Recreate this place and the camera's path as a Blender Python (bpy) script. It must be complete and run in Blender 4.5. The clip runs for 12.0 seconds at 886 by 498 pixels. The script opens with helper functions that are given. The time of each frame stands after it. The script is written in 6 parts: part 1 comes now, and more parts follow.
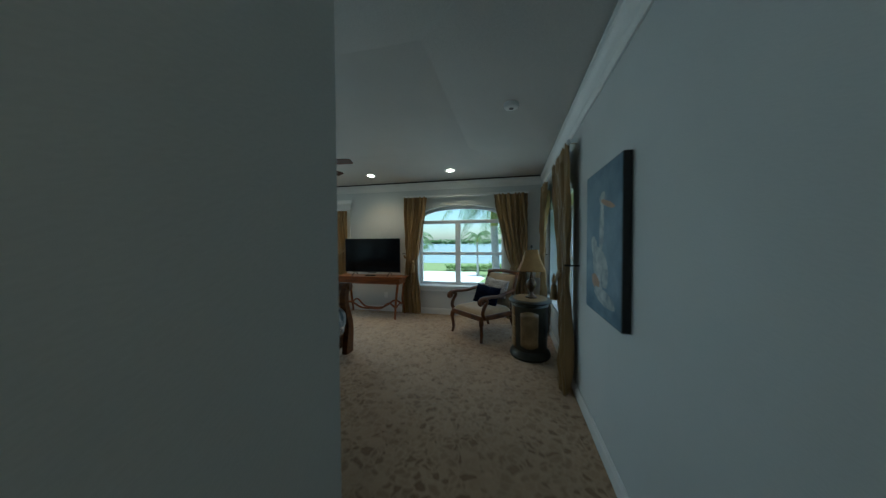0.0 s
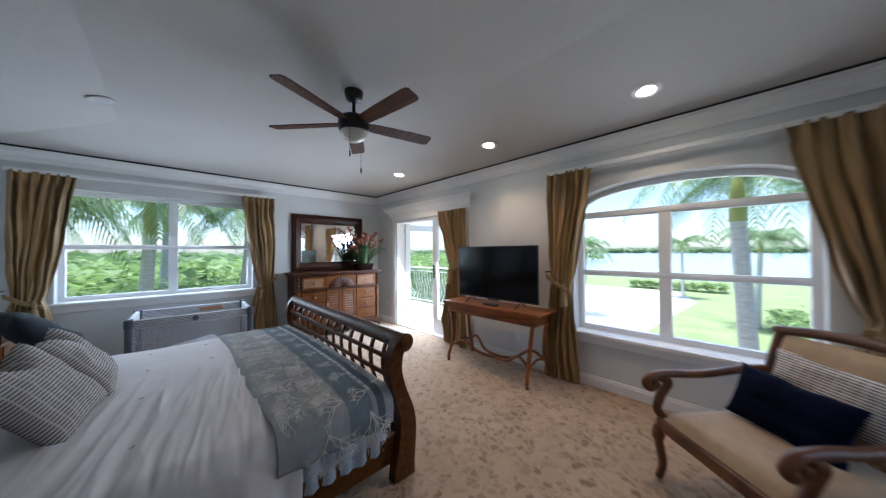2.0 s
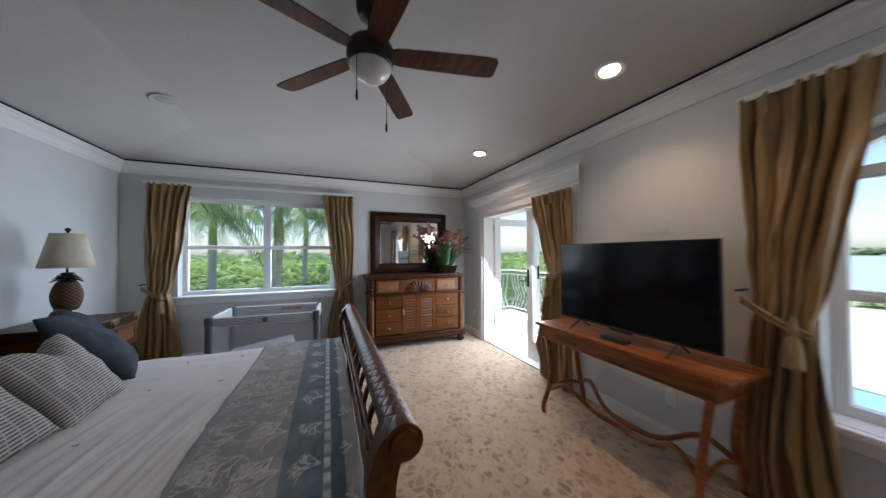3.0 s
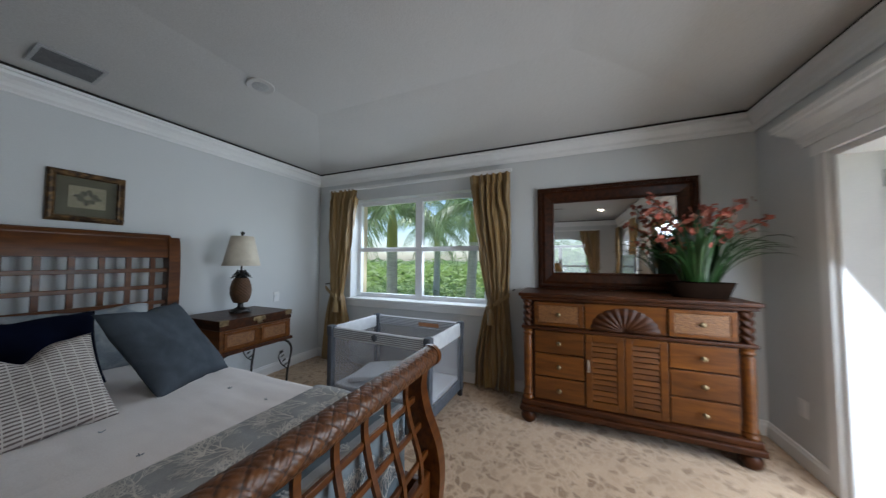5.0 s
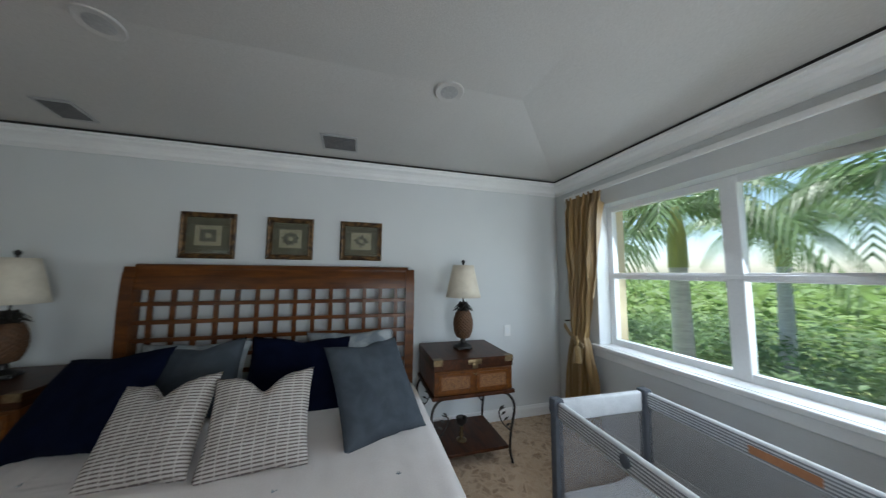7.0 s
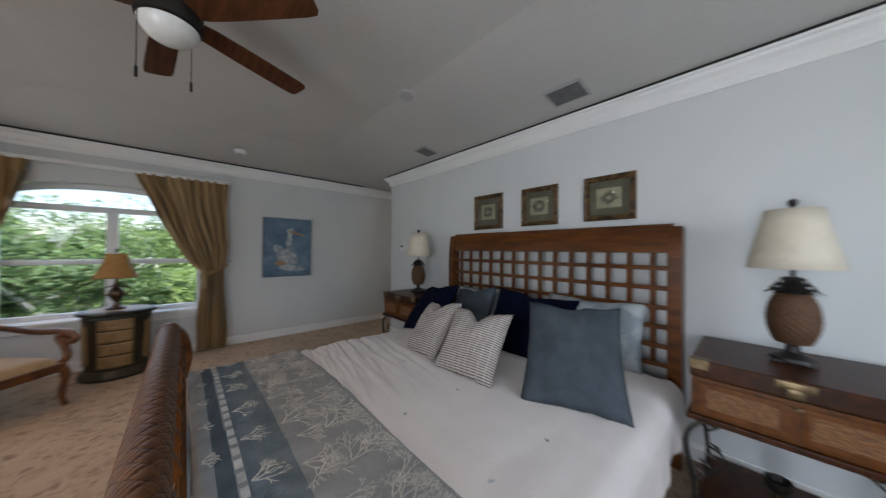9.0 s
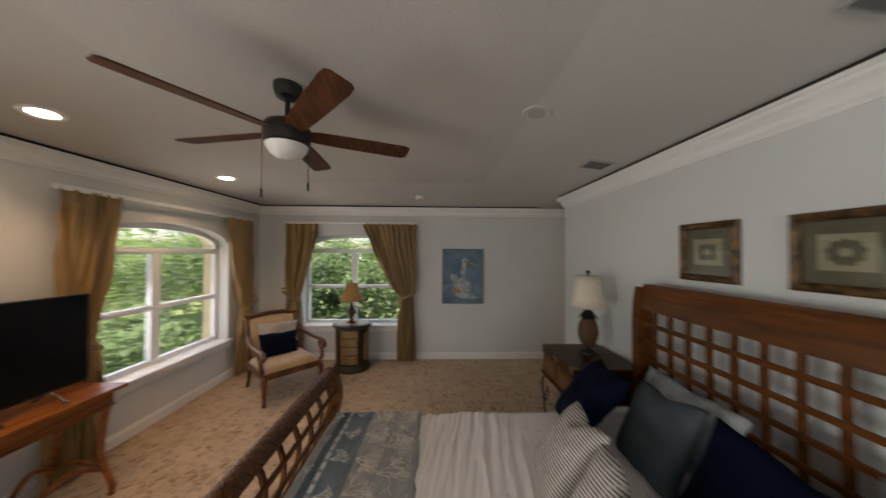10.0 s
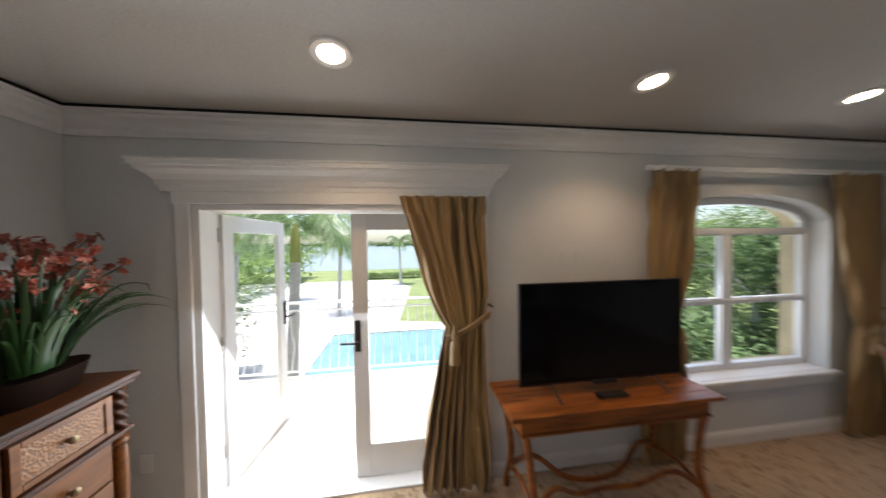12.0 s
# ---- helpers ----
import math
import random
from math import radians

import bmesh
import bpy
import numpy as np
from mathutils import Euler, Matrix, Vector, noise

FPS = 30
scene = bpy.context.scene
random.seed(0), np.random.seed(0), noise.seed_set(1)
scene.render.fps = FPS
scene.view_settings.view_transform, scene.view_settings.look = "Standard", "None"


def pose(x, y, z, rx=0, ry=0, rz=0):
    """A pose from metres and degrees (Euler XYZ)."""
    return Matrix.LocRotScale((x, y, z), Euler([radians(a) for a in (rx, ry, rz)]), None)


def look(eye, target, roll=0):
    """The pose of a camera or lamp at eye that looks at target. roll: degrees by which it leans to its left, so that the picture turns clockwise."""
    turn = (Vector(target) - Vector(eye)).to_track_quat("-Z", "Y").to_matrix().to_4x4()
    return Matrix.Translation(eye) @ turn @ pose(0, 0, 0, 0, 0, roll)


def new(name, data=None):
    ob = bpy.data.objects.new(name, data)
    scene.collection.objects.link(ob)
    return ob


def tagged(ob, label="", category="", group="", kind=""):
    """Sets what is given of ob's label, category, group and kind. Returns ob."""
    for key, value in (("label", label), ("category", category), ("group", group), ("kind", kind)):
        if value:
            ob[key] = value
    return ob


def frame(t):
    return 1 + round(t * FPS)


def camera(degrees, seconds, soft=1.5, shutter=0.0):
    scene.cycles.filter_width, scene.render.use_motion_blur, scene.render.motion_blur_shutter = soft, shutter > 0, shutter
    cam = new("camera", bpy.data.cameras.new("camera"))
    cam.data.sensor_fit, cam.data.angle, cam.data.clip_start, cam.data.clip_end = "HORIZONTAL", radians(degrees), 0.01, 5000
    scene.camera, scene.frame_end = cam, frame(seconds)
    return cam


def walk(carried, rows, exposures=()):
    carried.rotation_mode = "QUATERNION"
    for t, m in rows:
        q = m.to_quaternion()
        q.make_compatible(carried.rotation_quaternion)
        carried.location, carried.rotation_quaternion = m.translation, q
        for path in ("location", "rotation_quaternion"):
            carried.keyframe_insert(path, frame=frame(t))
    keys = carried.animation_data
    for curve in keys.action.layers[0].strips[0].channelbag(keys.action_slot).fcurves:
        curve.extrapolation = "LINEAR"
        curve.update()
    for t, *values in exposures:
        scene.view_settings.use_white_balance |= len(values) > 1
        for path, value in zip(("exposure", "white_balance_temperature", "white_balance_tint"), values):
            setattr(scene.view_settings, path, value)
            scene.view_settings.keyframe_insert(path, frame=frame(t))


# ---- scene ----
cam = camera(114.8, 12.0, soft=1.3, shutter=0.4)
PATH = [
    (0, (1.338, -0.098, 1.476), (0.872, 1.846, 1.424), -0.3),
    (0.3, (1.313, 0.188, 1.574), (0.752, 2.107, 1.529), -0.4),
    (0.5, (1.272, 0.379, 1.61), (0.641, 2.276, 1.569), -0.3),
    (0.8, (1.23, 0.734, 1.61), (0.456, 2.577, 1.57), -0.4),
    (1, (1.225, 1.065, 1.56), (0.301, 2.838, 1.53), -0.6),
    (1.5, (1.023, 1.61, 1.468), (-0.154, 3.227, 1.486), -0.5),
    (2, (0.779, 2.145, 1.479), (-0.665, 3.529, 1.498), -0.4),
    (2.5, (0.477, 2.621, 1.44), (-1.201, 3.709, 1.473), -0.3),
    (3, (0.122, 3.037, 1.466), (-1.731, 3.788, 1.497), -0.3),
    (5, (-1.571, 3.948, 1.413), (-3.41, 3.167, 1.497), 0.2),
    (5.5, (-1.927, 3.94, 1.369), (-3.563, 2.794, 1.47), 0.3),
    (6, (-2.196, 3.823, 1.423), (-3.548, 2.354, 1.533), 0.4),
    (6.5, (-2.391, 3.645, 1.512), (-3.378, 1.911, 1.646), 0.6),
    (7, (-2.512, 3.474, 1.579), (-3.058, 1.558, 1.751), 0.5),
    (8, (-3.1, 3.51, 1.5), (-2.75, 1.541, 1.58), 0.1),
    (9, (-3.318, 3.184, 1.433), (-1.839, 1.838, 1.445), 0.5),
    (9.5, (-3.288, 2.728, 1.642), (-1.439, 1.965, 1.657), 0.6),
    (10, (-3.082, 2.398, 1.876), (-1.083, 2.345, 1.903), 0.3),
    (10.5, (-2.843, 2.275, 2.012), (-0.979, 3.002, 2.018), 0.4),
    (11, (-2.684, 2.451, 1.999), (-1.238, 3.831, 1.952), -0.1),
    (11.5, (-2.623, 2.864, 1.903), (-1.776, 4.674, 1.816), -0.5),
    (12, (-2.716, 3.381, 1.819), (-2.433, 5.361, 1.775), -0.9),
]
EXPOSURES = [(0, 0.42, 5150, -12), (0.5, 0.52, 4950, -8), (0.9, 0.82, 4950, 2), (1.5, 1.26, 5200, 10), (3, 0.86, 5850, 13), (5, 0.62, 5950, 11), (6, 0.9, 6150, 12), (7, 0.9, 6050, 8), (9, 1.12, 6250, 14), (9.5, 1.07, 6700, 14), (10.5, 1.15, 7700, 20), (11.2, 1.08, 7100, 16), (12, 0.75, 6500, 14)]
walk(cam, [(t, look(eye, target, roll)) for t, eye, target, roll in PATH], EXPOSURES)

# world, sun and lamps
world = bpy.data.worlds.new("sky")
scene.world = world
world.use_nodes = True
wn = world.node_tree.nodes
sky = wn.new("ShaderNodeTexSky")
sky.sky_type = "NISHITA"
sky.sun_disc = False
sky.sun_elevation, sky.sun_rotation = radians(86), radians(180)
sky.air_density, sky.dust_density = 1.0, 1.2
wn["Background"].inputs["Strength"].default_value = 0.15
world.node_tree.links.new(sky.outputs[0], wn["Background"].inputs["Color"])
sun_data = bpy.data.lights.new("sun", "SUN")
sun_data.energy, sun_data.angle, sun_data.color = 5.0, radians(8), (1.0, 0.96, 0.9)
sun = new("sun", sun_data)
sun.matrix_world = look((-1, -2.5, 40), (0, 0, 0))

DOWNLIGHTS_ON = [(-3.04, 4.83), (-1.255, 4.86), (0.29, 4.85)]
DOWNLIGHTS_OFF = [(-3.05, 1.71), (-1.2, 1.72)]
LAMP_WATTS = 17.0
HALL_LIGHT = (1.42, -0.95)


def window_light(name, eye, target, w, h, watts):
    """Sky light standing in a window's opening."""
    d = bpy.data.lights.new(name, "AREA")
    d.shape, d.size, d.size_y, d.energy, d.color = "RECTANGLE", w, h, watts, (0.86, 0.94, 1.0)
    new(name, d).matrix_world = look(eye, target)


window_light("north_window_light", (0.34, 5.68, 1.35), (0.34, 1.0, 0.0), 1.5, 1.3, 3.5)
window_light("balcony_door_light", (-3.38, 5.69, 1.1), (-3.1, 1.0, -1.6), 1.25, 1.9, 36)
window_light("west_window_light", (-4.99, 2.14, 1.6), (0.0, 1.5, -0.5), 1.8, 1.25, 13)
window_light("east_window_light", (2.16, 3.86, 1.35), (-3.0, 3.5, -1.0), 1.5, 1.3, 2)

# ---- building helpers ----
W, N, S, E = -4.79, 5.47, 0.555, 1.95
HALL_X, HALL_Y = 0.9, -1.5
WALL_TOP, CEIL_TOP, INSET, INSET_N = 2.68, 2.83, 1.2, 1.45


def ceiling_z(x, y):
    k = min((x - W) / INSET, (E - x) / INSET, (y - S) / INSET, (N - y) / INSET_N)
    return WALL_TOP + (CEIL_TOP - WALL_TOP) * max(0.0, min(1.0, k))


def part(name, bm, material, parent=None, label="", smooth=False, angle=40):
    """Links a bmesh as one mesh object under a thing or a part."""
    me = bpy.data.meshes.new(name)
    bmesh.ops.recalc_face_normals(bm, faces=bm.faces)
    bm.to_mesh(me)
    bm.free()
    return mesh_part(name, me, material, parent, label, smooth, angle)


def mesh_part(name, me, material, parent=None, label="", smooth=False, angle=40):
    if isinstance(material, (list, tuple)):
        for m in material:
            me.materials.append(m)
    else:
        me.materials.append(material)
    if smooth:
        me.shade_smooth()
        me.set_sharp_from_angle(angle=radians(angle))
    ob = new(name, me)
    if parent:
        ob.parent = parent
    if label:
        tagged(ob, label)
    return ob


def share(ob, m, parent):
    """Another object on the mesh of ob, at the pose m under parent."""
    o = new(ob.name.split(".")[0], ob.data)
    o.parent = parent
    o.matrix_basis = m
    return o


def thing(name, m, label, category, group="", kind=""):
    ob = new(name)
    ob.empty_display_size = 0.1
    ob.matrix_basis = m
    return tagged(ob, label, category, group, kind)


def B():
    return bmesh.new()


def box(bm, x0, x1, y0, y1, z0, z1, bevel=0.0, seg=2, mi=0):
    r = bmesh.ops.create_cube(bm, size=1)
    vs = r["verts"]
    for v in vs:
        v.co = Vector((x0 + (v.co.x + 0.5) * (x1 - x0), y0 + (v.co.y + 0.5) * (y1 - y0), z0 + (v.co.z + 0.5) * (z1 - z0)))
    fs = {f for v in vs for f in v.link_faces}
    for f in fs:
        f.material_index = mi
    if bevel:
        es = list({e for v in vs for e in v.link_edges})
        bmesh.ops.bevel(bm, geom=es, offset=bevel, segments=seg, affect="EDGES", profile=0.5)
    return bm


def prism(bm, pts, axis, a, b, mi=0):
    """A closed outline of (p, q) points, drawn out along an axis from a to b."""
    def put(p, q, r):
        return {"x": (r, p, q), "y": (p, r, q), "z": (p, q, r)}[axis]
    v0 = [bm.verts.new(put(p, q, a)) for p, q in pts]
    v1 = [bm.verts.new(put(p, q, b)) for p, q in pts]
    n = len(pts)
    fs = [bm.faces.new(v0), bm.faces.new(v1[::-1])]
    for i in range(n):
        fs.append(bm.faces.new((v0[i], v1[i], v1[(i + 1) % n], v0[(i + 1) % n])))
    for f in fs:
        f.material_index = mi
    return bm


def strip(bm, line, widths, axis, a, b):
    """A thick ribbon along a line of (p, q), drawn out along an axis."""
    left, right = [], []
    for i, (p, q) in enumerate(line):
        p0, q0 = line[max(i - 1, 0)]
        p1, q1 = line[min(i + 1, len(line) - 1)]
        d = Vector((p1 - p0, q1 - q0)).normalized()
        w = widths[i] / 2
        left.append((p - d.y * w, q + d.x * w))
        right.append((p + d.y * w, q - d.x * w))
    v = []
    n = len(line)
    put = {"x": lambda p, q, r: (r, p, q), "y": lambda p, q, r: (p, r, q), "z": lambda p, q, r: (p, q, r)}[axis]
    for r in (a, b):
        v.append([[bm.verts.new(put(*left[i], r)), bm.verts.new(put(*right[i], r))] for i in range(n)])
    for i in range(n - 1):
        for k in (0, 1):
            bm.faces.new((v[k][i][0], v[k][i][1], v[k][i + 1][1], v[k][i + 1][0]))
            bm.faces.new((v[0][i][k], v[1][i][k], v[1][i + 1][k], v[0][i + 1][k]))
    for i in (0, n - 1):
        bm.faces.new((v[0][i][0], v[0][i][1], v[1][i][1], v[1][i][0]))
    return bm


def lathe(bm, prof, seg=24, cx=0.0, cy=0.0, z0=0.0, sx=1.0, sy=1.0):
    """A turned shape: (radius, z) from bottom to top."""
    rings = []
    for r, z in prof:
        rings.append([bm.verts.new((cx + sx * r * math.cos(2 * math.pi * i / seg), cy + sy * r * math.sin(2 * math.pi * i / seg), z0 + z)) for i in range(seg)])
    for a, b in zip(rings, rings[1:]):
        for i in range(seg):
            bm.faces.new((a[i], a[(i + 1) % seg], b[(i + 1) % seg], b[i]))
    bm.faces.new(rings[0][::-1])
    bm.faces.new(rings[-1])
    return bm


def tube(bm, pts, radii, seg=8):
    """A round bar along points in space."""
    pts = [Vector(p) for p in pts]
    if not isinstance(radii, (list, tuple)):
        radii = [radii] * len(pts)
    rings, up = [], None
    for i, p in enumerate(pts):
        d = (pts[min(i + 1, len(pts) - 1)] - pts[max(i - 1, 0)]).normalized()
        if up is None:
            up = d.orthogonal().normalized()
        up = (up - d * up.dot(d)).normalized()
        side = d.cross(up)
        rings.append([bm.verts.new(p + radii[i] * (math.cos(2 * math.pi * k / seg) * up + math.sin(2 * math.pi * k / seg) * side)) for k in range(seg)])
    for a, b in zip(rings, rings[1:]):
        for k in range(seg):
            bm.faces.new((a[k], a[(k + 1) % seg], b[(k + 1) % seg], b[k]))
    bm.faces.new(rings[0][::-1])
    bm.faces.new(rings[-1])
    return bm


def smooth_line(ctrl, n=8):
    """Catmull-Rom points through the control points."""
    c = [Vector(p) for p in ctrl]
    c = [2 * c[0] - c[1]] + c + [2 * c[-1] - c[-2]]
    out = []
    for i in range(1, len(c) - 2):
        for k in range(n):
            t = k / n
            out.append(0.5 * ((2 * c[i]) + (c[i + 1] - c[i - 1]) * t + (2 * c[i - 1] - 5 * c[i] + 4 * c[i + 1] - c[i + 2]) * t * t + (3 * c[i] - c[i - 1] - 3 * c[i + 1] + c[i + 2]) * t ** 3))
    out.append(c[-2])
    return out


def sheet(bm, f, nu, nv, mi=0, closed=False):
    """A surface f(u, v) over the unit square."""
    g = [[bm.verts.new(f(i / nu, j / nv)) for j in range(nv + 1)] for i in range(nu + (0 if closed else 1))]
    m = len(g)
    for i in range(nu):
        for j in range(nv):
            fc = bm.faces.new((g[i][j], g[(i + 1) % m][j], g[(i + 1) % m][j + 1], g[i][j + 1]))
            fc.material_index = mi
    return g


def fbm(x, y, z=0.0, o=3):
    return noise.fractal(Vector((x, y, z)), 1.0, 2.0, o)


# ---- materials ----
def mat(name, base, rough=0.6, metal=0.0, second=None, scale=4.0, contrast=(0.35, 0.65), fine=60.0, bump=0.1, stretch=(1, 1, 1),
        sheen=0.0, spec=0.5, coat=0.0, island=0.0, obj_random=0.0, trans=0.0, bump_scale=None, pattern="noise", dist=0.01):
    m = bpy.data.materials.new(name)
    m.use_nodes = True
    nt = m.node_tree
    b = nt.nodes["Principled BSDF"]
    b.inputs["Roughness"].default_value = rough
    b.inputs["Metallic"].default_value = metal
    b.inputs["Specular IOR Level"].default_value = spec
    b.inputs["Sheen Weight"].default_value = sheen
    b.inputs["Coat Weight"].default_value = coat
    b.inputs["Transmission Weight"].default_value = trans
    L = nt.links.new
    tc = nt.nodes.new("ShaderNodeTexCoord")
    mp = nt.nodes.new("ShaderNodeMapping")
    mp.inputs["Scale"].default_value = stretch
    L(tc.outputs["Object"], mp.inputs["Vector"])
    if pattern == "noise":
        tx = nt.nodes.new("ShaderNodeTexNoise")
        tx.inputs["Detail"].default_value = 5
        tx.inputs["Distortion"].default_value = 0.4
        out = tx.outputs["Fac"]
    elif pattern == "wave":
        tx = nt.nodes.new("ShaderNodeTexWave")
        tx.inputs["Distortion"].default_value = 6
        tx.inputs["Detail"].default_value = 3
        out = tx.outputs["Fac"]
    else:
        tx = nt.nodes.new("ShaderNodeTexVoronoi")
        out = tx.outputs["Distance"]
    tx.inputs["Scale"].default_value = scale
    L(mp.outputs[0], tx.inputs["Vector"])
    ramp = nt.nodes.new("ShaderNodeValToRGB")
    second = second or tuple(c * 0.8 for c in base)
    ramp.color_ramp.elements[0].position, ramp.color_ramp.elements[1].position = contrast
    ramp.color_ramp.elements[0].color = (*second, 1)
    ramp.color_ramp.elements[1].color = (*base, 1)
    L(out, ramp.inputs[0])
    color = ramp.outputs[0]
    fn = nt.nodes.new("ShaderNodeTexNoise")
    fn.inputs["Scale"].default_value = fine
    fn.inputs["Detail"].default_value = 4
    L(mp.outputs[0], fn.inputs["Vector"])
    mx = nt.nodes.new("ShaderNodeMix")
    mx.data_type, mx.blend_type = "RGBA", "OVERLAY"
    mx.inputs[0].default_value = 0.25
    L(color, mx.inputs[6])
    L(fn.outputs["Fac"], mx.inputs[7])
    color = mx.outputs[2]
    if island or obj_random:
        src = nt.nodes.new("ShaderNodeNewGeometry").outputs["Random Per Island"] if island else nt.nodes.new("ShaderNodeObjectInfo").outputs["Random"]
        hs = nt.nodes.new("ShaderNodeHueSaturation")
        mr = nt.nodes.new("ShaderNodeMapRange")
        k = island or obj_random
        mr.inputs["To Min"].default_value, mr.inputs["To Max"].default_value = 1 - k, 1 + k
        L(src, mr.inputs["Value"])
        L(mr.outputs[0], hs.inputs["Value"])
        L(color, hs.inputs["Color"])
        color = hs.outputs[0]
    L(color, b.inputs["Base Color"])
    if bump:
        bp = nt.nodes.new("ShaderNodeBump")
        bp.inputs["Strength"].default_value = bump
        bp.inputs["Distance"].default_value = dist
        L((out if pattern != "noise" and bump_scale is None else fn.outputs["Fac"]), bp.inputs["Height"])
        L(bp.outputs[0], b.inputs["Normal"])
    return m


def glow(name, color, strength):
    m = bpy.data.materials.new(name)
    m.use_nodes = True
    b = m.node_tree.nodes["Principled BSDF"]
    b.inputs["Base Color"].default_value = (*color, 1)
    b.inputs["Emission Color"].default_value = (*color, 1)
    b.inputs["Emission Strength"].default_value = strength
    return m


def glass_mat(name, tint=(1, 1, 1), gloss=0.06):
    m = bpy.data.materials.new(name)
    m.use_nodes = True
    nt = m.node_tree
    nt.nodes.remove(nt.nodes["Principled BSDF"])
    tr = nt.nodes.new("ShaderNodeBsdfTransparent")
    tr.inputs["Color"].default_value = (*tint, 1)
    gl = nt.nodes.new("ShaderNodeBsdfGlossy")
    gl.inputs["Roughness"].default_value = 0.02
    mx = nt.nodes.new("ShaderNodeMixShader")
    mx.inputs[0].default_value = gloss
    nt.links.new(tr.outputs[0], mx.inputs[1])
    nt.links.new(gl.outputs[0], mx.inputs[2])
    nt.links.new(mx.outputs[0], nt.nodes["Material Output"].inputs["Surface"])
    return m


def netting_mat(name, color, cover):
    m = bpy.data.materials.new(name)
    m.use_nodes = True
    nt = m.node_tree
    b = nt.nodes["Principled BSDF"]
    b.inputs["Base Color"].default_value = (*color, 1)
    b.inputs["Roughness"].default_value = 0.9
    b.inputs["Alpha"].default_value = cover
    return m


M_WALL = mat("wall_paint", (0.63, 0.645, 0.645), 0.75, second=(0.6, 0.615, 0.615), scale=1.5, fine=180, bump=0.04)
M_CEIL = mat("ceiling_paint", (0.53, 0.52, 0.5), 0.8, second=(0.5, 0.49, 0.47), scale=1.0, fine=140, bump=0.08)
M_TRIM = mat("white_trim", (0.8, 0.8, 0.79), 0.4, second=(0.76, 0.76, 0.75), scale=3, fine=90, bump=0.02)
M_GAP = mat("dark_gap", (0.02, 0.016, 0.014), 0.9, bump=0)
M_VINYL = mat("white_vinyl", (0.78, 0.79, 0.8), 0.35, second=(0.74, 0.75, 0.76), scale=2, bump=0.01)
M_GLASS = glass_mat("window_glass", (0.96, 0.98, 0.98), 0.04)
M_HONEY = mat("honey_wood", (0.145, 0.047, 0.006), 0.34, second=(0.062, 0.019, 0.003), scale=3.5, contrast=(0.28, 0.72), fine=35, bump=0.08, stretch=(8, 1, 8), spec=0.3, obj_random=0.15)
M_HONEYD = mat("stained_wood_frame", (0.06, 0.018, 0.005), 0.36, second=(0.024, 0.008, 0.003), scale=4, fine=40, bump=0.08, stretch=(6, 1.2, 6), spec=0.2)
M_BED = mat("bed_wood", (0.14, 0.045, 0.008), 0.3, second=(0.052, 0.016, 0.0045), scale=3, contrast=(0.3, 0.7), fine=40, bump=0.06, stretch=(1, 8, 8), spec=0.25)
M_RATTAN = mat("woven_rattan", (0.135, 0.048, 0.01), 0.34, second=(0.055, 0.018, 0.005), scale=40, contrast=(0.3, 0.7), fine=160, bump=0.15, spec=0.45)
M_CONSOLE = mat("console_wood", (0.3, 0.09, 0.016), 0.32, second=(0.12, 0.034, 0.008), scale=3, fine=30, bump=0.06, stretch=(1, 9, 9), spec=0.4, obj_random=0.12)
M_MAHOG = mat("mahogany", (0.055, 0.015, 0.004), 0.36, second=(0.02, 0.006, 0.002), scale=4, fine=40, bump=0.1, stretch=(1, 6, 6), spec=0.2)
M_CHAIR = mat("chair_wood", (0.17, 0.06, 0.018), 0.32, second=(0.065, 0.023, 0.008), scale=5, fine=40, bump=0.05, spec=0.45)
M_TAN = mat("tan_upholstery", (0.42, 0.3, 0.17), 0.8, second=(0.36, 0.25, 0.14), scale=14, fine=220, bump=0.2, sheen=0.3)
M_GOLD = mat("gold_silk", (0.33, 0.205, 0.072), 0.42, second=(0.18, 0.108, 0.036), scale=1.3, contrast=(0.3, 0.7), fine=70, bump=0.14, stretch=(5, 5, 0.7), sheen=0.25)
M_GOLDD = mat("gold_fringe", (0.3, 0.19, 0.06), 0.6, second=(0.18, 0.11, 0.035), scale=30, fine=150, bump=0.4, stretch=(4, 4, 0.6), sheen=0.4)
M_COMF = mat("comforter_cotton", (0.78, 0.735, 0.715), 0.85, second=(0.72, 0.675, 0.655), scale=3, fine=160, bump=0.15, sheen=0.2)
M_COVER = mat("coverlet_blue_grey", (0.33, 0.338, 0.34), 0.85, second=(0.26, 0.27, 0.275), scale=9, fine=200, bump=0.2, sheen=0.1)
M_COVERB = mat("coverlet_dark_band", (0.105, 0.13, 0.148), 0.85, second=(0.075, 0.1, 0.115), scale=9, fine=200, bump=0.2)
M_COVERM = mat("coverlet_mid_blue", (0.18, 0.215, 0.24), 0.85, second=(0.13, 0.165, 0.19), scale=9, fine=200, bump=0.2)
M_CORAL = mat("coral_print_cream", (0.7, 0.675, 0.62), 0.85, second=(0.5, 0.49, 0.46), scale=12, bump=0.05)
M_CORALB = mat("coral_print_blue", (0.16, 0.215, 0.25), 0.85, scale=12, bump=0.05)
M_SKIRT = mat("bed_skirt", (0.42, 0.48, 0.54), 0.85, second=(0.36, 0.42, 0.48), scale=4, fine=140, bump=0.12)
M_NAVY = mat("navy_velvet", (0.0025, 0.005, 0.019), 0.9, second=(0.0015, 0.003, 0.012), scale=6, fine=200, bump=0.1, spec=0.08)
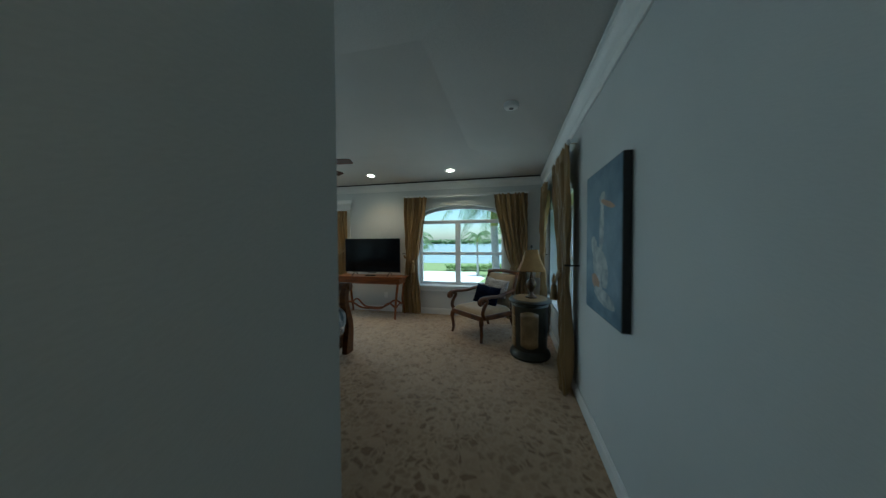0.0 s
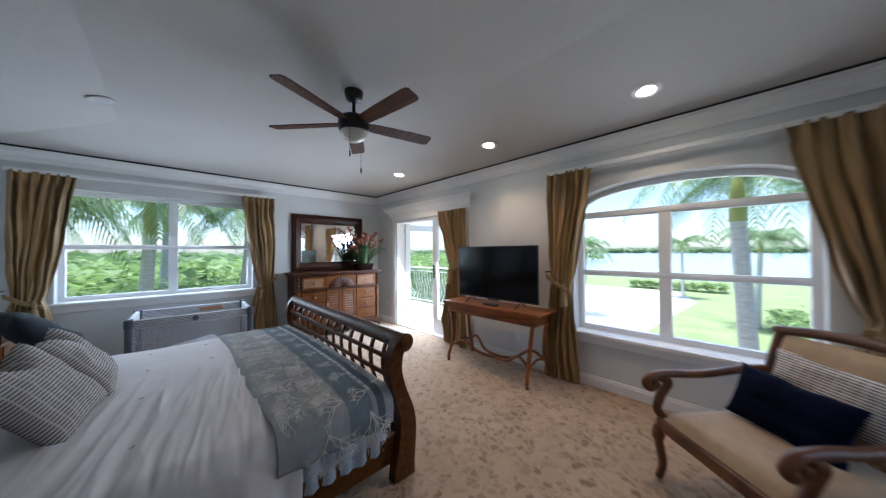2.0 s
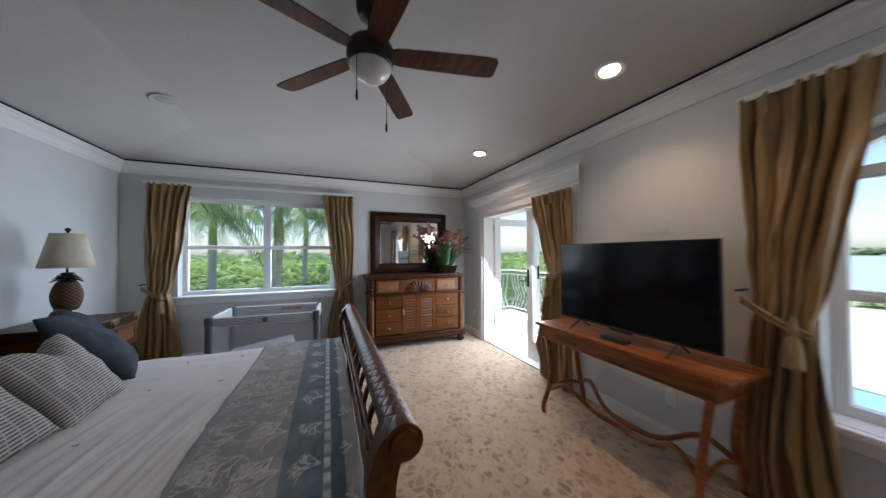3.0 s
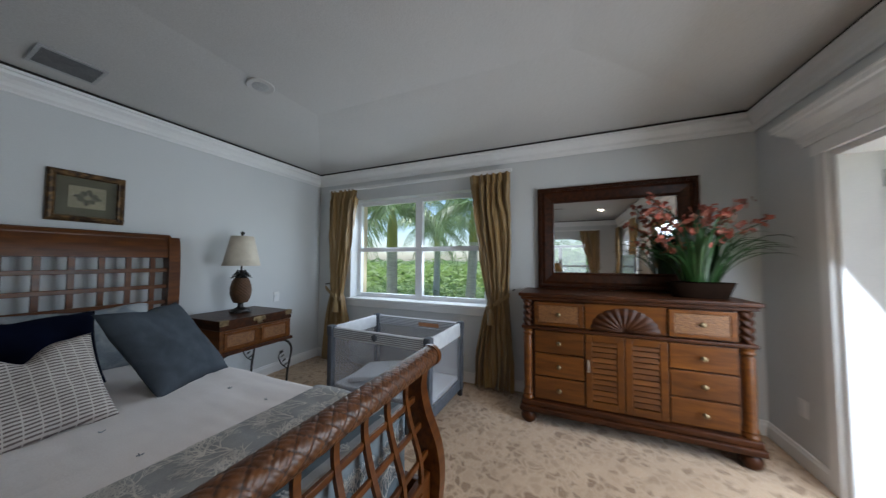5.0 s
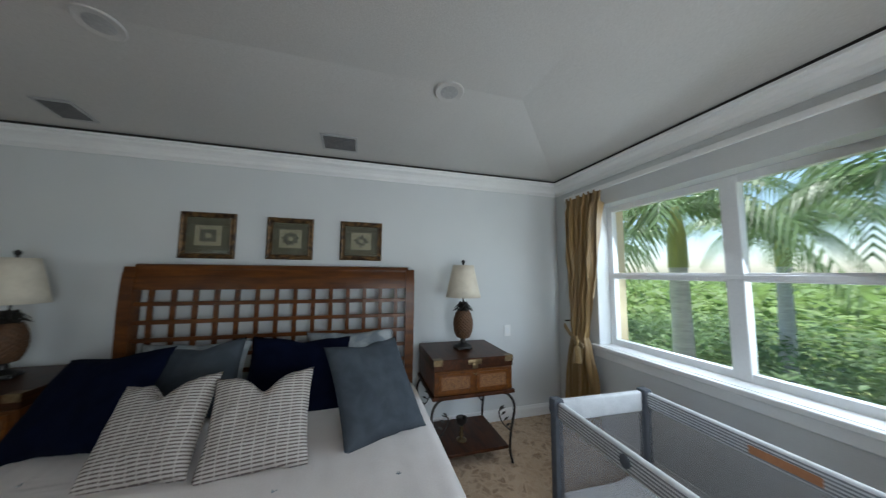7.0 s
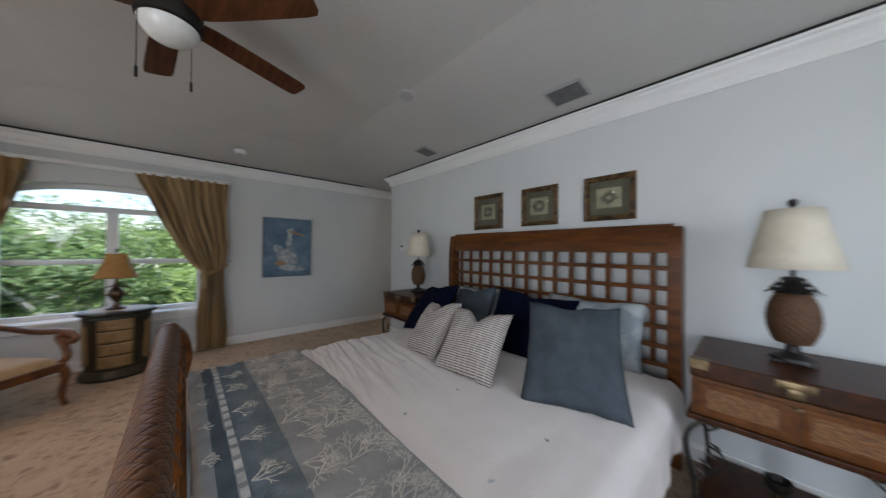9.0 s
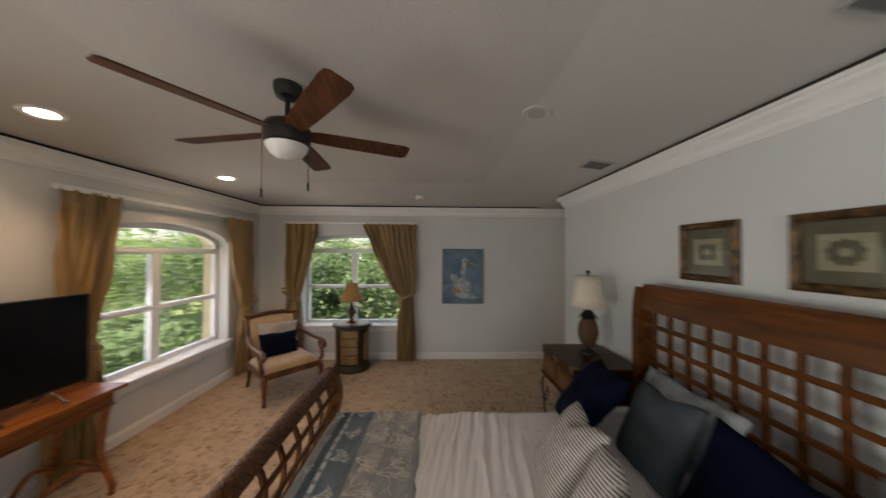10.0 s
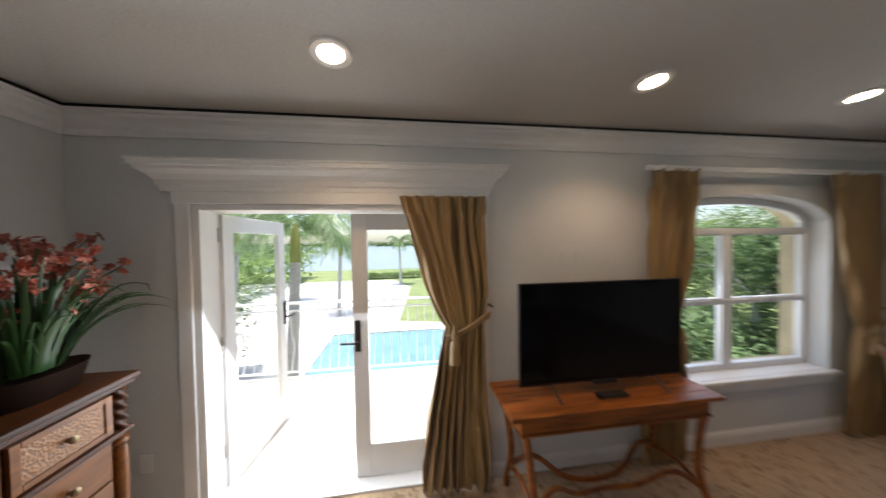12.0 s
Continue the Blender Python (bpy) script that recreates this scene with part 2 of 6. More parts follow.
M_GREY = mat("slate_linen", (0.075, 0.09, 0.108), 0.9, second=(0.055, 0.067, 0.082), scale=10, fine=260, bump=0.3, spec=0.2)
M_SHAM = mat("grey_print_sham", (0.42, 0.45, 0.47), 0.85, second=(0.24, 0.28, 0.31), scale=9, contrast=(0.42, 0.6), fine=160, bump=0.1)
M_IRON = mat("wrought_iron", (0.05, 0.045, 0.04), 0.5, metal=0.7, scale=20, fine=90, bump=0.2)
M_BRASS = mat("aged_brass", (0.24, 0.175, 0.095), 0.42, metal=0.85, second=(0.12, 0.085, 0.045), scale=25, bump=0.1)
M_SILVER = mat("brushed_nickel", (0.6, 0.58, 0.54), 0.3, metal=0.9, scale=20, bump=0.05)
M_WOVEN = mat("cane_panel", (0.2, 0.085, 0.022), 0.5, second=(0.085, 0.032, 0.008), scale=85, contrast=(0.2, 0.65), fine=160, bump=0.3, pattern="voronoi")
M_SHADE = mat("linen_shade", (0.64, 0.58, 0.47), 0.9, second=(0.58, 0.52, 0.42), scale=20, fine=240, bump=0.1)
M_SHADEG = mat("gold_shade", (0.35, 0.19, 0.058), 0.8, second=(0.29, 0.155, 0.046), scale=18, fine=200, bump=0.1)
M_PINE = mat("pineapple_bronze", (0.11, 0.05, 0.02), 0.45, metal=0.3, second=(0.08, 0.04, 0.018), scale=30, fine=80, bump=0.2)
M_URN = mat("urn_bronze", (0.12, 0.075, 0.045), 0.38, metal=0.7, second=(0.05, 0.03, 0.02), scale=18, fine=60, bump=0.12)
M_BLACKM = mat("bronze_black", (0.025, 0.022, 0.02), 0.45, metal=0.4, scale=15, bump=0.05)
M_BLADE = mat("fan_blade_walnut", (0.1, 0.036, 0.014), 0.6, second=(0.055, 0.02, 0.008), scale=4, fine=40, bump=0.04, stretch=(1, 9, 9), spec=0.15)
M_BOWL = mat("frosted_glass_bowl", (0.75, 0.75, 0.72), 0.25, bump=0.0)
M_SCREEN = mat("tv_screen", (0.003, 0.0035, 0.005), 0.12, bump=0.0, spec=0.25)
M_BEZEL = mat("black_plastic", (0.012, 0.012, 0.013), 0.35, bump=0.02)
M_SLATE = mat("pen_grey_fabric", (0.1, 0.11, 0.13), 0.8, second=(0.075, 0.085, 0.1), scale=20, fine=200, bump=0.15)
M_PENW = mat("pen_light_quilt", (0.7, 0.72, 0.74), 0.85, second=(0.62, 0.64, 0.66), scale=14, fine=140, bump=0.2)
M_PENG = mat("pen_stripe_grey", (0.3, 0.31, 0.33), 0.85, second=(0.24, 0.25, 0.27), scale=20, fine=160, bump=0.1)
M_NET = netting_mat("pen_netting", (0.42, 0.42, 0.44), 0.24)
M_GREENFR = mat("antique_green_paint", (0.035, 0.03, 0.016), 0.4, second=(0.016, 0.014, 0.008), scale=8, fine=50, bump=0.1, spec=0.4)
M_CREAMP = mat("painted_cream_panel", (0.31, 0.2, 0.085), 0.45, second=(0.19, 0.115, 0.045), scale=7, fine=60, bump=0.06)
M_PLANTER = mat("brown_planter", (0.014, 0.007, 0.004), 0.8, second=(0.01, 0.005, 0.003), scale=8, bump=0.08, spec=0.04)
M_LEAFB = mat("strap_leaf", (0.02, 0.06, 0.012), 0.4, second=(0.011, 0.036, 0.007), scale=8, bump=0.06, island=0.35, obj_random=0.35)
M_BLOOM = mat("orchid_bloom", (0.3, 0.04, 0.022), 0.6, second=(0.48, 0.2, 0.14), scale=30, bump=0.05, obj_random=0.4)
M_ART = mat("pelican_canvas_blue", (0.16, 0.24, 0.32), 0.6, second=(0.06, 0.12, 0.19), scale=5, contrast=(0.3, 0.7), fine=30, bump=0.15)
M_ARTW = mat("canvas_white_paint", (0.5, 0.52, 0.52), 0.6, second=(0.2, 0.24, 0.28), scale=14, bump=0.1)
M_ARTO = mat("canvas_orange_paint", (0.4, 0.24, 0.15), 0.6, scale=14, bump=0.1)
M_FRAMEG = mat("gilt_frame", (0.17, 0.095, 0.035), 0.42, metal=0.4, second=(0.035, 0.018, 0.008), scale=22, contrast=(0.4, 0.62), fine=60, bump=0.3)
M_MATB = mat("olive_mount", (0.105, 0.095, 0.058), 0.7, scale=10, bump=0.02)
M_PRINT = mat("cream_print", (0.32, 0.285, 0.19), 0.7, scale=12, bump=0.02)
M_INK = mat("print_ink", (0.06, 0.055, 0.04), 0.7, bump=0)
M_MIRROR = mat("mirror_silver", (0.9, 0.9, 0.9), 0.02, metal=1.0, second=(0.9, 0.9, 0.9), bump=0, fine=1)
M_VENT = mat("vent_metal", (0.14, 0.14, 0.14), 0.5, scale=10, bump=0.02)
M_DIM = mat("dim_lens", (0.42, 0.42, 0.42), 0.4, bump=0)
M_LIT = glow("downlight_glow", (1.0, 0.82, 0.6), 30)
M_LEAF = mat("tree_leaf", (0.24, 0.34, 0.11), 0.6, second=(0.16, 0.25, 0.075), scale=0.6, bump=0, island=0.22)
M_LEAFD = mat("dark_leaf", (0.16, 0.25, 0.1), 0.6, second=(0.1, 0.17, 0.065), scale=0.5, bump=0, island=0.25)
M_FROND = mat("palm_frond", (0.19, 0.28, 0.12), 0.45, second=(0.12, 0.19, 0.08), scale=1, bump=0, island=0.35)
# dark rattan tone that paints the shade between the woven strands
M_WEAVESHADE = mat("weave_shadow_gap", (0.03, 0.011, 0.004), 0.6, scale=40, bump=0.05)
M_SHAFT = mat("palm_crownshaft", (0.36, 0.36, 0.1), 0.5, second=(0.27, 0.29, 0.08), scale=3, fine=20, bump=0.1, stretch=(4, 4, 1))


def see_through(m, share):
    """Lets part of the light pass through thin leaves."""
    nt = m.node_tree
    b, out = nt.nodes["Principled BSDF"], nt.nodes["Material Output"]
    tl = nt.nodes.new("ShaderNodeBsdfTranslucent")
    mixer = nt.nodes.new("ShaderNodeMixShader")
    mixer.inputs[0].default_value = share
    nt.links.new(b.inputs["Base Color"].links[0].from_socket, tl.inputs["Color"])
    nt.links.new(b.outputs[0], mixer.inputs[1])
    nt.links.new(tl.outputs[0], mixer.inputs[2])
    nt.links.new(mixer.outputs[0], out.inputs["Surface"])


for leaf in (M_LEAF, M_LEAFD, M_FROND):
    see_through(leaf, 0.42)
M_BARK = mat("palm_bark", (0.54, 0.52, 0.48), 0.9, second=(0.42, 0.4, 0.37), scale=5, fine=20, bump=0.4, stretch=(1, 1, 6))
M_GRASS = mat("lawn", (0.23, 0.28, 0.11), 0.9, second=(0.17, 0.22, 0.08), scale=0.7, fine=40, bump=0.3)
M_PAVE = mat("pale_concrete", (0.72, 0.7, 0.65), 0.85, second=(0.62, 0.6, 0.56), scale=0.5, fine=20, bump=0.1)
M_SEA = mat("sea_water", (0.26, 0.32, 0.33), 0.2, second=(0.22, 0.28, 0.29), scale=0.3, fine=2, bump=0.2)
M_POOL = mat("pool_water", (0.2, 0.38, 0.45), 0.15, scale=1, fine=4, bump=0.1)
M_TILE = mat("balcony_tile", (0.76, 0.7, 0.6), 0.6, second=(0.68, 0.62, 0.53), scale=3, fine=40, bump=0.06)
M_STUCCO = mat("cream_stucco", (0.62, 0.52, 0.33), 0.85, scale=3, fine=60, bump=0.2)


def carpet_mat():
    m = mat("patterned_carpet", (0.49, 0.35, 0.22), 0.95, second=(0.42, 0.295, 0.18), scale=2.0, fine=320, bump=0.5, sheen=0.3)
    nt = m.node_tree
    L = nt.links.new
    b = nt.nodes["Principled BSDF"]
    tc = nt.nodes["Texture Coordinate"]
    warp = nt.nodes.new("ShaderNodeTexNoise")
    warp.inputs["Scale"].default_value = 9
    L(tc.outputs["Object"], warp.inputs["Vector"])
    add = nt.nodes.new("ShaderNodeMix")
    add.data_type, add.blend_type = "RGBA", "LINEAR_LIGHT"
    add.inputs[0].default_value = 0.075
    L(tc.outputs["Object"], add.inputs[6])
    L(warp.outputs["Color"], add.inputs[7])
    vo = nt.nodes.new("ShaderNodeTexVoronoi")
    vo.feature = "DISTANCE_TO_EDGE"
    vo.inputs["Scale"].default_value = 15
    L(add.outputs[2], vo.inputs["Vector"])
    v2 = nt.nodes.new("ShaderNodeTexVoronoi")
    v2.inputs["Scale"].default_value = 15
    L(add.outputs[2], v2.inputs["Vector"])
    rp = nt.nodes.new("ShaderNodeValToRGB")
    rp.color_ramp.elements[0].position, rp.color_ramp.elements[1].position = 0.02, 0.2
    rp.color_ramp.elements[0].color = (1, 1, 1, 1)
    rp.color_ramp.elements[1].color = (0.0, 0.0, 0.0, 1)
    L(vo.outputs[0], rp.inputs[0])
    hv = nt.nodes.new("ShaderNodeSeparateColor")
    L(v2.outputs["Color"], hv.inputs[0])
    rc = nt.nodes.new("ShaderNodeValToRGB")
    rc.color_ramp.elements[0].color = (0.22, 0.13, 0.062, 1)
    rc.color_ramp.elements[1].color = (0.46, 0.32, 0.195, 1)
    L(hv.outputs[0], rc.inputs[0])
    mx = nt.nodes.new("ShaderNodeMix")
    mx.data_type = "RGBA"
    L(rp.outputs[0], mx.inputs[0])
    L(rc.outputs[0], mx.inputs[6])
    L(b.inputs["Base Color"].links[0].from_socket, mx.inputs[7])
    L(mx.outputs[2], b.inputs["Base Color"])
    return m


def stripe_mat():
    """Cream cotton with thin broken charcoal stripes."""
    m = mat("striped_ticking", (0.58, 0.54, 0.5), 0.9, second=(0.52, 0.48, 0.44), scale=8, fine=200, bump=0.2)
    nt = m.node_tree
    L = nt.links.new
    b = nt.nodes["Principled BSDF"]
    tc = nt.nodes["Texture Coordinate"]
    w = nt.nodes.new("ShaderNodeTexWave")
    w.bands_direction = "Z"
    w.inputs["Scale"].default_value = 21
    w.inputs["Distortion"].default_value = 0.3
    w2 = nt.nodes.new("ShaderNodeTexWave")
    w2.bands_direction = "X"
    w2.inputs["Scale"].default_value = 6.5
    L(tc.outputs["Object"], w.inputs["Vector"])
    L(tc.outputs["Object"], w2.inputs["Vector"])
    r1 = nt.nodes.new("ShaderNodeValToRGB")
    r1.color_ramp.elements[0].position, r1.color_ramp.elements[1].position = 0.48, 0.68
    L(w.outputs["Fac"], r1.inputs[0])
    r2 = nt.nodes.new("ShaderNodeValToRGB")
    r2.color_ramp.elements[0].position, r2.color_ramp.elements[1].position = 0.0, 0.045
    L(w2.outputs["Fac"], r2.inputs[0])
    mu = nt.nodes.new("ShaderNodeMath")
    mu.operation = "MULTIPLY"
    L(r1.outputs[0], mu.inputs[0])
    L(r2.outputs[0], mu.inputs[1])
    mx = nt.nodes.new("ShaderNodeMix")
    mx.data_type = "RGBA"
    L(mu.outputs[0], mx.inputs[0])
    L(b.inputs["Base Color"].links[0].from_socket, mx.inputs[6])
    mx.inputs[7].default_value = (0.15, 0.12, 0.112, 1)
    L(mx.outputs[2], b.inputs["Base Color"])
    return m


M_CARPET = carpet_mat()
M_STRIPE = stripe_mat()

# ---- large structure ----
T = 0.24                       # outer wall thickness


def to_wall(side, u, v, z):
    """u along a wall, v outward from its inner face."""
    return {"n": (u, N + v, z), "e": (E + v, u, z), "w": (W - v, u, z), "s": (u, S - v, z)}[side]


def wbox(bm, side, u0, u1, v0, v1, z0, z1, bevel=0.0):
    a, b = to_wall(side, u0, v0, z0), to_wall(side, u1, v1, z1)
    return box(bm, min(a[0], b[0]), max(a[0], b[0]), min(a[1], b[1]), max(a[1], b[1]), z0, z1, bevel)


def arch_z(u, u0, u1, spring, peak):
    t = (u - (u0 + u1) / 2) / ((u1 - u0) / 2)
    return spring + (peak - spring) * math.sqrt(max(0.0, 1 - t * t * 0.92)) - (peak - spring) * math.sqrt(0.08) * abs(t) ** 8


def arch_band(bm, side, u0, u1, v0, v1, spring, peak, top, n=28):
    """Fills from an arch up to a height, or along it as a band when top is negative (its thickness)."""
    lo, hi = [], []
    for i in range(n + 1):
        u = u0 + (u1 - u0) * i / n
        z = arch_z(u, u0, u1, spring, peak)
        zt = top if top > 0 else z - top
        lo.append([bm.verts.new(to_wall(side, u, v, z)) for v in (v0, v1)])
        hi.append([bm.verts.new(to_wall(side, u, v, zt)) for v in (v0, v1)])
    for i in range(n):
        for k in (0, 1):
            bm.faces.new((lo[i][k], lo[i + 1][k], hi[i + 1][k], hi[i][k]))
        bm.faces.new((lo[i][0], lo[i][1], lo[i + 1][1], lo[i + 1][0]))
        bm.faces.new((hi[i][0], hi[i][1], hi[i + 1][1], hi[i + 1][0]))
    for i in (0, n):
        bm.faces.new((lo[i][0], lo[i][1], hi[i][1], hi[i][0]))


TOPZ = 2.95
WIN1 = dict(u0=1.15, u1=3.12, z0=0.89, z1=2.27)
WIN2 = dict(u0=-0.53, u1=1.21, z0=0.58, spring=1.97, peak=2.2)
WIN3 = dict(u0=3.0, u1=4.72, z0=0.6, spring=1.97, peak=2.2)
DOOR = dict(u0=-4.09, u1=-2.16, z1=2.1)

bm = B()
wbox(bm, "w", S - 0.2, WIN1["u0"], 0, T, -0.1, TOPZ)
wbox(bm, "w", WIN1["u1"], N + T, 0, T, -0.1, TOPZ)
wbox(bm, "w", WIN1["u0"], WIN1["u1"], 0, T, -0.1, WIN1["z0"])
wbox(bm, "w", WIN1["u0"], WIN1["u1"], 0, T, WIN1["z1"], TOPZ)
tagged(part("wall_west", bm, M_WALL), "pale grey painted wall with a wide window", "wall", kind="structure")
bm = B()
wbox(bm, "n", W, DOOR["u0"], 0, T, -0.1, TOPZ)
wbox(bm, "n", DOOR["u0"], DOOR["u1"], 0, T, DOOR["z1"], TOPZ)
wbox(bm, "n", DOOR["u1"], WIN2["u0"], 0, T, -0.1, TOPZ)
wbox(bm, "n", WIN2["u0"], WIN2["u1"], 0, T, -0.1, WIN2["z0"])
arch_band(bm, "n", WIN2["u0"], WIN2["u1"], 0, T, WIN2["spring"], WIN2["peak"], TOPZ)
wbox(bm, "n", WIN2["u1"], E, 0, T, -0.1, TOPZ)
tagged(part("wall_north", bm, M_WALL), "pale grey painted wall with arched window and balcony doors", "wall", kind="structure")
bm = B()
wbox(bm, "e", HALL_Y - 0.1, WIN3["u0"], 0, T, -0.1, TOPZ)
wbox(bm, "e", WIN3["u0"], WIN3["u1"], 0, T, -0.1, WIN3["z0"])
arch_band(bm, "e", WIN3["u0"], WIN3["u1"], 0, T, WIN3["spring"], WIN3["peak"], TOPZ)
wbox(bm, "e", WIN3["u1"], N + T, 0, T, -0.1, TOPZ)
tagged(part("wall_east", bm, M_WALL), "pale grey painted wall with an arched window", "wall", kind="structure")
bm = B()
prism(bm, [(W, S), (HALL_X, S), (HALL_X, HALL_Y), (E, HALL_Y), (E, HALL_Y - 0.16), (HALL_X - 0.16, HALL_Y - 0.16), (HALL_X - 0.16, S - 0.16), (W, S - 0.16)], "z", -0.1, TOPZ)
tagged(part("wall_south", bm, M_WALL), "pale grey painted wall behind the bed and along the entry", "wall", kind="structure")

bm = B()
prism(bm, [(W - 0.05, S - 0.05), (HALL_X - 0.05, S - 0.05), (HALL_X - 0.05, HALL_Y - 0.05), (E + 0.05, HALL_Y - 0.05), (E + 0.05, N + 0.1), (W - 0.05, N + 0.1)], "z", -0.12, 0.0)
tagged(part("floor", bm, M_CARPET), "beige and tan leaf-patterned wall to wall carpet", "carpet", kind="structure")

# outer stucco skin
bm = B()
wbox(bm, "w", S - 0.2, WIN1["u0"], T + 0.002, T + 0.12, -3.2, 3.0)
wbox(bm, "w", WIN1["u1"], N + T, T + 0.002, T + 0.12, -3.2, 3.0)
wbox(bm, "w", WIN1["u0"], WIN1["u1"], T + 0.002, T + 0.12, -3.2, WIN1["z0"])
wbox(bm, "w", WIN1["u0"], WIN1["u1"], T + 0.002, T + 0.12, WIN1["z1"], 3.0)
wbox(bm, "n", W - T, DOOR["u0"], T + 0.002, T + 0.12, -3.2, 3.0)
wbox(bm, "n", DOOR["u0"], DOOR["u1"], T + 0.002, T + 0.12, DOOR["z1"], 3.0)
wbox(bm, "n", DOOR["u1"], WIN2["u0"], T + 0.002, T + 0.12, -3.2, 3.0)
wbox(bm, "n", WIN2["u0"], WIN2["u1"], T + 0.002, T + 0.12, -3.2, WIN2["z0"])
arch_band(bm, "n", WIN2["u0"], WIN2["u1"], T + 0.002, T + 0.12, WIN2["spring"], WIN2["peak"], 3.0)
wbox(bm, "n", WIN2["u1"], E + T, T + 0.002, T + 0.12, -3.2, 3.0)
wbox(bm, "e", HALL_Y - 0.1, WIN3["u0"], T + 0.002, T + 0.12, -3.2, 3.0)
wbox(bm, "e", WIN3["u0"], WIN3["u1"], T + 0.002, T + 0.12, -3.2, WIN3["z0"])
arch_band(bm, "e", WIN3["u0"], WIN3["u1"], T + 0.002, T + 0.12, WIN3["spring"], WIN3["peak"], 3.0)
wbox(bm, "e", WIN3["u1"], N + T, T + 0.002, T + 0.12, -3.2, 3.0)
tagged(part("wall_outer_stucco", bm, M_STUCCO), "cream yellow stucco outer wall face", "wall", kind="structure")

# ceiling: low hips rise from the walls to a flat middle
bm = B()
o = [bm.verts.new((x, y, WALL_TOP)) for x, y in ((W, S), (E, S), (E, N), (W, N))]
i_ = [bm.verts.new((x, y, CEIL_TOP)) for x, y in ((W + INSET, S + INSET), (E - INSET, S + INSET), (E - INSET, N - INSET_N), (W + INSET, N - INSET_N))]
t_ = [bm.verts.new((x, y, 3.05)) for x, y in ((W, S), (E, S), (E, N), (W, N))]
for k in range(4):
    j = (k + 1) % 4
    bm.faces.new((o[k], o[j], i_[j], i_[k]))
    bm.faces.new((o[k], t_[k], t_[j], o[j]))
bm.faces.new(i_)
bm.faces.new(t_)
box(bm, HALL_X, E, HALL_Y, S - 0.003, WALL_TOP, 3.05)
tagged(part("ceiling", bm, M_CEIL), "off-white painted ceiling with shallow hipped slopes", "ceiling", kind="structure")

CROWN = [(0, 0), (0.012, 0), (0.016, 0.012), (0.03, 0.03), (0.034, 0.055), (0.05, 0.08), (0.075, 0.1), (0.08, 0.118), (0.095, 0.122), (0.095, 0.14), (0, 0.14)]
BASE = [(0, 0), (0.016, 0), (0.016, 0.085), (0.011, 0.098), (0.008, 0.115), (0, 0.118)]


def moulding(bm, side, u0, u1, prof, z0, m0=1, m1=1):
    """A profile of (out from the wall, up), mitred at inner corners (m 1), square (0) or at an outer one (-1)."""
    rows = [[bm.verts.new(to_wall(side, u + s * m * d, -d - 0.001, z0 + h)) for d, h in prof] for u, s, m in ((u0, 1, m0), (u1, -1, m1))]
    n = len(prof)
    for k in range(n):
        bm.faces.new((rows[0][k], rows[0][(k + 1) % n], rows[1][(k + 1) % n], rows[1][k]))
    bm.faces.new(rows[0])
    bm.faces.new(rows[1][::-1])


bm = B()
moulding(bm, "w", S, N, CROWN, WALL_TOP - 0.155)
moulding(bm, "n", W, E, CROWN, WALL_TOP - 0.155)
moulding(bm, "e", HALL_Y, N, CROWN, WALL_TOP - 0.155, 0, 1)
moulding(bm, "s", W, HALL_X, CROWN, WALL_TOP - 0.155, 1, -1)
tagged(part("crown_trim", bm, M_TRIM), "white moulded crown along the ceiling edge", "moulding", kind="structure")
GAP = [(0.0, 0), (0.082, 0), (0.082, 0.024), (0.0, 0.024)]
bm = B()
moulding(bm, "w", S, N, GAP, WALL_TOP - 0.0149)
moulding(bm, "n", W, E, GAP, WALL_TOP - 0.0149)
moulding(bm, "e", S, N, GAP, WALL_TOP - 0.0149, 0, 1)
moulding(bm, "s", W, HALL_X, GAP, WALL_TOP - 0.0149, 1, 0)
tagged(part("crown_shadow_gap", bm, M_GAP), "dark reveal strip above the crown moulding", "reveal", kind="structure")
bm = B()
moulding(bm, "w", S, N, BASE, 0.002)
moulding(bm, "n", W, DOOR["u0"] - 0.09, BASE, 0.002, 1, 0)
moulding(bm, "n", DOOR["u1"] + 0.09, E, BASE, 0.002, 0, 1)
moulding(bm, "e", HALL_Y, N, BASE, 0.002, 0, 1)
moulding(bm, "s", W, HALL_X, BASE, 0.002, 1, -1)
tagged(part("baseboard", bm, M_TRIM), "white painted baseboard", "baseboard", kind="structure")


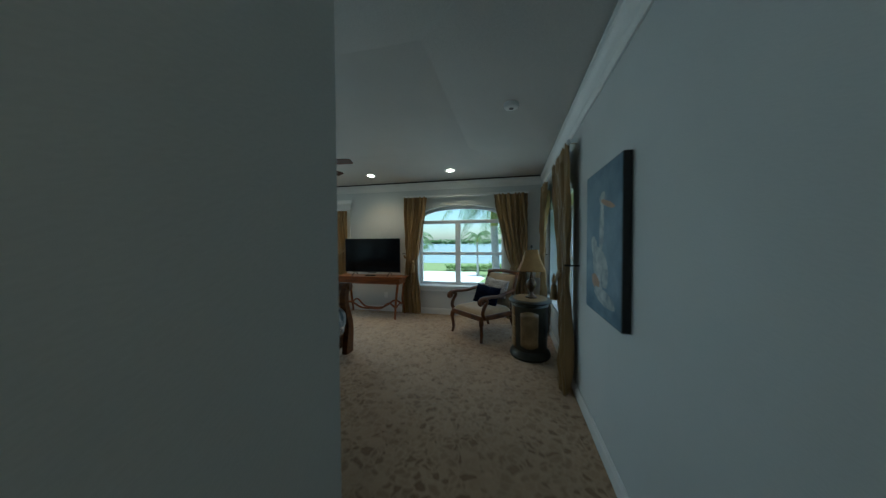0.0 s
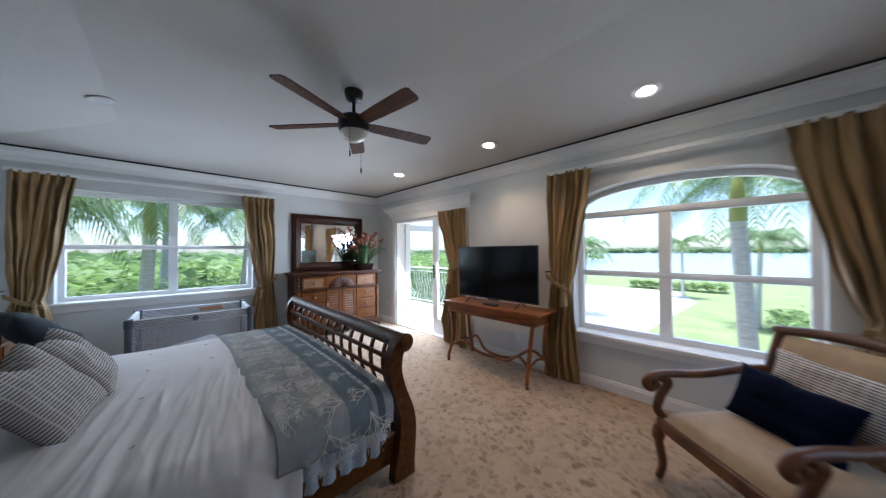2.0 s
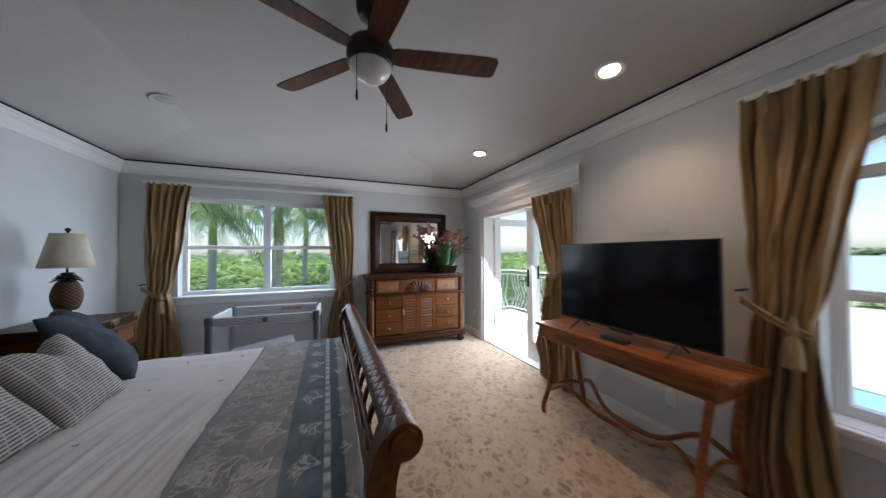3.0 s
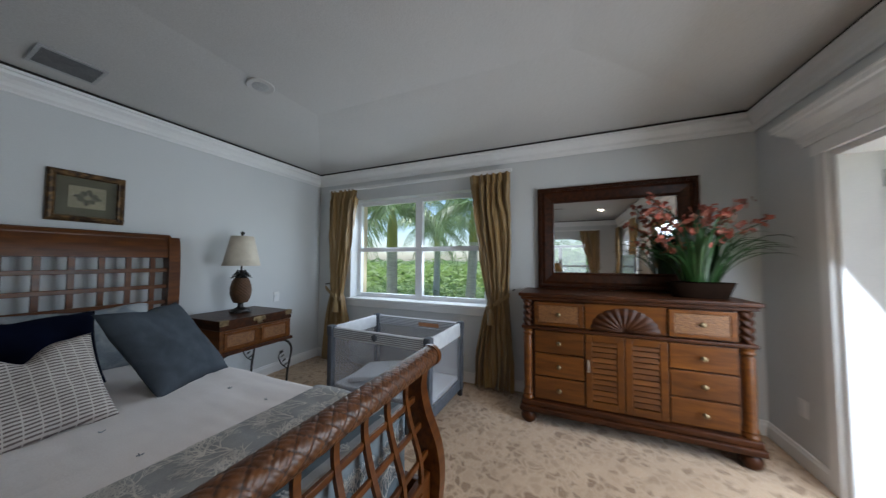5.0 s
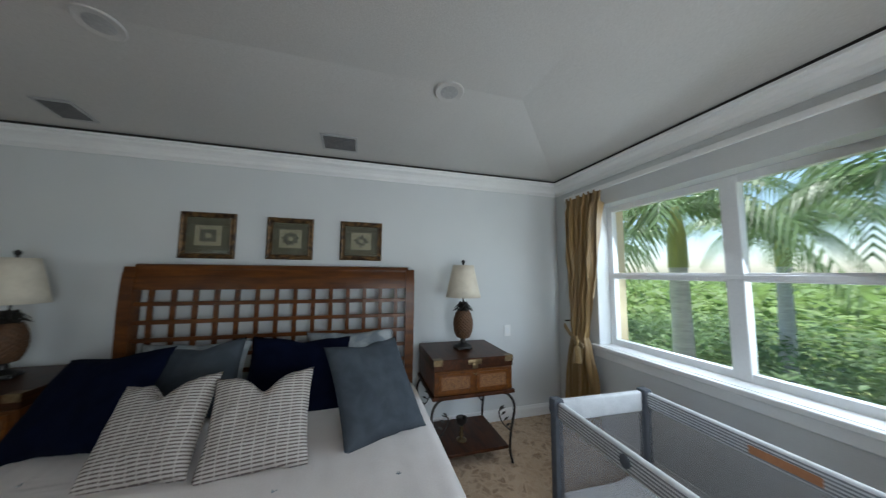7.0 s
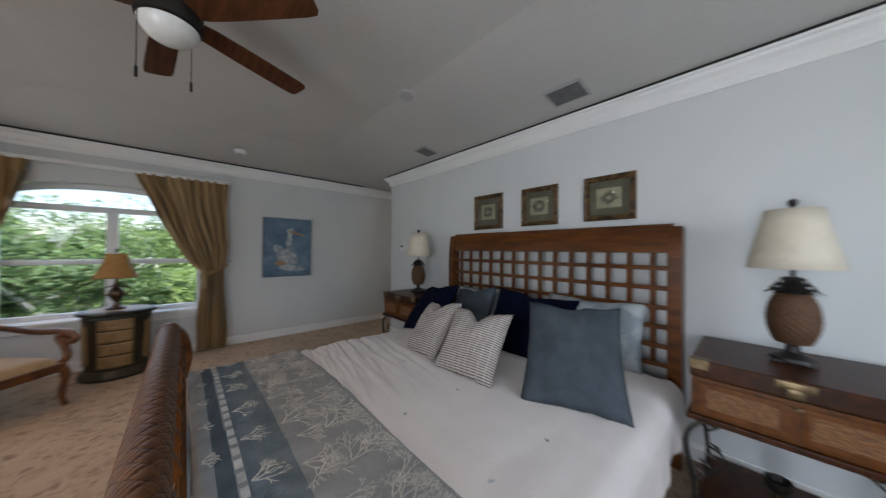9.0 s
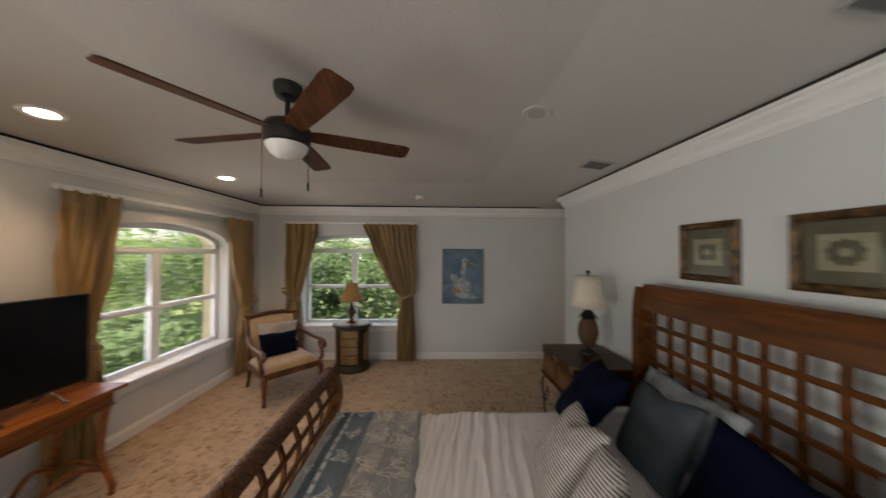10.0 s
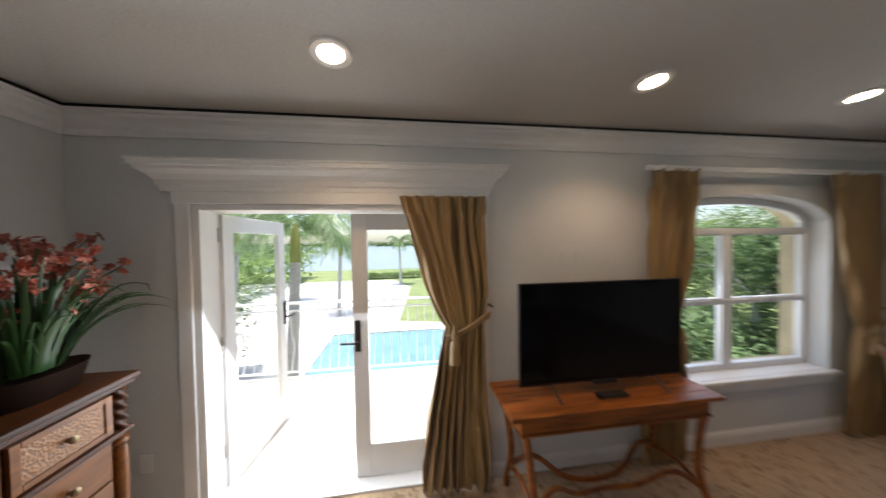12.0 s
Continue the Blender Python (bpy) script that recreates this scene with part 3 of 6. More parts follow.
# windows: frame, sash bars, panes, sill
def window(name, side, u0, u1, z0, z1, spring=0.0, peak=0.0, bars=(), rails=(), label=""):
    top = thing(name, Matrix(), label, "window", kind="structure")
    v0, v1 = 0.15, 0.21
    bm = B()
    wbox(bm, side, u0, u0 + 0.055, v0, v1, z0, spring or z1, 0.004)
    wbox(bm, side, u1 - 0.055, u1, v0, v1, z0, spring or z1, 0.004)
    wbox(bm, side, u0 + 0.055, u1 - 0.055, v0, v1, z0, z0 + 0.06, 0.004)
    if spring:
        arch_band(bm, side, u0 + 0.002, u1 - 0.002, v0, v1, spring - 0.06, peak - 0.06, -0.058)
    else:
        wbox(bm, side, u0 + 0.055, u1 - 0.055, v0, v1, z1 - 0.055, z1, 0.004)
    part("window_frame", bm, M_VINYL, top)
    for r, w in rails:
        bm = B()
        wbox(bm, side, u0 + 0.056, u1 - 0.056, v0 + 0.006, v1 - 0.004, r - w / 2, r + w / 2, 0.004)
        wbox(bm, side, u0 + 0.056, u1 - 0.056, v0 - 0.01, v0 + 0.004, r - w / 4, r + w / 4, 0.003)
        part("sash_rail", bm, M_VINYL, top)
    for ub, w, zb, zt in bars:
        bm = B()
        wbox(bm, side, ub - w / 2, ub + w / 2, v0 - 0.004, v1 + 0.004, zb, zt, 0.004)
        part("mullion", bm, M_VINYL, top)
    bm = B()
    wbox(bm, side, u0 - 0.07, u1 + 0.07, -0.05, 0.0, z0 - 0.035, z0 + 0.004, 0.008)
    wbox(bm, side, u0 + 0.001, u1 - 0.001, 0.0, v0, z0 - 0.001, z0 + 0.005)
    wbox(bm, side, u0 - 0.05, u1 + 0.05, -0.022, -0.001, z0 - 0.11, z0 - 0.036, 0.006)
    part("window_sill", bm, M_TRIM, top)
    bm = B()
    if spring:
        n = 24
        for i in range(n):
            a, b = u0 + 0.03 + (u1 - u0 - 0.06) * i / n, u0 + 0.03 + (u1 - u0 - 0.06) * (i + 1) / n
            za, zb = arch_z(a, u0, u1, spring, peak) - 0.03, arch_z(b, u0, u1, spring, peak) - 0.03
            bm.faces.new([bm.verts.new(to_wall(side, *p)) for p in ((a, 0.18, z0 + 0.03), (b, 0.18, z0 + 0.03), (b, 0.18, zb), (a, 0.18, za))])
        bmesh.ops.remove_doubles(bm, verts=bm.verts, dist=1e-5)
    else:
        bm.faces.new([bm.verts.new(to_wall(side, *p)) for p in ((u0 + 0.03, 0.18, z0 + 0.03), (u1 - 0.03, 0.18, z0 + 0.03), (u1 - 0.03, 0.18, z1 - 0.03), (u0 + 0.03, 0.18, z1 - 0.03))])
    p = part("pane", bm, M_GLASS, top)
    p.visible_shadow = False
    return top


window("window_1", "w", WIN1["u0"], WIN1["u1"], WIN1["z0"], WIN1["z1"], bars=[(2.165, 0.1, 0.9, 2.26)], rails=[(1.57, 0.06)], label="white double sash window with a wide sill")
window("window_2", "n", WIN2["u0"], WIN2["u1"], WIN2["z0"], 0, WIN2["spring"], WIN2["peak"], bars=[(0.28, 0.1, 0.6, 1.87)], rails=[(1.88, 0.07), (1.23, 0.06)], label="white arched window with transom and four sashes")
window("window_3", "e", WIN3["u0"], WIN3["u1"], WIN3["z0"], 0, WIN3["spring"], WIN3["peak"], bars=[(3.86, 0.1, 0.6, 1.9)], rails=[(1.9, 0.07), (1.26, 0.06)], label="white arched window with transom and four sashes")

# balcony doors
top = thing("door_1", Matrix(), "white glazed double balcony door, one leaf open", "balcony door", kind="structure")
bm = B()
wbox(bm, "n", DOOR["u0"] - 0.085, DOOR["u0"] - 0.001, -0.022, -0.001, 0, DOOR["z1"] + 0.06, 0.004)
wbox(bm, "n", DOOR["u1"] + 0.001, DOOR["u1"] + 0.085, -0.022, -0.001, 0, DOOR["z1"] + 0.06, 0.004)
wbox(bm, "n", DOOR["u0"] - 0.1, DOOR["u1"] + 0.1, -0.028, -0.001, DOOR["z1"] + 0.0, DOOR["z1"] + 0.08, 0.004)
part("casing", bm, M_TRIM, top)
bm = B()
HEAD = [(0, 0), (0.03, 0), (0.034, 0.03), (0.045, 0.04), (0.05, 0.07), (0.075, 0.1), (0.11, 0.125), (0.115, 0.145), (0.13, 0.15), (0.132, 0.175), (0.14, 0.178), (0.14, 0.19), (0, 0.19)]
moulding(bm, "n", DOOR["u0"] - 0.13, DOOR["u1"] + 0.075, HEAD, DOOR["z1"] + 0.08, -1, -1)
part("cornice", bm, M_TRIM, top)
bm = B()
wbox(bm, "n", DOOR["u0"] + 0.001, DOOR["u0"] + 0.045, 0.0, T, 0, DOOR["z1"] - 0.001, 0.003)
wbox(bm, "n", DOOR["u1"] - 0.045, DOOR["u1"] - 0.001, 0.0, T, 0, DOOR["z1"] - 0.001, 0.003)
wbox(bm, "n", DOOR["u0"] + 0.045, DOOR["u1"] - 0.045, 0.0, T, DOOR["z1"] - 0.04, DOOR["z1"] - 0.001, 0.003)
wbox(bm, "n", DOOR["u0"] + 0.045, DOOR["u1"] - 0.045, 0.0, T + 0.05, -0.01, 0.018, 0.003)
part("jamb", bm, M_TRIM, top)


def door_leaf(name, m, handle_x, parent):
    """A glazed leaf 0.9 m wide, hinged at x = 0."""
    w, h = 0.89, 2.03
    bm = B()
    box(bm, 0, 0.115, -0.022, 0.022, 0, h, 0.004)
    box(bm, w - 0.115, w, -0.022, 0.022, 0, h, 0.004)
    box(bm, 0.115, w - 0.115, -0.022, 0.022, 0, 0.25, 0.004)
    box(bm, 0.115, w - 0.115, -0.022, 0.022, h - 0.125, h, 0.004)
    leaf = part(name, bm, M_TRIM, parent)
    leaf.matrix_basis = m
    bm = B()
    bm.faces.new([bm.verts.new(p) for p in ((0.11, 0, 0.24), (w - 0.11, 0, 0.24), (w - 0.11, 0, h - 0.12), (0.11, 0, h - 0.12))])
    p = part("pane", bm, M_GLASS, leaf)
    p.visible_shadow = False
    bm = B()
    box(bm, handle_x - 0.022, handle_x + 0.022, -0.034, -0.022, 0.98, 1.22, 0.006)
    tube(bm, [(handle_x, -0.03, 1.06), (handle_x, -0.07, 1.06), (handle_x + 0.03, -0.075, 1.06), (handle_x + 0.12, -0.07, 1.06)], 0.009)
    part("handle", bm, M_IRON, leaf, "dark metal lever handle", smooth=True)
    return leaf


door_leaf("door_leaf", pose(DOOR["u1"] - 0.05, N + 0.15, 0.02, 0, 0, 180) @ Matrix.Diagonal((1, -1, 1, 1)), 0.855, top)
door_leaf("door_leaf", pose(DOOR["u0"] + 0.05, N + 0.2, 0.02, 0, 0, 85), 0.855, top)
for hz in (0.25, 1.05, 1.85):
    bm = B()
    tube(bm, [(DOOR["u0"] + 0.047, N + 0.19, hz), (DOOR["u0"] + 0.047, N + 0.19, hz + 0.1)], 0.008)
    part("hinge", bm, M_SILVER, top)

# ---- ceiling fixtures ----
def downlight(x, y, lit, watts=LAMP_WATTS):
    z = ceiling_z(x, y)
    d = 0.02
    nx = (ceiling_z(x + d, y) - ceiling_z(x - d, y)) / (2 * d)
    ny = (ceiling_z(x, y + d) - ceiling_z(x, y - d)) / (2 * d)
    m = Matrix.Translation((x, y, z)) @ Vector((nx, ny, -1)).to_track_quat("-Z", "Y").to_matrix().to_4x4()
    t = thing("recessed_light", m, "lit white recessed ceiling light" if lit else "unlit white recessed ceiling light", "ceiling light", "ceiling downlights")
    bm = B()
    prof = [(0.098, 0.0), (0.1, -0.006), (0.094, -0.013), (0.08, -0.012), (0.066, -0.009), (0.05, -0.009)]
    rings = [[bm.verts.new((r * math.cos(k * math.pi / 16), r * math.sin(k * math.pi / 16), h)) for k in range(32)] for r, h in prof]
    for a, b in zip(rings, rings[1:]):
        for k in range(32):
            bm.faces.new((a[k], a[(k + 1) % 32], b[(k + 1) % 32], b[k]))
    part("trim_ring", bm, M_TRIM if lit else M_CEIL, t, smooth=True)
    bm = B()
    lathe(bm, [(0.06, -0.0105), (0.045, -0.0125), (0.01, -0.014)], 24)
    part("lens", bm, M_LIT if lit else M_DIM, t, smooth=True)
    if lit:
        ld = bpy.data.lights.new("downlight", "SPOT")
        ld.energy, ld.spot_size, ld.spot_blend, ld.shadow_soft_size, ld.color = watts, radians(125), 0.7, 0.06, (1.0, 0.66, 0.38)
        lo = new("downlight_lamp", ld)
        lo.matrix_world = Matrix.Translation((x, y, z - 0.03))


for p in DOWNLIGHTS_ON:
    downlight(*p, True)
for p in DOWNLIGHTS_OFF:
    downlight(*p, False)
downlight(*HALL_LIGHT, True, 2.5)

# ---- bed ----
BX, BW = -1.89, 1.075          # middle and half width of the bed frame
FOOT_Y, HEAD_Y = 3.205, 0.68


def curve_at(line, q):
    """p at the height q on a line of (p, q) that rises."""
    for (p0, q0), (p1, q1) in zip(line, line[1:]):
        if q0 <= q <= q1:
            return p0 + (p1 - p0) * (q - q0) / (q1 - q0)
    return line[-1][0]


def bed():
    t = thing("sleigh_bed", pose(BX, 0, 0), "dark honey wooden sleigh bed with lattice headboard and footboard", "bed")
    # footboard
    fl = [(p.x, p.y) for p in smooth_line([(0.045, 0.0, 0), (0.05, 0.1, 0), (0.075, 0.28, 0), (0.065, 0.42, 0), (0.01, 0.58, 0), (-0.02, 0.72, 0), (0.0, 0.84, 0), (0.05, 0.9, 0)], 5)]
    fl = [(FOOT_Y + a, b) for a, b in fl]
    wid = [0.16 - 0.07 * min(1, b / 0.6) for a, b in fl]
    for sx in (-1, 1):
        bm = B()
        strip(bm, fl, wid, "x", sx * (BW + 0.035) - 0.035, sx * (BW + 0.035) + 0.035)
        bmesh.ops.bevel(bm, geom=[e for e in bm.edges if len(e.link_faces) == 2 and e.calc_face_angle(0) > 1.2], offset=0.008, segments=2, affect="EDGES")
        part("foot_post", bm, M_BED, t, smooth=True)
    bm = B()
    ry, rz, rr = FOOT_Y + 0.05, 0.885, 0.052

    # basket weave: square cells on the bias, each three strands wide, turning by cell
    cell = 2 * math.pi * rr / math.sqrt(2) / 5

    def strand(a, x):
        p, q = (a * rr + x) / math.sqrt(2) / cell, (a * rr - x) / math.sqrt(2) / cell
        i, j = math.floor(p), math.floor(q)
        al, ac = (p - i, q - j) if (i + j) % 2 else (q - j, p - i)
        return math.sin(math.pi * al) ** 0.6 * (0.45 + 0.55 * abs(math.sin(3 * math.pi * ac)) ** 0.7)

    def roll(u, v):
        x = -BW - 0.05 + (2 * BW + 0.1) * v
        a = 2 * math.pi * u
        r = rr + 0.0034 * strand(a, x)
        return (x, ry + r * math.cos(a), rz + r * math.sin(a))
    sheet(bm, roll, 112, 900, closed=True)
    # the lowest faces get the dark tone: crevice shade put into the colour
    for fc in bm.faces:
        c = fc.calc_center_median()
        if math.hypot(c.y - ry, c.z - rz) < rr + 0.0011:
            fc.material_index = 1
    part("rolled_top", bm, [M_RATTAN, M_WEAVESHADE], t, "woven rattan roll along the footboard top", smooth=True, angle=80)
    for sx in (-1, 1):
        bm = B()
        n = 26
        pts = [(ry + 0.06 * math.cos(2 * math.pi * k / n), rz + 0.06 * math.sin(2 * math.pi * k / n)) for k in range(n)]
        prism(bm, pts, "x", sx * (BW + 0.045), sx * (BW + 0.078))
        pts = [(ry + 0.045 * math.cos(2 * math.pi * k / n), rz + 0.045 * math.sin(2 * math.pi * k / n)) for k in range(n)]
        prism(bm, pts, "x", sx * (BW + 0.078), sx * (BW + 0.09))
        part("roll_cap", bm, M_BED, t, smooth=True)
    sub = [(a, b) for a, b in fl if 0.3 <= b <= 0.86]
    nv = 13
    for i in range(nv):
        x = -BW + 0.09 + (2 * BW - 0.18) * i / (nv - 1)
        bm = B()
        strip(bm, sub, [0.018] * len(sub), "x", x - 0.014, x + 0.014)
        part("lattice_slat", bm, M_BED, t, smooth=True)
    for z in (0.4, 0.53, 0.66, 0.78):
        y = curve_at(fl, z)
        bm = B()
        box(bm, -BW, BW, y - 0.016, y + 0.002, z - 0.015, z + 0.015, 0.003)
        part("lattice_rail", bm, M_BED, t)
    bm = B()
    box(bm, -BW, BW, FOOT_Y + 0.045, FOOT_Y + 0.085, 0.08, 0.31, 0.006)
    box(bm, -BW + 0.1, BW - 0.1, FOOT_Y + 0.085, FOOT_Y + 0.093, 0.12, 0.27, 0.004)
    part("foot_panel", bm, M_BED, t)
    # headboard, curling back to the wall
    hl = [(p.x, p.y) for p in smooth_line([(0.02, 0.0, 0), (0.02, 0.35, 0), (0.03, 0.7, 0), (0.04, 1.0, 0), (0.045, 1.3, 0), (0.035, 1.5, 0), (0.015, 1.6, 0)], 5)]
    hl = [(HEAD_Y + a, b) for a, b in hl]
    for sx in (-1, 1):
        bm = B()
        strip(bm, hl, [0.12 - 0.02 * b / 1.6 for a, b in hl], "x", sx * (BW - 0.005) - 0.04, sx * (BW - 0.005) + 0.04)
        bmesh.ops.bevel(bm, geom=[e for e in bm.edges if len(e.link_faces) == 2 and e.calc_face_angle(0) > 1.2], offset=0.01, segments=2, affect="EDGES")
        part("head_post", bm, M_BED, t, smooth=True)
    sub = [(a, b) for a, b in hl if b > 1.42]
    bm = B()
    strip(bm, [(a + 0.01, b) for a, b in sub], [0.05] * len(sub), "x", -BW + 0.03, BW - 0.03)
    part("head_rail", bm, M_BED, t, smooth=True)
    bm = B()
    tube(bm, [(-BW + 0.02, HEAD_Y + 0.015, 1.598), (BW - 0.02, HEAD_Y + 0.015, 1.598)], 0.038, 16)
    part("head_roll", bm, M_BED, t, smooth=True)
    sub = [(a, b) for a, b in hl if 0.62 <= b <= 1.46]
    for i in range(14):
        x = -0.942 + 0.145 * i
        bm = B()
        strip(bm, [(a - 0.008, b) for a, b in sub], [0.02] * len(sub), "x", x - 0.016, x + 0.016)
        part("lattice_slat", bm, M_BED, t, smooth=True)
    for z in (0.65, 0.78, 0.915, 1.05, 1.185, 1.325):
        y = curve_at(hl, z)
        bm = B()
        box(bm, -BW + 0.03, BW - 0.03, y + 0.002, y + 0.02, z - 0.016, z + 0.016, 0.003)
        part("lattice_rail", bm, M_BED, t)
    for sx in (-1, 1):
        bm = B()
        x = sx * (BW - 0.02)
        box(bm, x - 0.02, x + 0.02, HEAD_Y + 0.07, FOOT_Y + 0.03, 0.09, 0.27, 0.006)
        part("side_rail", bm, M_BED, t)
    return t


bed()
m_ = thing("mattress", pose(BX, 0, 0), "white mattress and base under the bedding", "mattress")
bm = B()
box(bm, -1.05, 1.05, 0.78, 3.15, 0.2, 0.58, 0.05, 3)
part("mattress_body", bm, M_PENW, m_, smooth=True)

TOP_Z, HALF = 0.625, 1.03


def drape(s, y, lift=0.0, drop=0.4, seed=0.0):
    """A point on bedding: s along the cross section from the middle, down over the sides past HALF."""
    a = abs(s)
    sg = 1 if s > 0 else -1
    wr = 0.006 * fbm(s * 2.2 + seed, y * 2.2) + 0.004 * fbm(s * 9 + seed, y * 1.6, 3.0)
    ridge = abs(fbm(y * 9 + 1.6 * s + seed, s * 1.1, 1.5))
    wr += (0.013 - 0.034 * ridge) * max(0.0, min(1.0, (s + 0.2) / 0.5)) * max(0.0, min(1.0, (y - 1.6) / 0.5)) * (1.0 if lift < 0.02 else 0.25)
    r = 0.09
    crown = -0.03 * (a / HALF) ** 2
    if a < HALF:
        return Vector((BX + s, y, TOP_Z + crown + wr + lift))
    q = a - HALF
    arc = r * math.pi / 2
    if q < arc:
        th = q / r
        return Vector((BX + sg * (HALF + (r + lift) * math.sin(th)), y, TOP_Z - 0.03 + wr - r + (r + lift) * math.cos(th)))
    d = q - arc
    fold = 0.014 * min(1, d / 0.15) * math.sin(y * 24 + 5 * fbm(y * 1.5, seed) + sg) + 0.012 * min(1, d / 0.2) * fbm(y * 6, d * 2, seed)
    return Vector((BX + sg * (HALF + r + lift + fold + 0.03 * d), y + 0.02 * d * fbm(y * 3, 7.0), TOP_Z - 0.03 - r - d))


def bedding(name, y0, y1, drop_e, drop_w, lift, material, label, seed, nu=110, nv=90, band=None):
    t = thing(name, Matrix(), label, "bedding")
    se, sw = HALF + 0.141 + drop_e, HALF + 0.141 + drop_w

    def f(u, v):
        s = -sw + (se + sw) * u
        hem = 0.02 * math.sin(9 * u + seed)
        y = y0 + (y1 - y0) * v + hem * (1 - v) * 0.6
        p = drape(s, y, lift, seed=seed)
        edge = min(1.0, v / 0.03, (1 - v) / 0.03)
        p.z -= (1 - edge) * 0.012 if abs(s) < HALF else 0
        return p
    bm = B()
    sheet(bm, f, nu, nv)
    if band:
        for fc in bm.faces:
            c = fc.calc_center_median()
            for a, b, mi in band:
                if a <= c.y <= b:
                    fc.material_index = mi
    o = part(name + "_cloth", bm, material, t, smooth=True, angle=180)
    sol = o.modifiers.new("thick", "SOLIDIFY")
    sol.thickness, sol.offset = 0.012, -1
    return t


bedding("comforter", 0.85, 2.62, 0.36, 0.2, 0.012, M_COMF, "pale oatmeal cotton comforter, lightly creased, on the bed", 2.0, 170, 240)
CTOP = [o for o in bpy.data.objects if o.name == "comforter"][0]
rngt = random.Random(8)
for k in range(14):
    s_, y_ = (-0.8 + 0.53 * (k % 4) + rngt.uniform(-0.03, 0.03)), 1.3 + 0.36 * (k // 4)
    bm = B()
    c = drape(s_, y_, 0.014, seed=2.0)
    for q in range(5):
        a = rngt.uniform(0, 6.28)
        tube(bm, [c, c + Vector((0.012 * math.cos(a), 0.012 * math.sin(a), 0.004))], 0.0018, 5)
    part("tuft", bm, M_SHAM, CTOP, "small knotted thread tuft")
COVER = bedding("coverlet", 2.5, 3.16, 0.1, 0.1, 0.03, [M_COVER, M_COVERB, M_COVERM], "blue-grey coral print coverlet folded across the bed foot", 5.0, 120, 130, [(2.87, 3.02, 2), (3.05, 3.1, 1)])
bm = B()
sheet(bm, lambda u, v: (BX - 1.02 + 2.04 * u + 0.01 * fbm(u * 9, v), 3.163 + 0.006 * math.sin(30 * u + 3 * fbm(u * 4, v)) * v, 0.632 - 0.03 * (2 * u - 1) ** 2 - 0.42 * v), 90, 20)
part("foot_drop", bm, M_COVERM, COVER, "blue coral print end hanging inside the footboard", smooth=True, angle=180)
for k in range(26):
    s_ = -1.0 + 0.08 * k
    bm = B()
    q = [bm.verts.new(drape(s_ + a, y, 0.0335, seed=5.0)) for a, y in ((0, 3.022), (0.026, 3.022), (0.052, 3.022), (0.052, 3.046), (0.026, 3.046), (0, 3.046))]
    bm.faces.new((q[0], q[1], q[4], q[5]))
    bm.faces.new((q[1], q[2], q[3], q[4]))
    part("border_dash", bm, M_CORAL, COVER, "cream printed dash")
sk = thing("bed_skirt", Matrix(), "pale blue gathered bed skirt", "bedding")
for sx in (1, -1):
    bm = B()
    sheet(bm, lambda u, v: (BX + sx * (1.075 + 0.012 * math.sin(u * 150) + 0.01 * v + 0.008 * fbm(u * 20, v)), 0.85 + 2.28 * u, 0.5 - 0.3 * v), 240, 8)
    part("skirt_side", bm, M_SKIRT, sk, smooth=True, angle=180)


def foot_drape(s, y):
    """A point on the hanging foot end: s across, y down from its upper edge."""
    return Vector((BX + s, 3.171, 0.632 - 0.03 * (s / 1.02) ** 2 - y))


def coral(cx, cy, size, up, rng, material, hung=False):
    """A branching coral print lying on the coverlet, or on its hanging end."""
    bm = B()
    segs = []

    def grow(s, y, a, ln, w, depth):
        if depth == 0 or ln < 0.012:
            return
        n = 3
        pts = [(s, y)]
        for _ in range(n):
            a2 = a + rng.uniform(-0.25, 0.25)
            s, y = s + math.cos(a2) * ln / n, y + math.sin(a2) * ln / n
            pts.append((s, y))
        segs.append((pts, w))
        for da in (rng.uniform(0.35, 0.75), -rng.uniform(0.35, 0.75), rng.uniform(-0.15, 0.15)):
            if rng.random() < 0.86:
                grow(s, y, a + da, ln * rng.uniform(0.6, 0.8), w * 0.72, depth - 1)
    for k in range(3):
        grow(cx, cy, up + (k - 1) * 0.55, size * 0.33, 0.0085, 6)
    for pts, w in segs:
        prev = None
        for i, (s, y) in enumerate(pts):
            p0, p1 = pts[max(i - 1, 0)], pts[min(i + 1, len(pts) - 1)]
            d = Vector((p1[0] - p0[0], p1[1] - p0[1])).normalized()
            if not (0.01 < y < 0.41 and abs(s) < 1.0 if hung else 2.53 < y < 3.14):
                prev = None
                continue
            ww = w * (1 - 0.1 * i) / 2
            ring = [bm.verts.new(foot_drape(s - d.y * ww * q, y + d.x * ww * q) if hung else drape(s - d.y * ww * q, y + d.x * ww * q, 0.0335, seed=5.0)) for q in (1, -1)]
            if prev:
                bm.faces.new((prev[0], prev[1], ring[1], ring[0]))
            prev = ring
    part("coral_motif", bm, material, COVER)


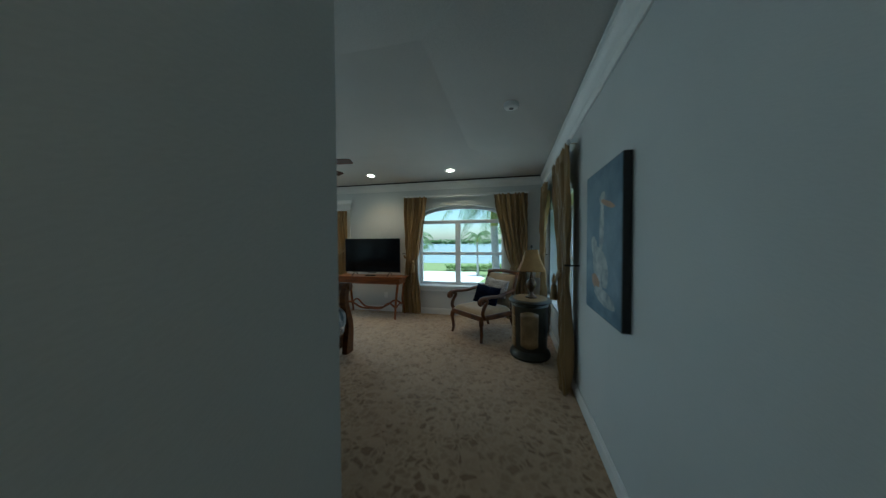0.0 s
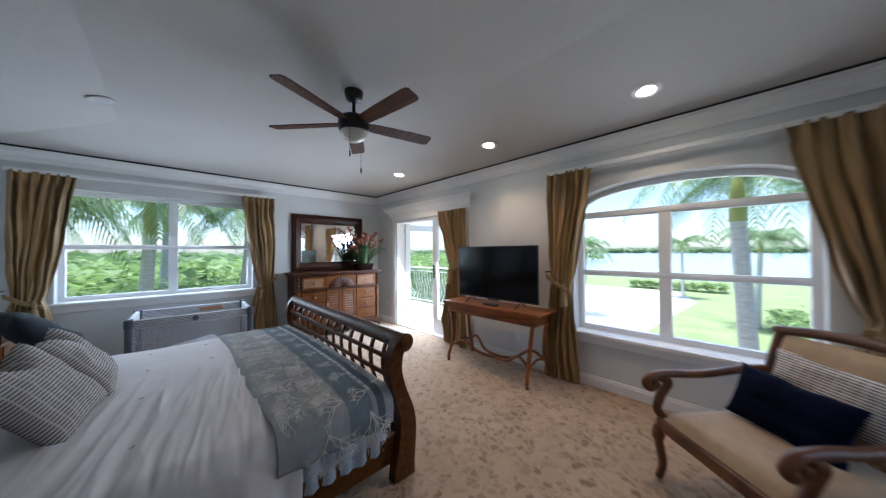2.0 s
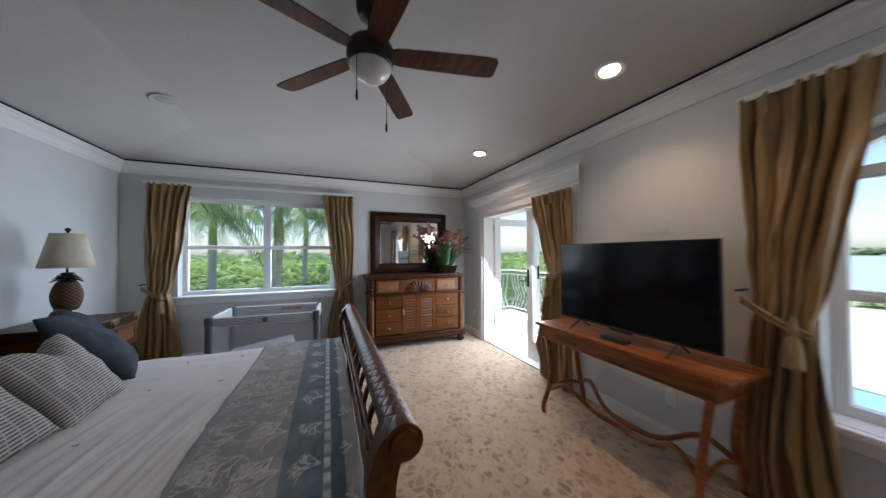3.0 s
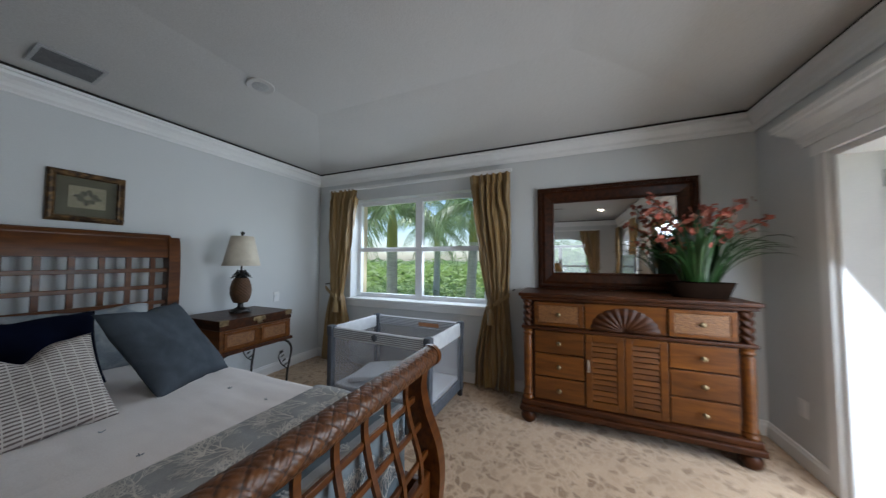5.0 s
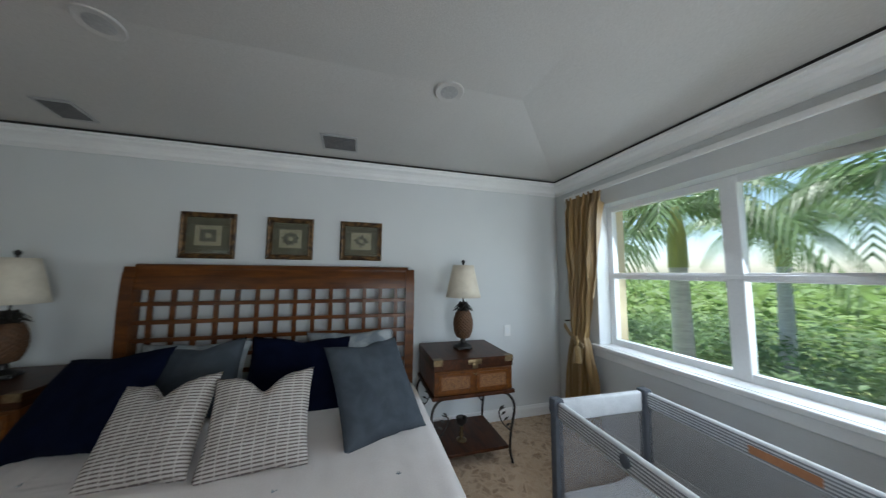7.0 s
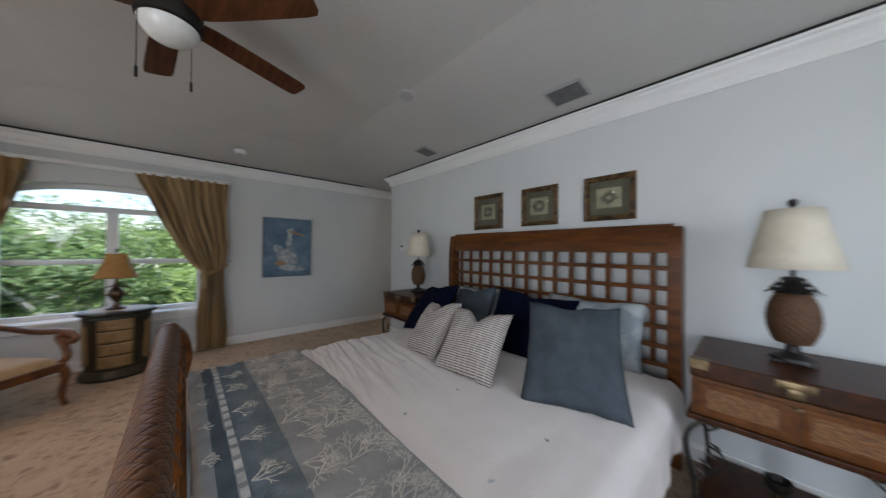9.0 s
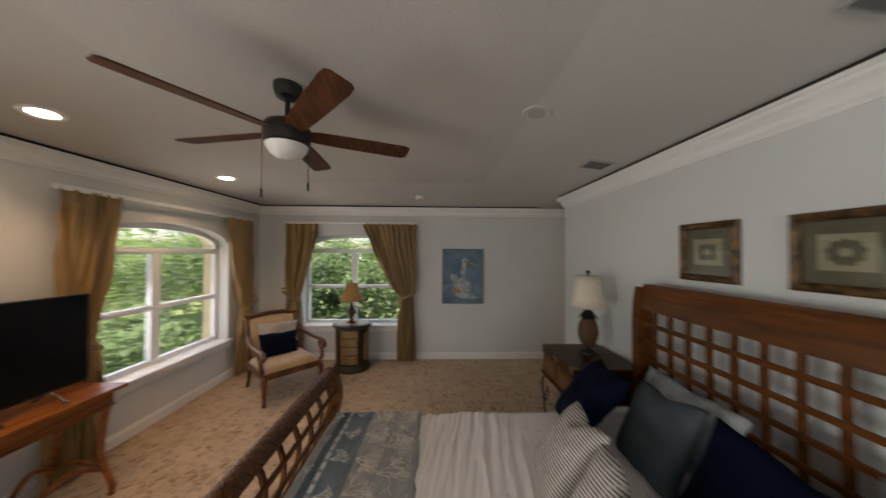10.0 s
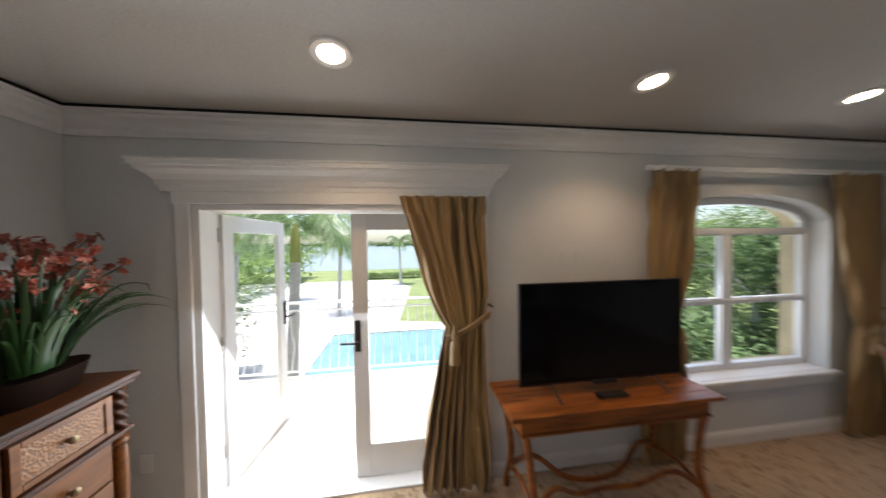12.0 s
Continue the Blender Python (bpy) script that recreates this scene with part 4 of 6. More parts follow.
rng = random.Random(4)
for k in range(8):
    s = -0.97 + 0.27 * k
    coral(s + rng.uniform(-0.03, 0.03), 2.72, 0.19, -1.5 + rng.uniform(-0.6, 0.6), rng, M_CORAL)
    coral(s + 0.135 + rng.uniform(-0.03, 0.03), 2.86, 0.17, -1.5 + rng.uniform(-0.6, 0.6), rng, M_CORAL)
    coral(s + 0.1 + rng.uniform(-0.03, 0.03), 2.65, 0.17, -1.5 + rng.uniform(-0.9, 0.9), rng, M_CORAL)
    coral(s + 0.03 + rng.uniform(-0.02, 0.02), 2.83, 0.13, -1.5 + rng.uniform(-0.9, 0.9), rng, M_CORAL)
    coral(s + rng.uniform(-0.03, 0.05), 3.0, 0.15, -1.5 + rng.uniform(-0.5, 0.5), rng, M_CORALB)
    coral(s + 0.135, 3.01, 0.12, -1.5 + rng.uniform(-0.5, 0.5), rng, M_CORAL)
    coral(s + 0.07, 3.14, 0.08, -1.5 + rng.uniform(-0.4, 0.4), rng, M_CORAL)
    coral(s + rng.uniform(0.0, 0.1), 0.22, 0.2, -1.5 + rng.uniform(-0.5, 0.5), rng, M_CORAL, True)
    coral(s + 0.135, 0.38, 0.2, -1.5 + rng.uniform(-0.5, 0.5), rng, M_CORAL, True)
for s, y in ((1.17, 2.75), (1.15, 3.0), (-1.15, 2.8)):
    coral(s, y, 0.22, 2.6 if s < 0 else 0.4, rng, M_CORAL)


def cushion(name, m, w, h, d, material, label, chop=0.0, seed=0.0, group="bed pillows"):
    t = thing(name, m, label, "pillow", group)
    bm = B()
    n = 26

    def side(sg):
        def f(u, v):
            x, z = 2 * u - 1, 2 * v - 1
            e = (1 - abs(x) ** 3.2) * (1 - abs(z) ** 3.2)
            th = d / 2 * max(0, e) ** 0.55
            pin = 0.075
            px = x * (1 - pin * (1 - z * z))
            pz = z * (1 - pin * (1 - x * x))
            pz -= chop * math.exp(-(x / 0.28) ** 2) * max(0, (z + 0.5) / 1.5) ** 2
            wr = 0.02 * fbm(x * 1.6 + seed, z * 1.6, sg) * e + 0.006 * fbm(x * 5 + seed, z * 5, sg) * e
            return (px * w / 2, sg * th + wr * (d / 0.15), h / 2 + pz * h / 2 + 0.01 * fbm(x * 2, z * 2, seed))
        return f
    sheet(bm, side(1), n, n)
    sheet(bm, side(-1), n, n)
    bmesh.ops.remove_doubles(bm, verts=bm.verts, dist=0.004)
    part(name.split("_")[-1] + "_cover", bm, material, t, smooth=True, angle=180)
    return t


Z0 = TOP_Z - 0.005
cushion("sham_pillow", pose(-2.45, 0.93, Z0 - 0.02, 22, 0, 2), 0.74, 0.5, 0.16, M_SHAM, "pale grey printed pillow sham against the headboard", 0.05, 1.0)
cushion("sham_pillow", pose(-1.3, 0.93, Z0 - 0.02, 22, 0, -2), 0.74, 0.46, 0.16, M_SHAM, "pale grey printed pillow sham against the headboard", 0.05, 3.0)
cushion("navy_pillow", pose(-2.1, 1.3, Z0, 30, -4, 6), 0.68, 0.54, 0.16, M_NAVY, "dark navy velvet square pillow", 0.1, 5.0)
cushion("navy_pillow", pose(-1.02, 1.48, Z0, 40, 8, -16), 0.68, 0.57, 0.18, M_NAVY, "dark navy velvet square pillow", 0.06, 7.0)
cushion("slate_pillow", pose(-1.48, 1.24, Z0, 26, 8, -8), 0.56, 0.5, 0.16, M_GREY, "slate grey linen square pillow", 0.1, 9.0)
cushion("slate_pillow", pose(-2.7, 1.72, Z0 - 0.015, 40, 0, 24), 0.53, 0.64, 0.19, M_GREY, "slate grey linen square pillow leaning forward", 0.06, 11.0)
cushion("striped_pillow", pose(-2.05, 1.88, Z0, 36, 2, 4), 0.48, 0.48, 0.16, M_STRIPE, "cream and charcoal striped square pillow", 0.34, 13.0)
cushion("striped_pillow", pose(-1.56, 1.84, Z0, 38, 8, -10), 0.48, 0.48, 0.16, M_STRIPE, "cream and charcoal striped square pillow", 0.34, 15.0)

# ---- furniture ----
def turned(bm, cx, cy, prof, seg=18):
    lathe(bm, prof, seg, cx, cy)


def dresser():
    """Front looks to +x; built along y."""
    x0, x1, y0, y1, h = -4.765, -4.22, 3.6, 5.17, 1.1
    t = thing("dresser", Matrix(), "honey-stained wooden dresser with louvred doors and carved shell", "dresser")
    bm = B()
    box(bm, x0, x1 - 0.03, y0 + 0.03, y1 - 0.03, 0.16, h - 0.03, 0.004)
    part("body", bm, M_HONEYD, t)
    bm = B()
    box(bm, x0, x1 + 0.03, y0 - 0.03, y1 + 0.03, h, h + 0.032, 0.01)
    box(bm, x0, x1 + 0.012, y0 - 0.012, y1 + 0.012, h - 0.028, h, 0.008)
    part("top", bm, M_HONEYD, t)
    bm = B()
    box(bm, x0, x1 + 0.025, y0 - 0.025, y1 + 0.025, 0.1, 0.15, 0.012)
    box(bm, x0, x1 + 0.01, y0 - 0.01, y1 + 0.01, 0.15, 0.2, 0.012)
    part("plinth", bm, M_HONEYD, t)
    fx = x1 - 0.03
    mid = 0.83
    bm = B()
    box(bm, x0 + 0.1, x1 + 0.006, y0 - 0.006, y1 + 0.006, mid - 0.016, mid + 0.012, 0.008)
    part("waist_moulding", bm, M_HONEYD, t)
    for yy in (y0 + 0.045, y1 - 0.045):
        bm = B()
        turned(bm, x1 - 0.045, yy, [(0.045, 0.0), (0.062, 0.02), (0.066, 0.05), (0.055, 0.085), (0.04, 0.1)])
        part("bun_foot", bm, M_HONEYD, t, smooth=True)
        bm = B()
        turned(bm, x1 - 0.035, yy, [(0.042, 0.2), (0.046, 0.215), (0.036, 0.235), (0.044, 0.25), (0.034, 0.275), (0.038, 0.5), (0.037, 0.74), (0.03, 0.755), (0.044, 0.775), (0.036, 0.79), (0.044, 0.812)])
        part("column", bm, M_HONEY, t, smooth=True)
        bm = B()

        def rope(u, v, yy=yy):
            a = 2 * math.pi * u
            r = 0.036 + 0.007 * math.sin(3 * a + v * 26)
            return (x1 - 0.035 + r * math.cos(a), yy + r * math.sin(a), 0.845 + (h - 0.03 - 0.845) * v)
        sheet(bm, rope, 36, 40, closed=True)
        part("rope_column", bm, M_HONEYD, t, smooth=True)
    ca, cb, cc, cd = y0 + 0.1, y0 + 0.5, y1 - 0.5, y1 - 0.1

    def drawer(ya, yb, za, zb, panel):
        bm = B()
        box(bm, fx - 0.3, fx + 0.018, ya + 0.004, yb - 0.004, za + 0.004, zb - 0.004, 0.005)
        if panel:
            for a in ((ya + 0.004, ya + 0.04, za + 0.004, zb - 0.004), (yb - 0.04, yb - 0.004, za + 0.004, zb - 0.004), (ya + 0.04, yb - 0.04, za + 0.004, za + 0.03), (ya + 0.04, yb - 0.04, zb - 0.03, zb - 0.004)):
                box(bm, fx + 0.0185, fx + 0.028, *a, 0.003)
        d = part("drawer", bm, M_HONEY, t)
        if panel:
            bm = B()
            box(bm, fx + 0.0185, fx + 0.022, ya + 0.042, yb - 0.042, za + 0.032, zb - 0.032)
            part("inlay", bm, M_WOVEN, d, "woven cane inlay")
        bm = B()
        lathe(bm, [(0.012, 0), (0.008, 0.012), (0.009, 0.018), (0.018, 0.024), (0.019, 0.032), (0.012, 0.038), (0.002, 0.04)], 14)
        bmesh.ops.rotate(bm, verts=bm.verts, matrix=Matrix.Rotation(radians(90), 3, "Y"))
        bmesh.ops.translate(bm, verts=bm.verts, vec=(fx + 0.018, (ya + yb) / 2, (za + zb) / 2))
        part("knob", bm, M_BRASS, d, "aged brass knob", smooth=True)
    for ya, yb in ((ca, cb), (cc, cd)):
        drawer(ya, yb, 0.85, 1.06, True)
        for k in range(3):
            drawer(ya, yb, 0.215 + 0.2 * k, 0.41 + 0.2 * k, False)
    # carved shell under an arch
    bm = B()
    box(bm, fx - 0.02, fx + 0.014, cb + 0.005, cc - 0.005, 0.85, 1.062, 0.004)
    part("shell_panel", bm, M_HONEY, t)
    bm = B()
    yc, zc, R = (cb + cc) / 2, 0.848, 0.185
    n = 90
    sheet(bm, lambda u, v: (fx + 0.012 + 0.026 * math.sin(math.pi * min(1, v * 0.98)) ** 0.7 * (0.65 + 0.35 * abs(math.sin(u * math.pi * 11))), yc + 1.25 * R * v * (1 + 0.04 * abs(math.sin(u * math.pi * 11))) * math.cos(math.pi * u), zc + R * v * (1 + 0.04 * abs(math.sin(u * math.pi * 11))) * math.sin(math.pi * u)), n, 12)
    part("carved_shell", bm, M_HONEYD, t, "carved scallop shell", smooth=True, angle=180)
    ym = yc
    for ya, yb, hs in ((cb + 0.006, ym - 0.003, 1), (ym + 0.003, cc - 0.006, 0)):
        bm = B()
        for a in ((ya, ya + 0.05, 0.215, 0.81), (yb - 0.05, yb, 0.215, 0.81), (ya + 0.05, yb - 0.05, 0.215, 0.27), (ya + 0.05, yb - 0.05, 0.755, 0.81)):
            box(bm, fx, fx + 0.024, *a, 0.004)
        d = part("door", bm, M_HONEY, t)
        ns = 11
        for k in range(ns):
            z = 0.275 + 0.48 * (k + 0.5) / ns
            bm = B()
            prism(bm, [(fx + 0.002, z + 0.016), (fx + 0.009, z + 0.019), (fx + 0.023, z - 0.013), (fx + 0.016, z - 0.018)], "y", ya + 0.049, yb - 0.049)
            part("louvre", bm, M_HONEY, d)
        if hs:
            bm = B()
            box(bm, fx + 0.0245, fx + 0.03, ya + 0.012, ya + 0.032, 0.5, 0.6, 0.002)
            tube(bm, [(fx + 0.03, ya + 0.022, 0.585), (fx + 0.045, ya + 0.022, 0.57), (fx + 0.045, ya + 0.022, 0.53), (fx + 0.03, ya + 0.022, 0.515)], 0.005, 6)
            part("latch", bm, M_SILVER, d, "nickel drop latch", smooth=True)
    return h + 0.032


DRESSER_TOP = dresser()


def wall_mirror():
    y0, y1, z0, z1, f = 3.7, 5.07, DRESSER_TOP + 0.003, 2.185, 0.165
    t = thing("dresser_mirror", Matrix(), "landscape mirror in a dark carved wooden frame", "mirror")
    prof = [(0, 0.0), (0.0, 0.035), (0.02, 0.045), (0.05, 0.04), (0.07, 0.048), (0.11, 0.038), (0.14, 0.03), (0.155, 0.034), (f, 0.015), (f, 0.0)]
    bm = B()
    rows = []
    for d, o in prof:
        rows.append([bm.verts.new((W + 0.004 + o, y, z)) for y, z in ((y0 + d, z0 + d), (y1 - d, z0 + d), (y1 - d, z1 - d), (y0 + d, z1 - d))])
    for a, b in zip(rows, rows[1:]):
        for k in range(4):
            bm.faces.new((a[k], a[(k + 1) % 4], b[(k + 1) % 4], b[k]))
    part("frame", bm, M_MAHOG, t)
    bm = B()
    rngm = random.Random(2)

    def bead(y, z, r):
        g = bmesh.ops.create_icosphere(bm, subdivisions=1, radius=r)
        bmesh.ops.translate(bm, verts=g["verts"], vec=(W + 0.05, y, z))
    per = []
    m = 0.035
    for k in range(54):
        per += [(y0 + m + (y1 - y0 - 2 * m) * k / 53, z0 + m), (y0 + m + (y1 - y0 - 2 * m) * k / 53, z1 - m)]
    for k in range(1, 39):
        per += [(y0 + m, z0 + m + (z1 - z0 - 2 * m) * k / 39), (y1 - m, z0 + m + (z1 - z0 - 2 * m) * k / 39)]
    for y, z in per:
        bead(y, z, rngm.uniform(0.011, 0.016))
    part("carved_border", bm, M_MAHOG, t, smooth=True)
    bm = B()
    box(bm, W + 0.006, W + 0.018, y0 + f - 0.005, y1 - f + 0.005, z0 + f - 0.005, z1 - f + 0.005)
    part("glass", bm, M_MIRROR, t, "silvered mirror glass")


wall_mirror()


def console():
    x0, x1, y0, y1, h = -2.11, -0.67, 4.91, 5.36, 0.8
    t = thing("console_table", Matrix(), "reddish wooden console table with splayed legs and curved stretchers", "console table")
    nb = 5
    for k in range(nb):
        bm = B()
        ya = y0 + (y1 - y0) * k / nb
        box(bm, x0, x1, ya + 0.001, ya + (y1 - y0) / nb - 0.001, h - 0.028, h, 0.004)
        part("top_plank", bm, M_CONSOLE, t)
    bm = B()
    box(bm, x0 + 0.07, x1 - 0.07, y0 + 0.04, y0 + 0.06, h - 0.13, h - 0.028, 0.003)
    box(bm, x0 + 0.07, x1 - 0.07, y1 - 0.06, y1 - 0.04, h - 0.13, h - 0.028, 0.003)
    box(bm, x0 + 0.07, x0 + 0.09, y0 + 0.06, y1 - 0.06, h - 0.13, h - 0.028, 0.003)
    box(bm, x1 - 0.09, x1 - 0.07, y0 + 0.06, y1 - 0.06, h - 0.13, h - 0.028, 0.003)
    box(bm, x0 + 0.06, x1 - 0.06, y0 + 0.03, y1 - 0.03, h - 0.145, h - 0.13, 0.004)
    part("apron", bm, M_CONSOLE, t)
    feet = {}
    for sx, xa in ((1, x0 + 0.1), (-1, x1 - 0.1)):
        for sy, ya in ((1, y0 + 0.05), (-1, y1 - 0.05)):
            bm = B()
            foot = (xa + sx * 0.03, ya - sy * 0.07, 0.0)
            mid = (xa + sx * 0.045, ya + sy * 0.0, 0.3)
            feet[(sx, sy)] = foot
            tube(bm, smooth_line([(xa, ya, h - 0.14), (xa + sx * 0.02, ya + sy * 0.01, 0.55), mid, (foot[0], foot[1], 0.08), foot], 5), [0.024] * 12 + [0.021] * 9, 10)
            part("leg", bm, M_CONSOLE, t, smooth=True)
    for sy in (1, -1):
        bm = B()
        ya = (y0 if sy > 0 else y1) - sy * 0.015 + sy * 0.05
        tube(bm, smooth_line([(x0 + 0.14, ya, 0.2), (x0 + 0.3, ya + sy * 0.05, 0.28), (x0 + 0.5, ya + sy * 0.12, 0.16), ((x0 + x1) / 2, ya + sy * 0.15, 0.14), (x1 - 0.5, ya + sy * 0.12, 0.16), (x1 - 0.3, ya + sy * 0.05, 0.28), (x1 - 0.14, ya, 0.2)], 6), 0.018, 10)
        part("stretcher", bm, M_CONSOLE, t, smooth=True)
    for xa in (x0 + 0.14, x1 - 0.14):
        bm = B()
        tube(bm, smooth_line([(xa, y0 + 0.04, 0.2), (xa, (y0 + y1) / 2, 0.25), (xa, y1 - 0.04, 0.2)], 6), 0.015, 8)
        part("cross_stretcher", bm, M_CONSOLE, t, smooth=True)
    return h


CONSOLE_TOP = console()


def television():
    x0, x1, z0, z1, y = -1.98, -0.78, CONSOLE_TOP + 0.07, 1.545, 5.12
    t = thing("television", Matrix(), "black flat screen television, switched off, on the console", "television")
    bm = B()
    box(bm, x0, x1, y - 0.012, y + 0.012, z0, z1, 0.004)
    box(bm, x0 + 0.15, x1 - 0.15, y + 0.012, y + 0.05, z0 + 0.05, z0 + 0.45, 0.01)
    part("housing", bm, M_BEZEL, t)
    bm = B()
    box(bm, x0 + 0.008, x1 - 0.008, y - 0.0145, y - 0.0125, z0 + 0.018, z1 - 0.008)
    part("screen", bm, M_SCREEN, t, "glossy black screen")
    for xa in (x0 + 0.22, x1 - 0.22):
        bm = B()
        tube(bm, [(xa, y - 0.13, CONSOLE_TOP + 0.008), (xa, y, z0 + 0.01), (xa, y + 0.1, CONSOLE_TOP + 0.008)], 0.008, 8)
        part("foot", bm, M_BEZEL, t, smooth=True)
    bm = B()
    box(bm, (x0 + x1) / 2 - 0.09, (x0 + x1) / 2 + 0.09, y - 0.03, y - 0.013, z0 - 0.012, z0 + 0.012, 0.004)
    part("sensor_bar", bm, M_BEZEL, t)


television()
rc = thing("set_top_box", pose(-1.38, 5.04, CONSOLE_TOP), "small black media box in front of the television", "media box")
bm = B()
box(bm, -0.1, 0.1, -0.035, 0.03, 0, 0.024, 0.006)
part("case", bm, M_BEZEL, rc)


def armchair():
    m = pose(0.89, 4.47, 0, 0, 0, -42)
    t = thing("armchair", m, "dark carved wooden armchair with tan upholstery and scrolled arms", "armchair")
    w, d = 0.34, 0.33
    for sx in (-1, 1):
        bm = B()
        tube(bm, smooth_line([(sx * w, -d, 0.34), (sx * (w + 0.012), -d - 0.012, 0.26), (sx * w, -d + 0.005, 0.1), (sx * (w + 0.01), -d - 0.012, 0.0)], 6), [0.036] * 7 + [0.026] * 6 + [0.022] * 6, 12)
        part("leg", bm, M_CHAIR, t, smooth=True)
        bm = B()
        tube(bm, smooth_line([(sx * (w - 0.03), d - 0.02, 0.36), (sx * (w - 0.03), d + 0.03, 0.18), (sx * (w - 0.03), d + 0.1, 0.0)], 6), [0.03] * 7 + [0.022] * 6, 12)
        part("leg", bm, M_CHAIR, t, smooth=True)
    bm = B()
    box(bm, -w - 0.02, w + 0.02, -d - 0.02, -d + 0.03, 0.31, 0.385, 0.01)
    box(bm, -w - 0.02, -w + 0.03, -d + 0.03, d, 0.31, 0.385, 0.01)
    box(bm, w - 0.03, w + 0.02, -d + 0.03, d, 0.31, 0.385, 0.01)
    box(bm, -w, w, d - 0.04, d, 0.31, 0.385, 0.01)
    part("seat_frame", bm, M_CHAIR, t)
    bm = B()
    sheet(bm, lambda u, v: ((2 * u - 1) * (w - 0.005), -d + 0.0 + (2 * d - 0.02) * v, 0.375 + 0.085 * (max(0.0, 1 - abs(2 * u - 1) ** 6) * max(0.0, 1 - abs(2 * v - 1) ** 6)) ** 0.35), 24, 24)
    part("seat", bm, M_TAN, t, "tan woven seat cushion", smooth=True, angle=180)
    # leaning back
    lean = [(d - 0.02, 0.36), (d + 0.02, 0.55), (d + 0.07, 0.75), (d + 0.14, 0.95)]
    for sx in (-1, 1):
        bm = B()
        tube(bm, smooth_line([(sx * (w - 0.02), y, z) for y, z in lean], 5), 0.027, 10)
        part("back_post", bm, M_CHAIR, t, smooth=True)
    bm = B()
    tube(bm, smooth_line([(-w - 0.01, d + 0.14, 0.945), (-w * 0.5, d + 0.155, 0.968), (0, d + 0.165, 0.975), (w * 0.5, d + 0.155, 0.968), (w + 0.01, d + 0.14, 0.945)], 6), 0.03, 10)
    part("back_rail", bm, M_CHAIR, t, smooth=True)
    bm = B()

    def back(sg):
        def f(u, v):
            z = 0.43 + 0.5 * v
            y = curve_at(lean, z)
            th = 0.05 * (max(0.0, 1 - abs(2 * u - 1) ** 5) * max(0.0, 1 - abs(2 * v - 1) ** 5)) ** 0.4
            return ((2 * u - 1) * (w - 0.04), y - sg * th, z)
        return f
    sheet(bm, back(1), 20, 20)
    sheet(bm, back(-0.5), 20, 20)
    part("backrest", bm, M_TAN, t, "tan upholstered backrest", smooth=True, angle=180)
    for sx in (-1, 1):
        bm = B()
        x = sx * (w + 0.015)
        tube(bm, smooth_line([(x - sx * 0.03, d + 0.04, 0.7), (x, d - 0.1, 0.685), (x + sx * 0.02, 0.0, 0.65), (x + sx * 0.02, -d + 0.1, 0.655), (x + sx * 0.02, -d - 0.02, 0.645), (x + sx * 0.02, -d - 0.07, 0.6), (x + sx * 0.02, -d - 0.035, 0.565), (x + sx * 0.02, -d + 0.0, 0.59), (x + sx * 0.02, -d - 0.02, 0.612)], 6), [0.026] * 24 + [0.028] * 12 + [0.022] * 13, 12)
        part("arm", bm, M_CHAIR, t, smooth=True)
        bm = B()
        tube(bm, smooth_line([(x, -d + 0.05, 0.36), (x + sx * 0.015, -d - 0.0, 0.43), (x + sx * 0.02, -d + 0.03, 0.52), (x + sx * 0.02, -d + 0.08, 0.6), (x + sx * 0.02, -d + 0.02, 0.635)], 6), 0.027, 12)
        part("arm_support", bm, M_CHAIR, t, smooth=True)
    return m


CHAIR = armchair()
cushion("navy_cushion", CHAIR @ pose(-0.03, 0.06, 0.45, -20, 4, 4), 0.52, 0.32, 0.14, M_NAVY, "dark navy cushion on the armchair", 0.06, 21.0, "armchair cushions")
cushion("striped_cushion", CHAIR @ pose(0.02, 0.23, 0.57, -18, 3, 0), 0.52, 0.3, 0.13, M_STRIPE, "pale striped lumbar cushion on the armchair", 0.03, 23.0, "armchair cushions")


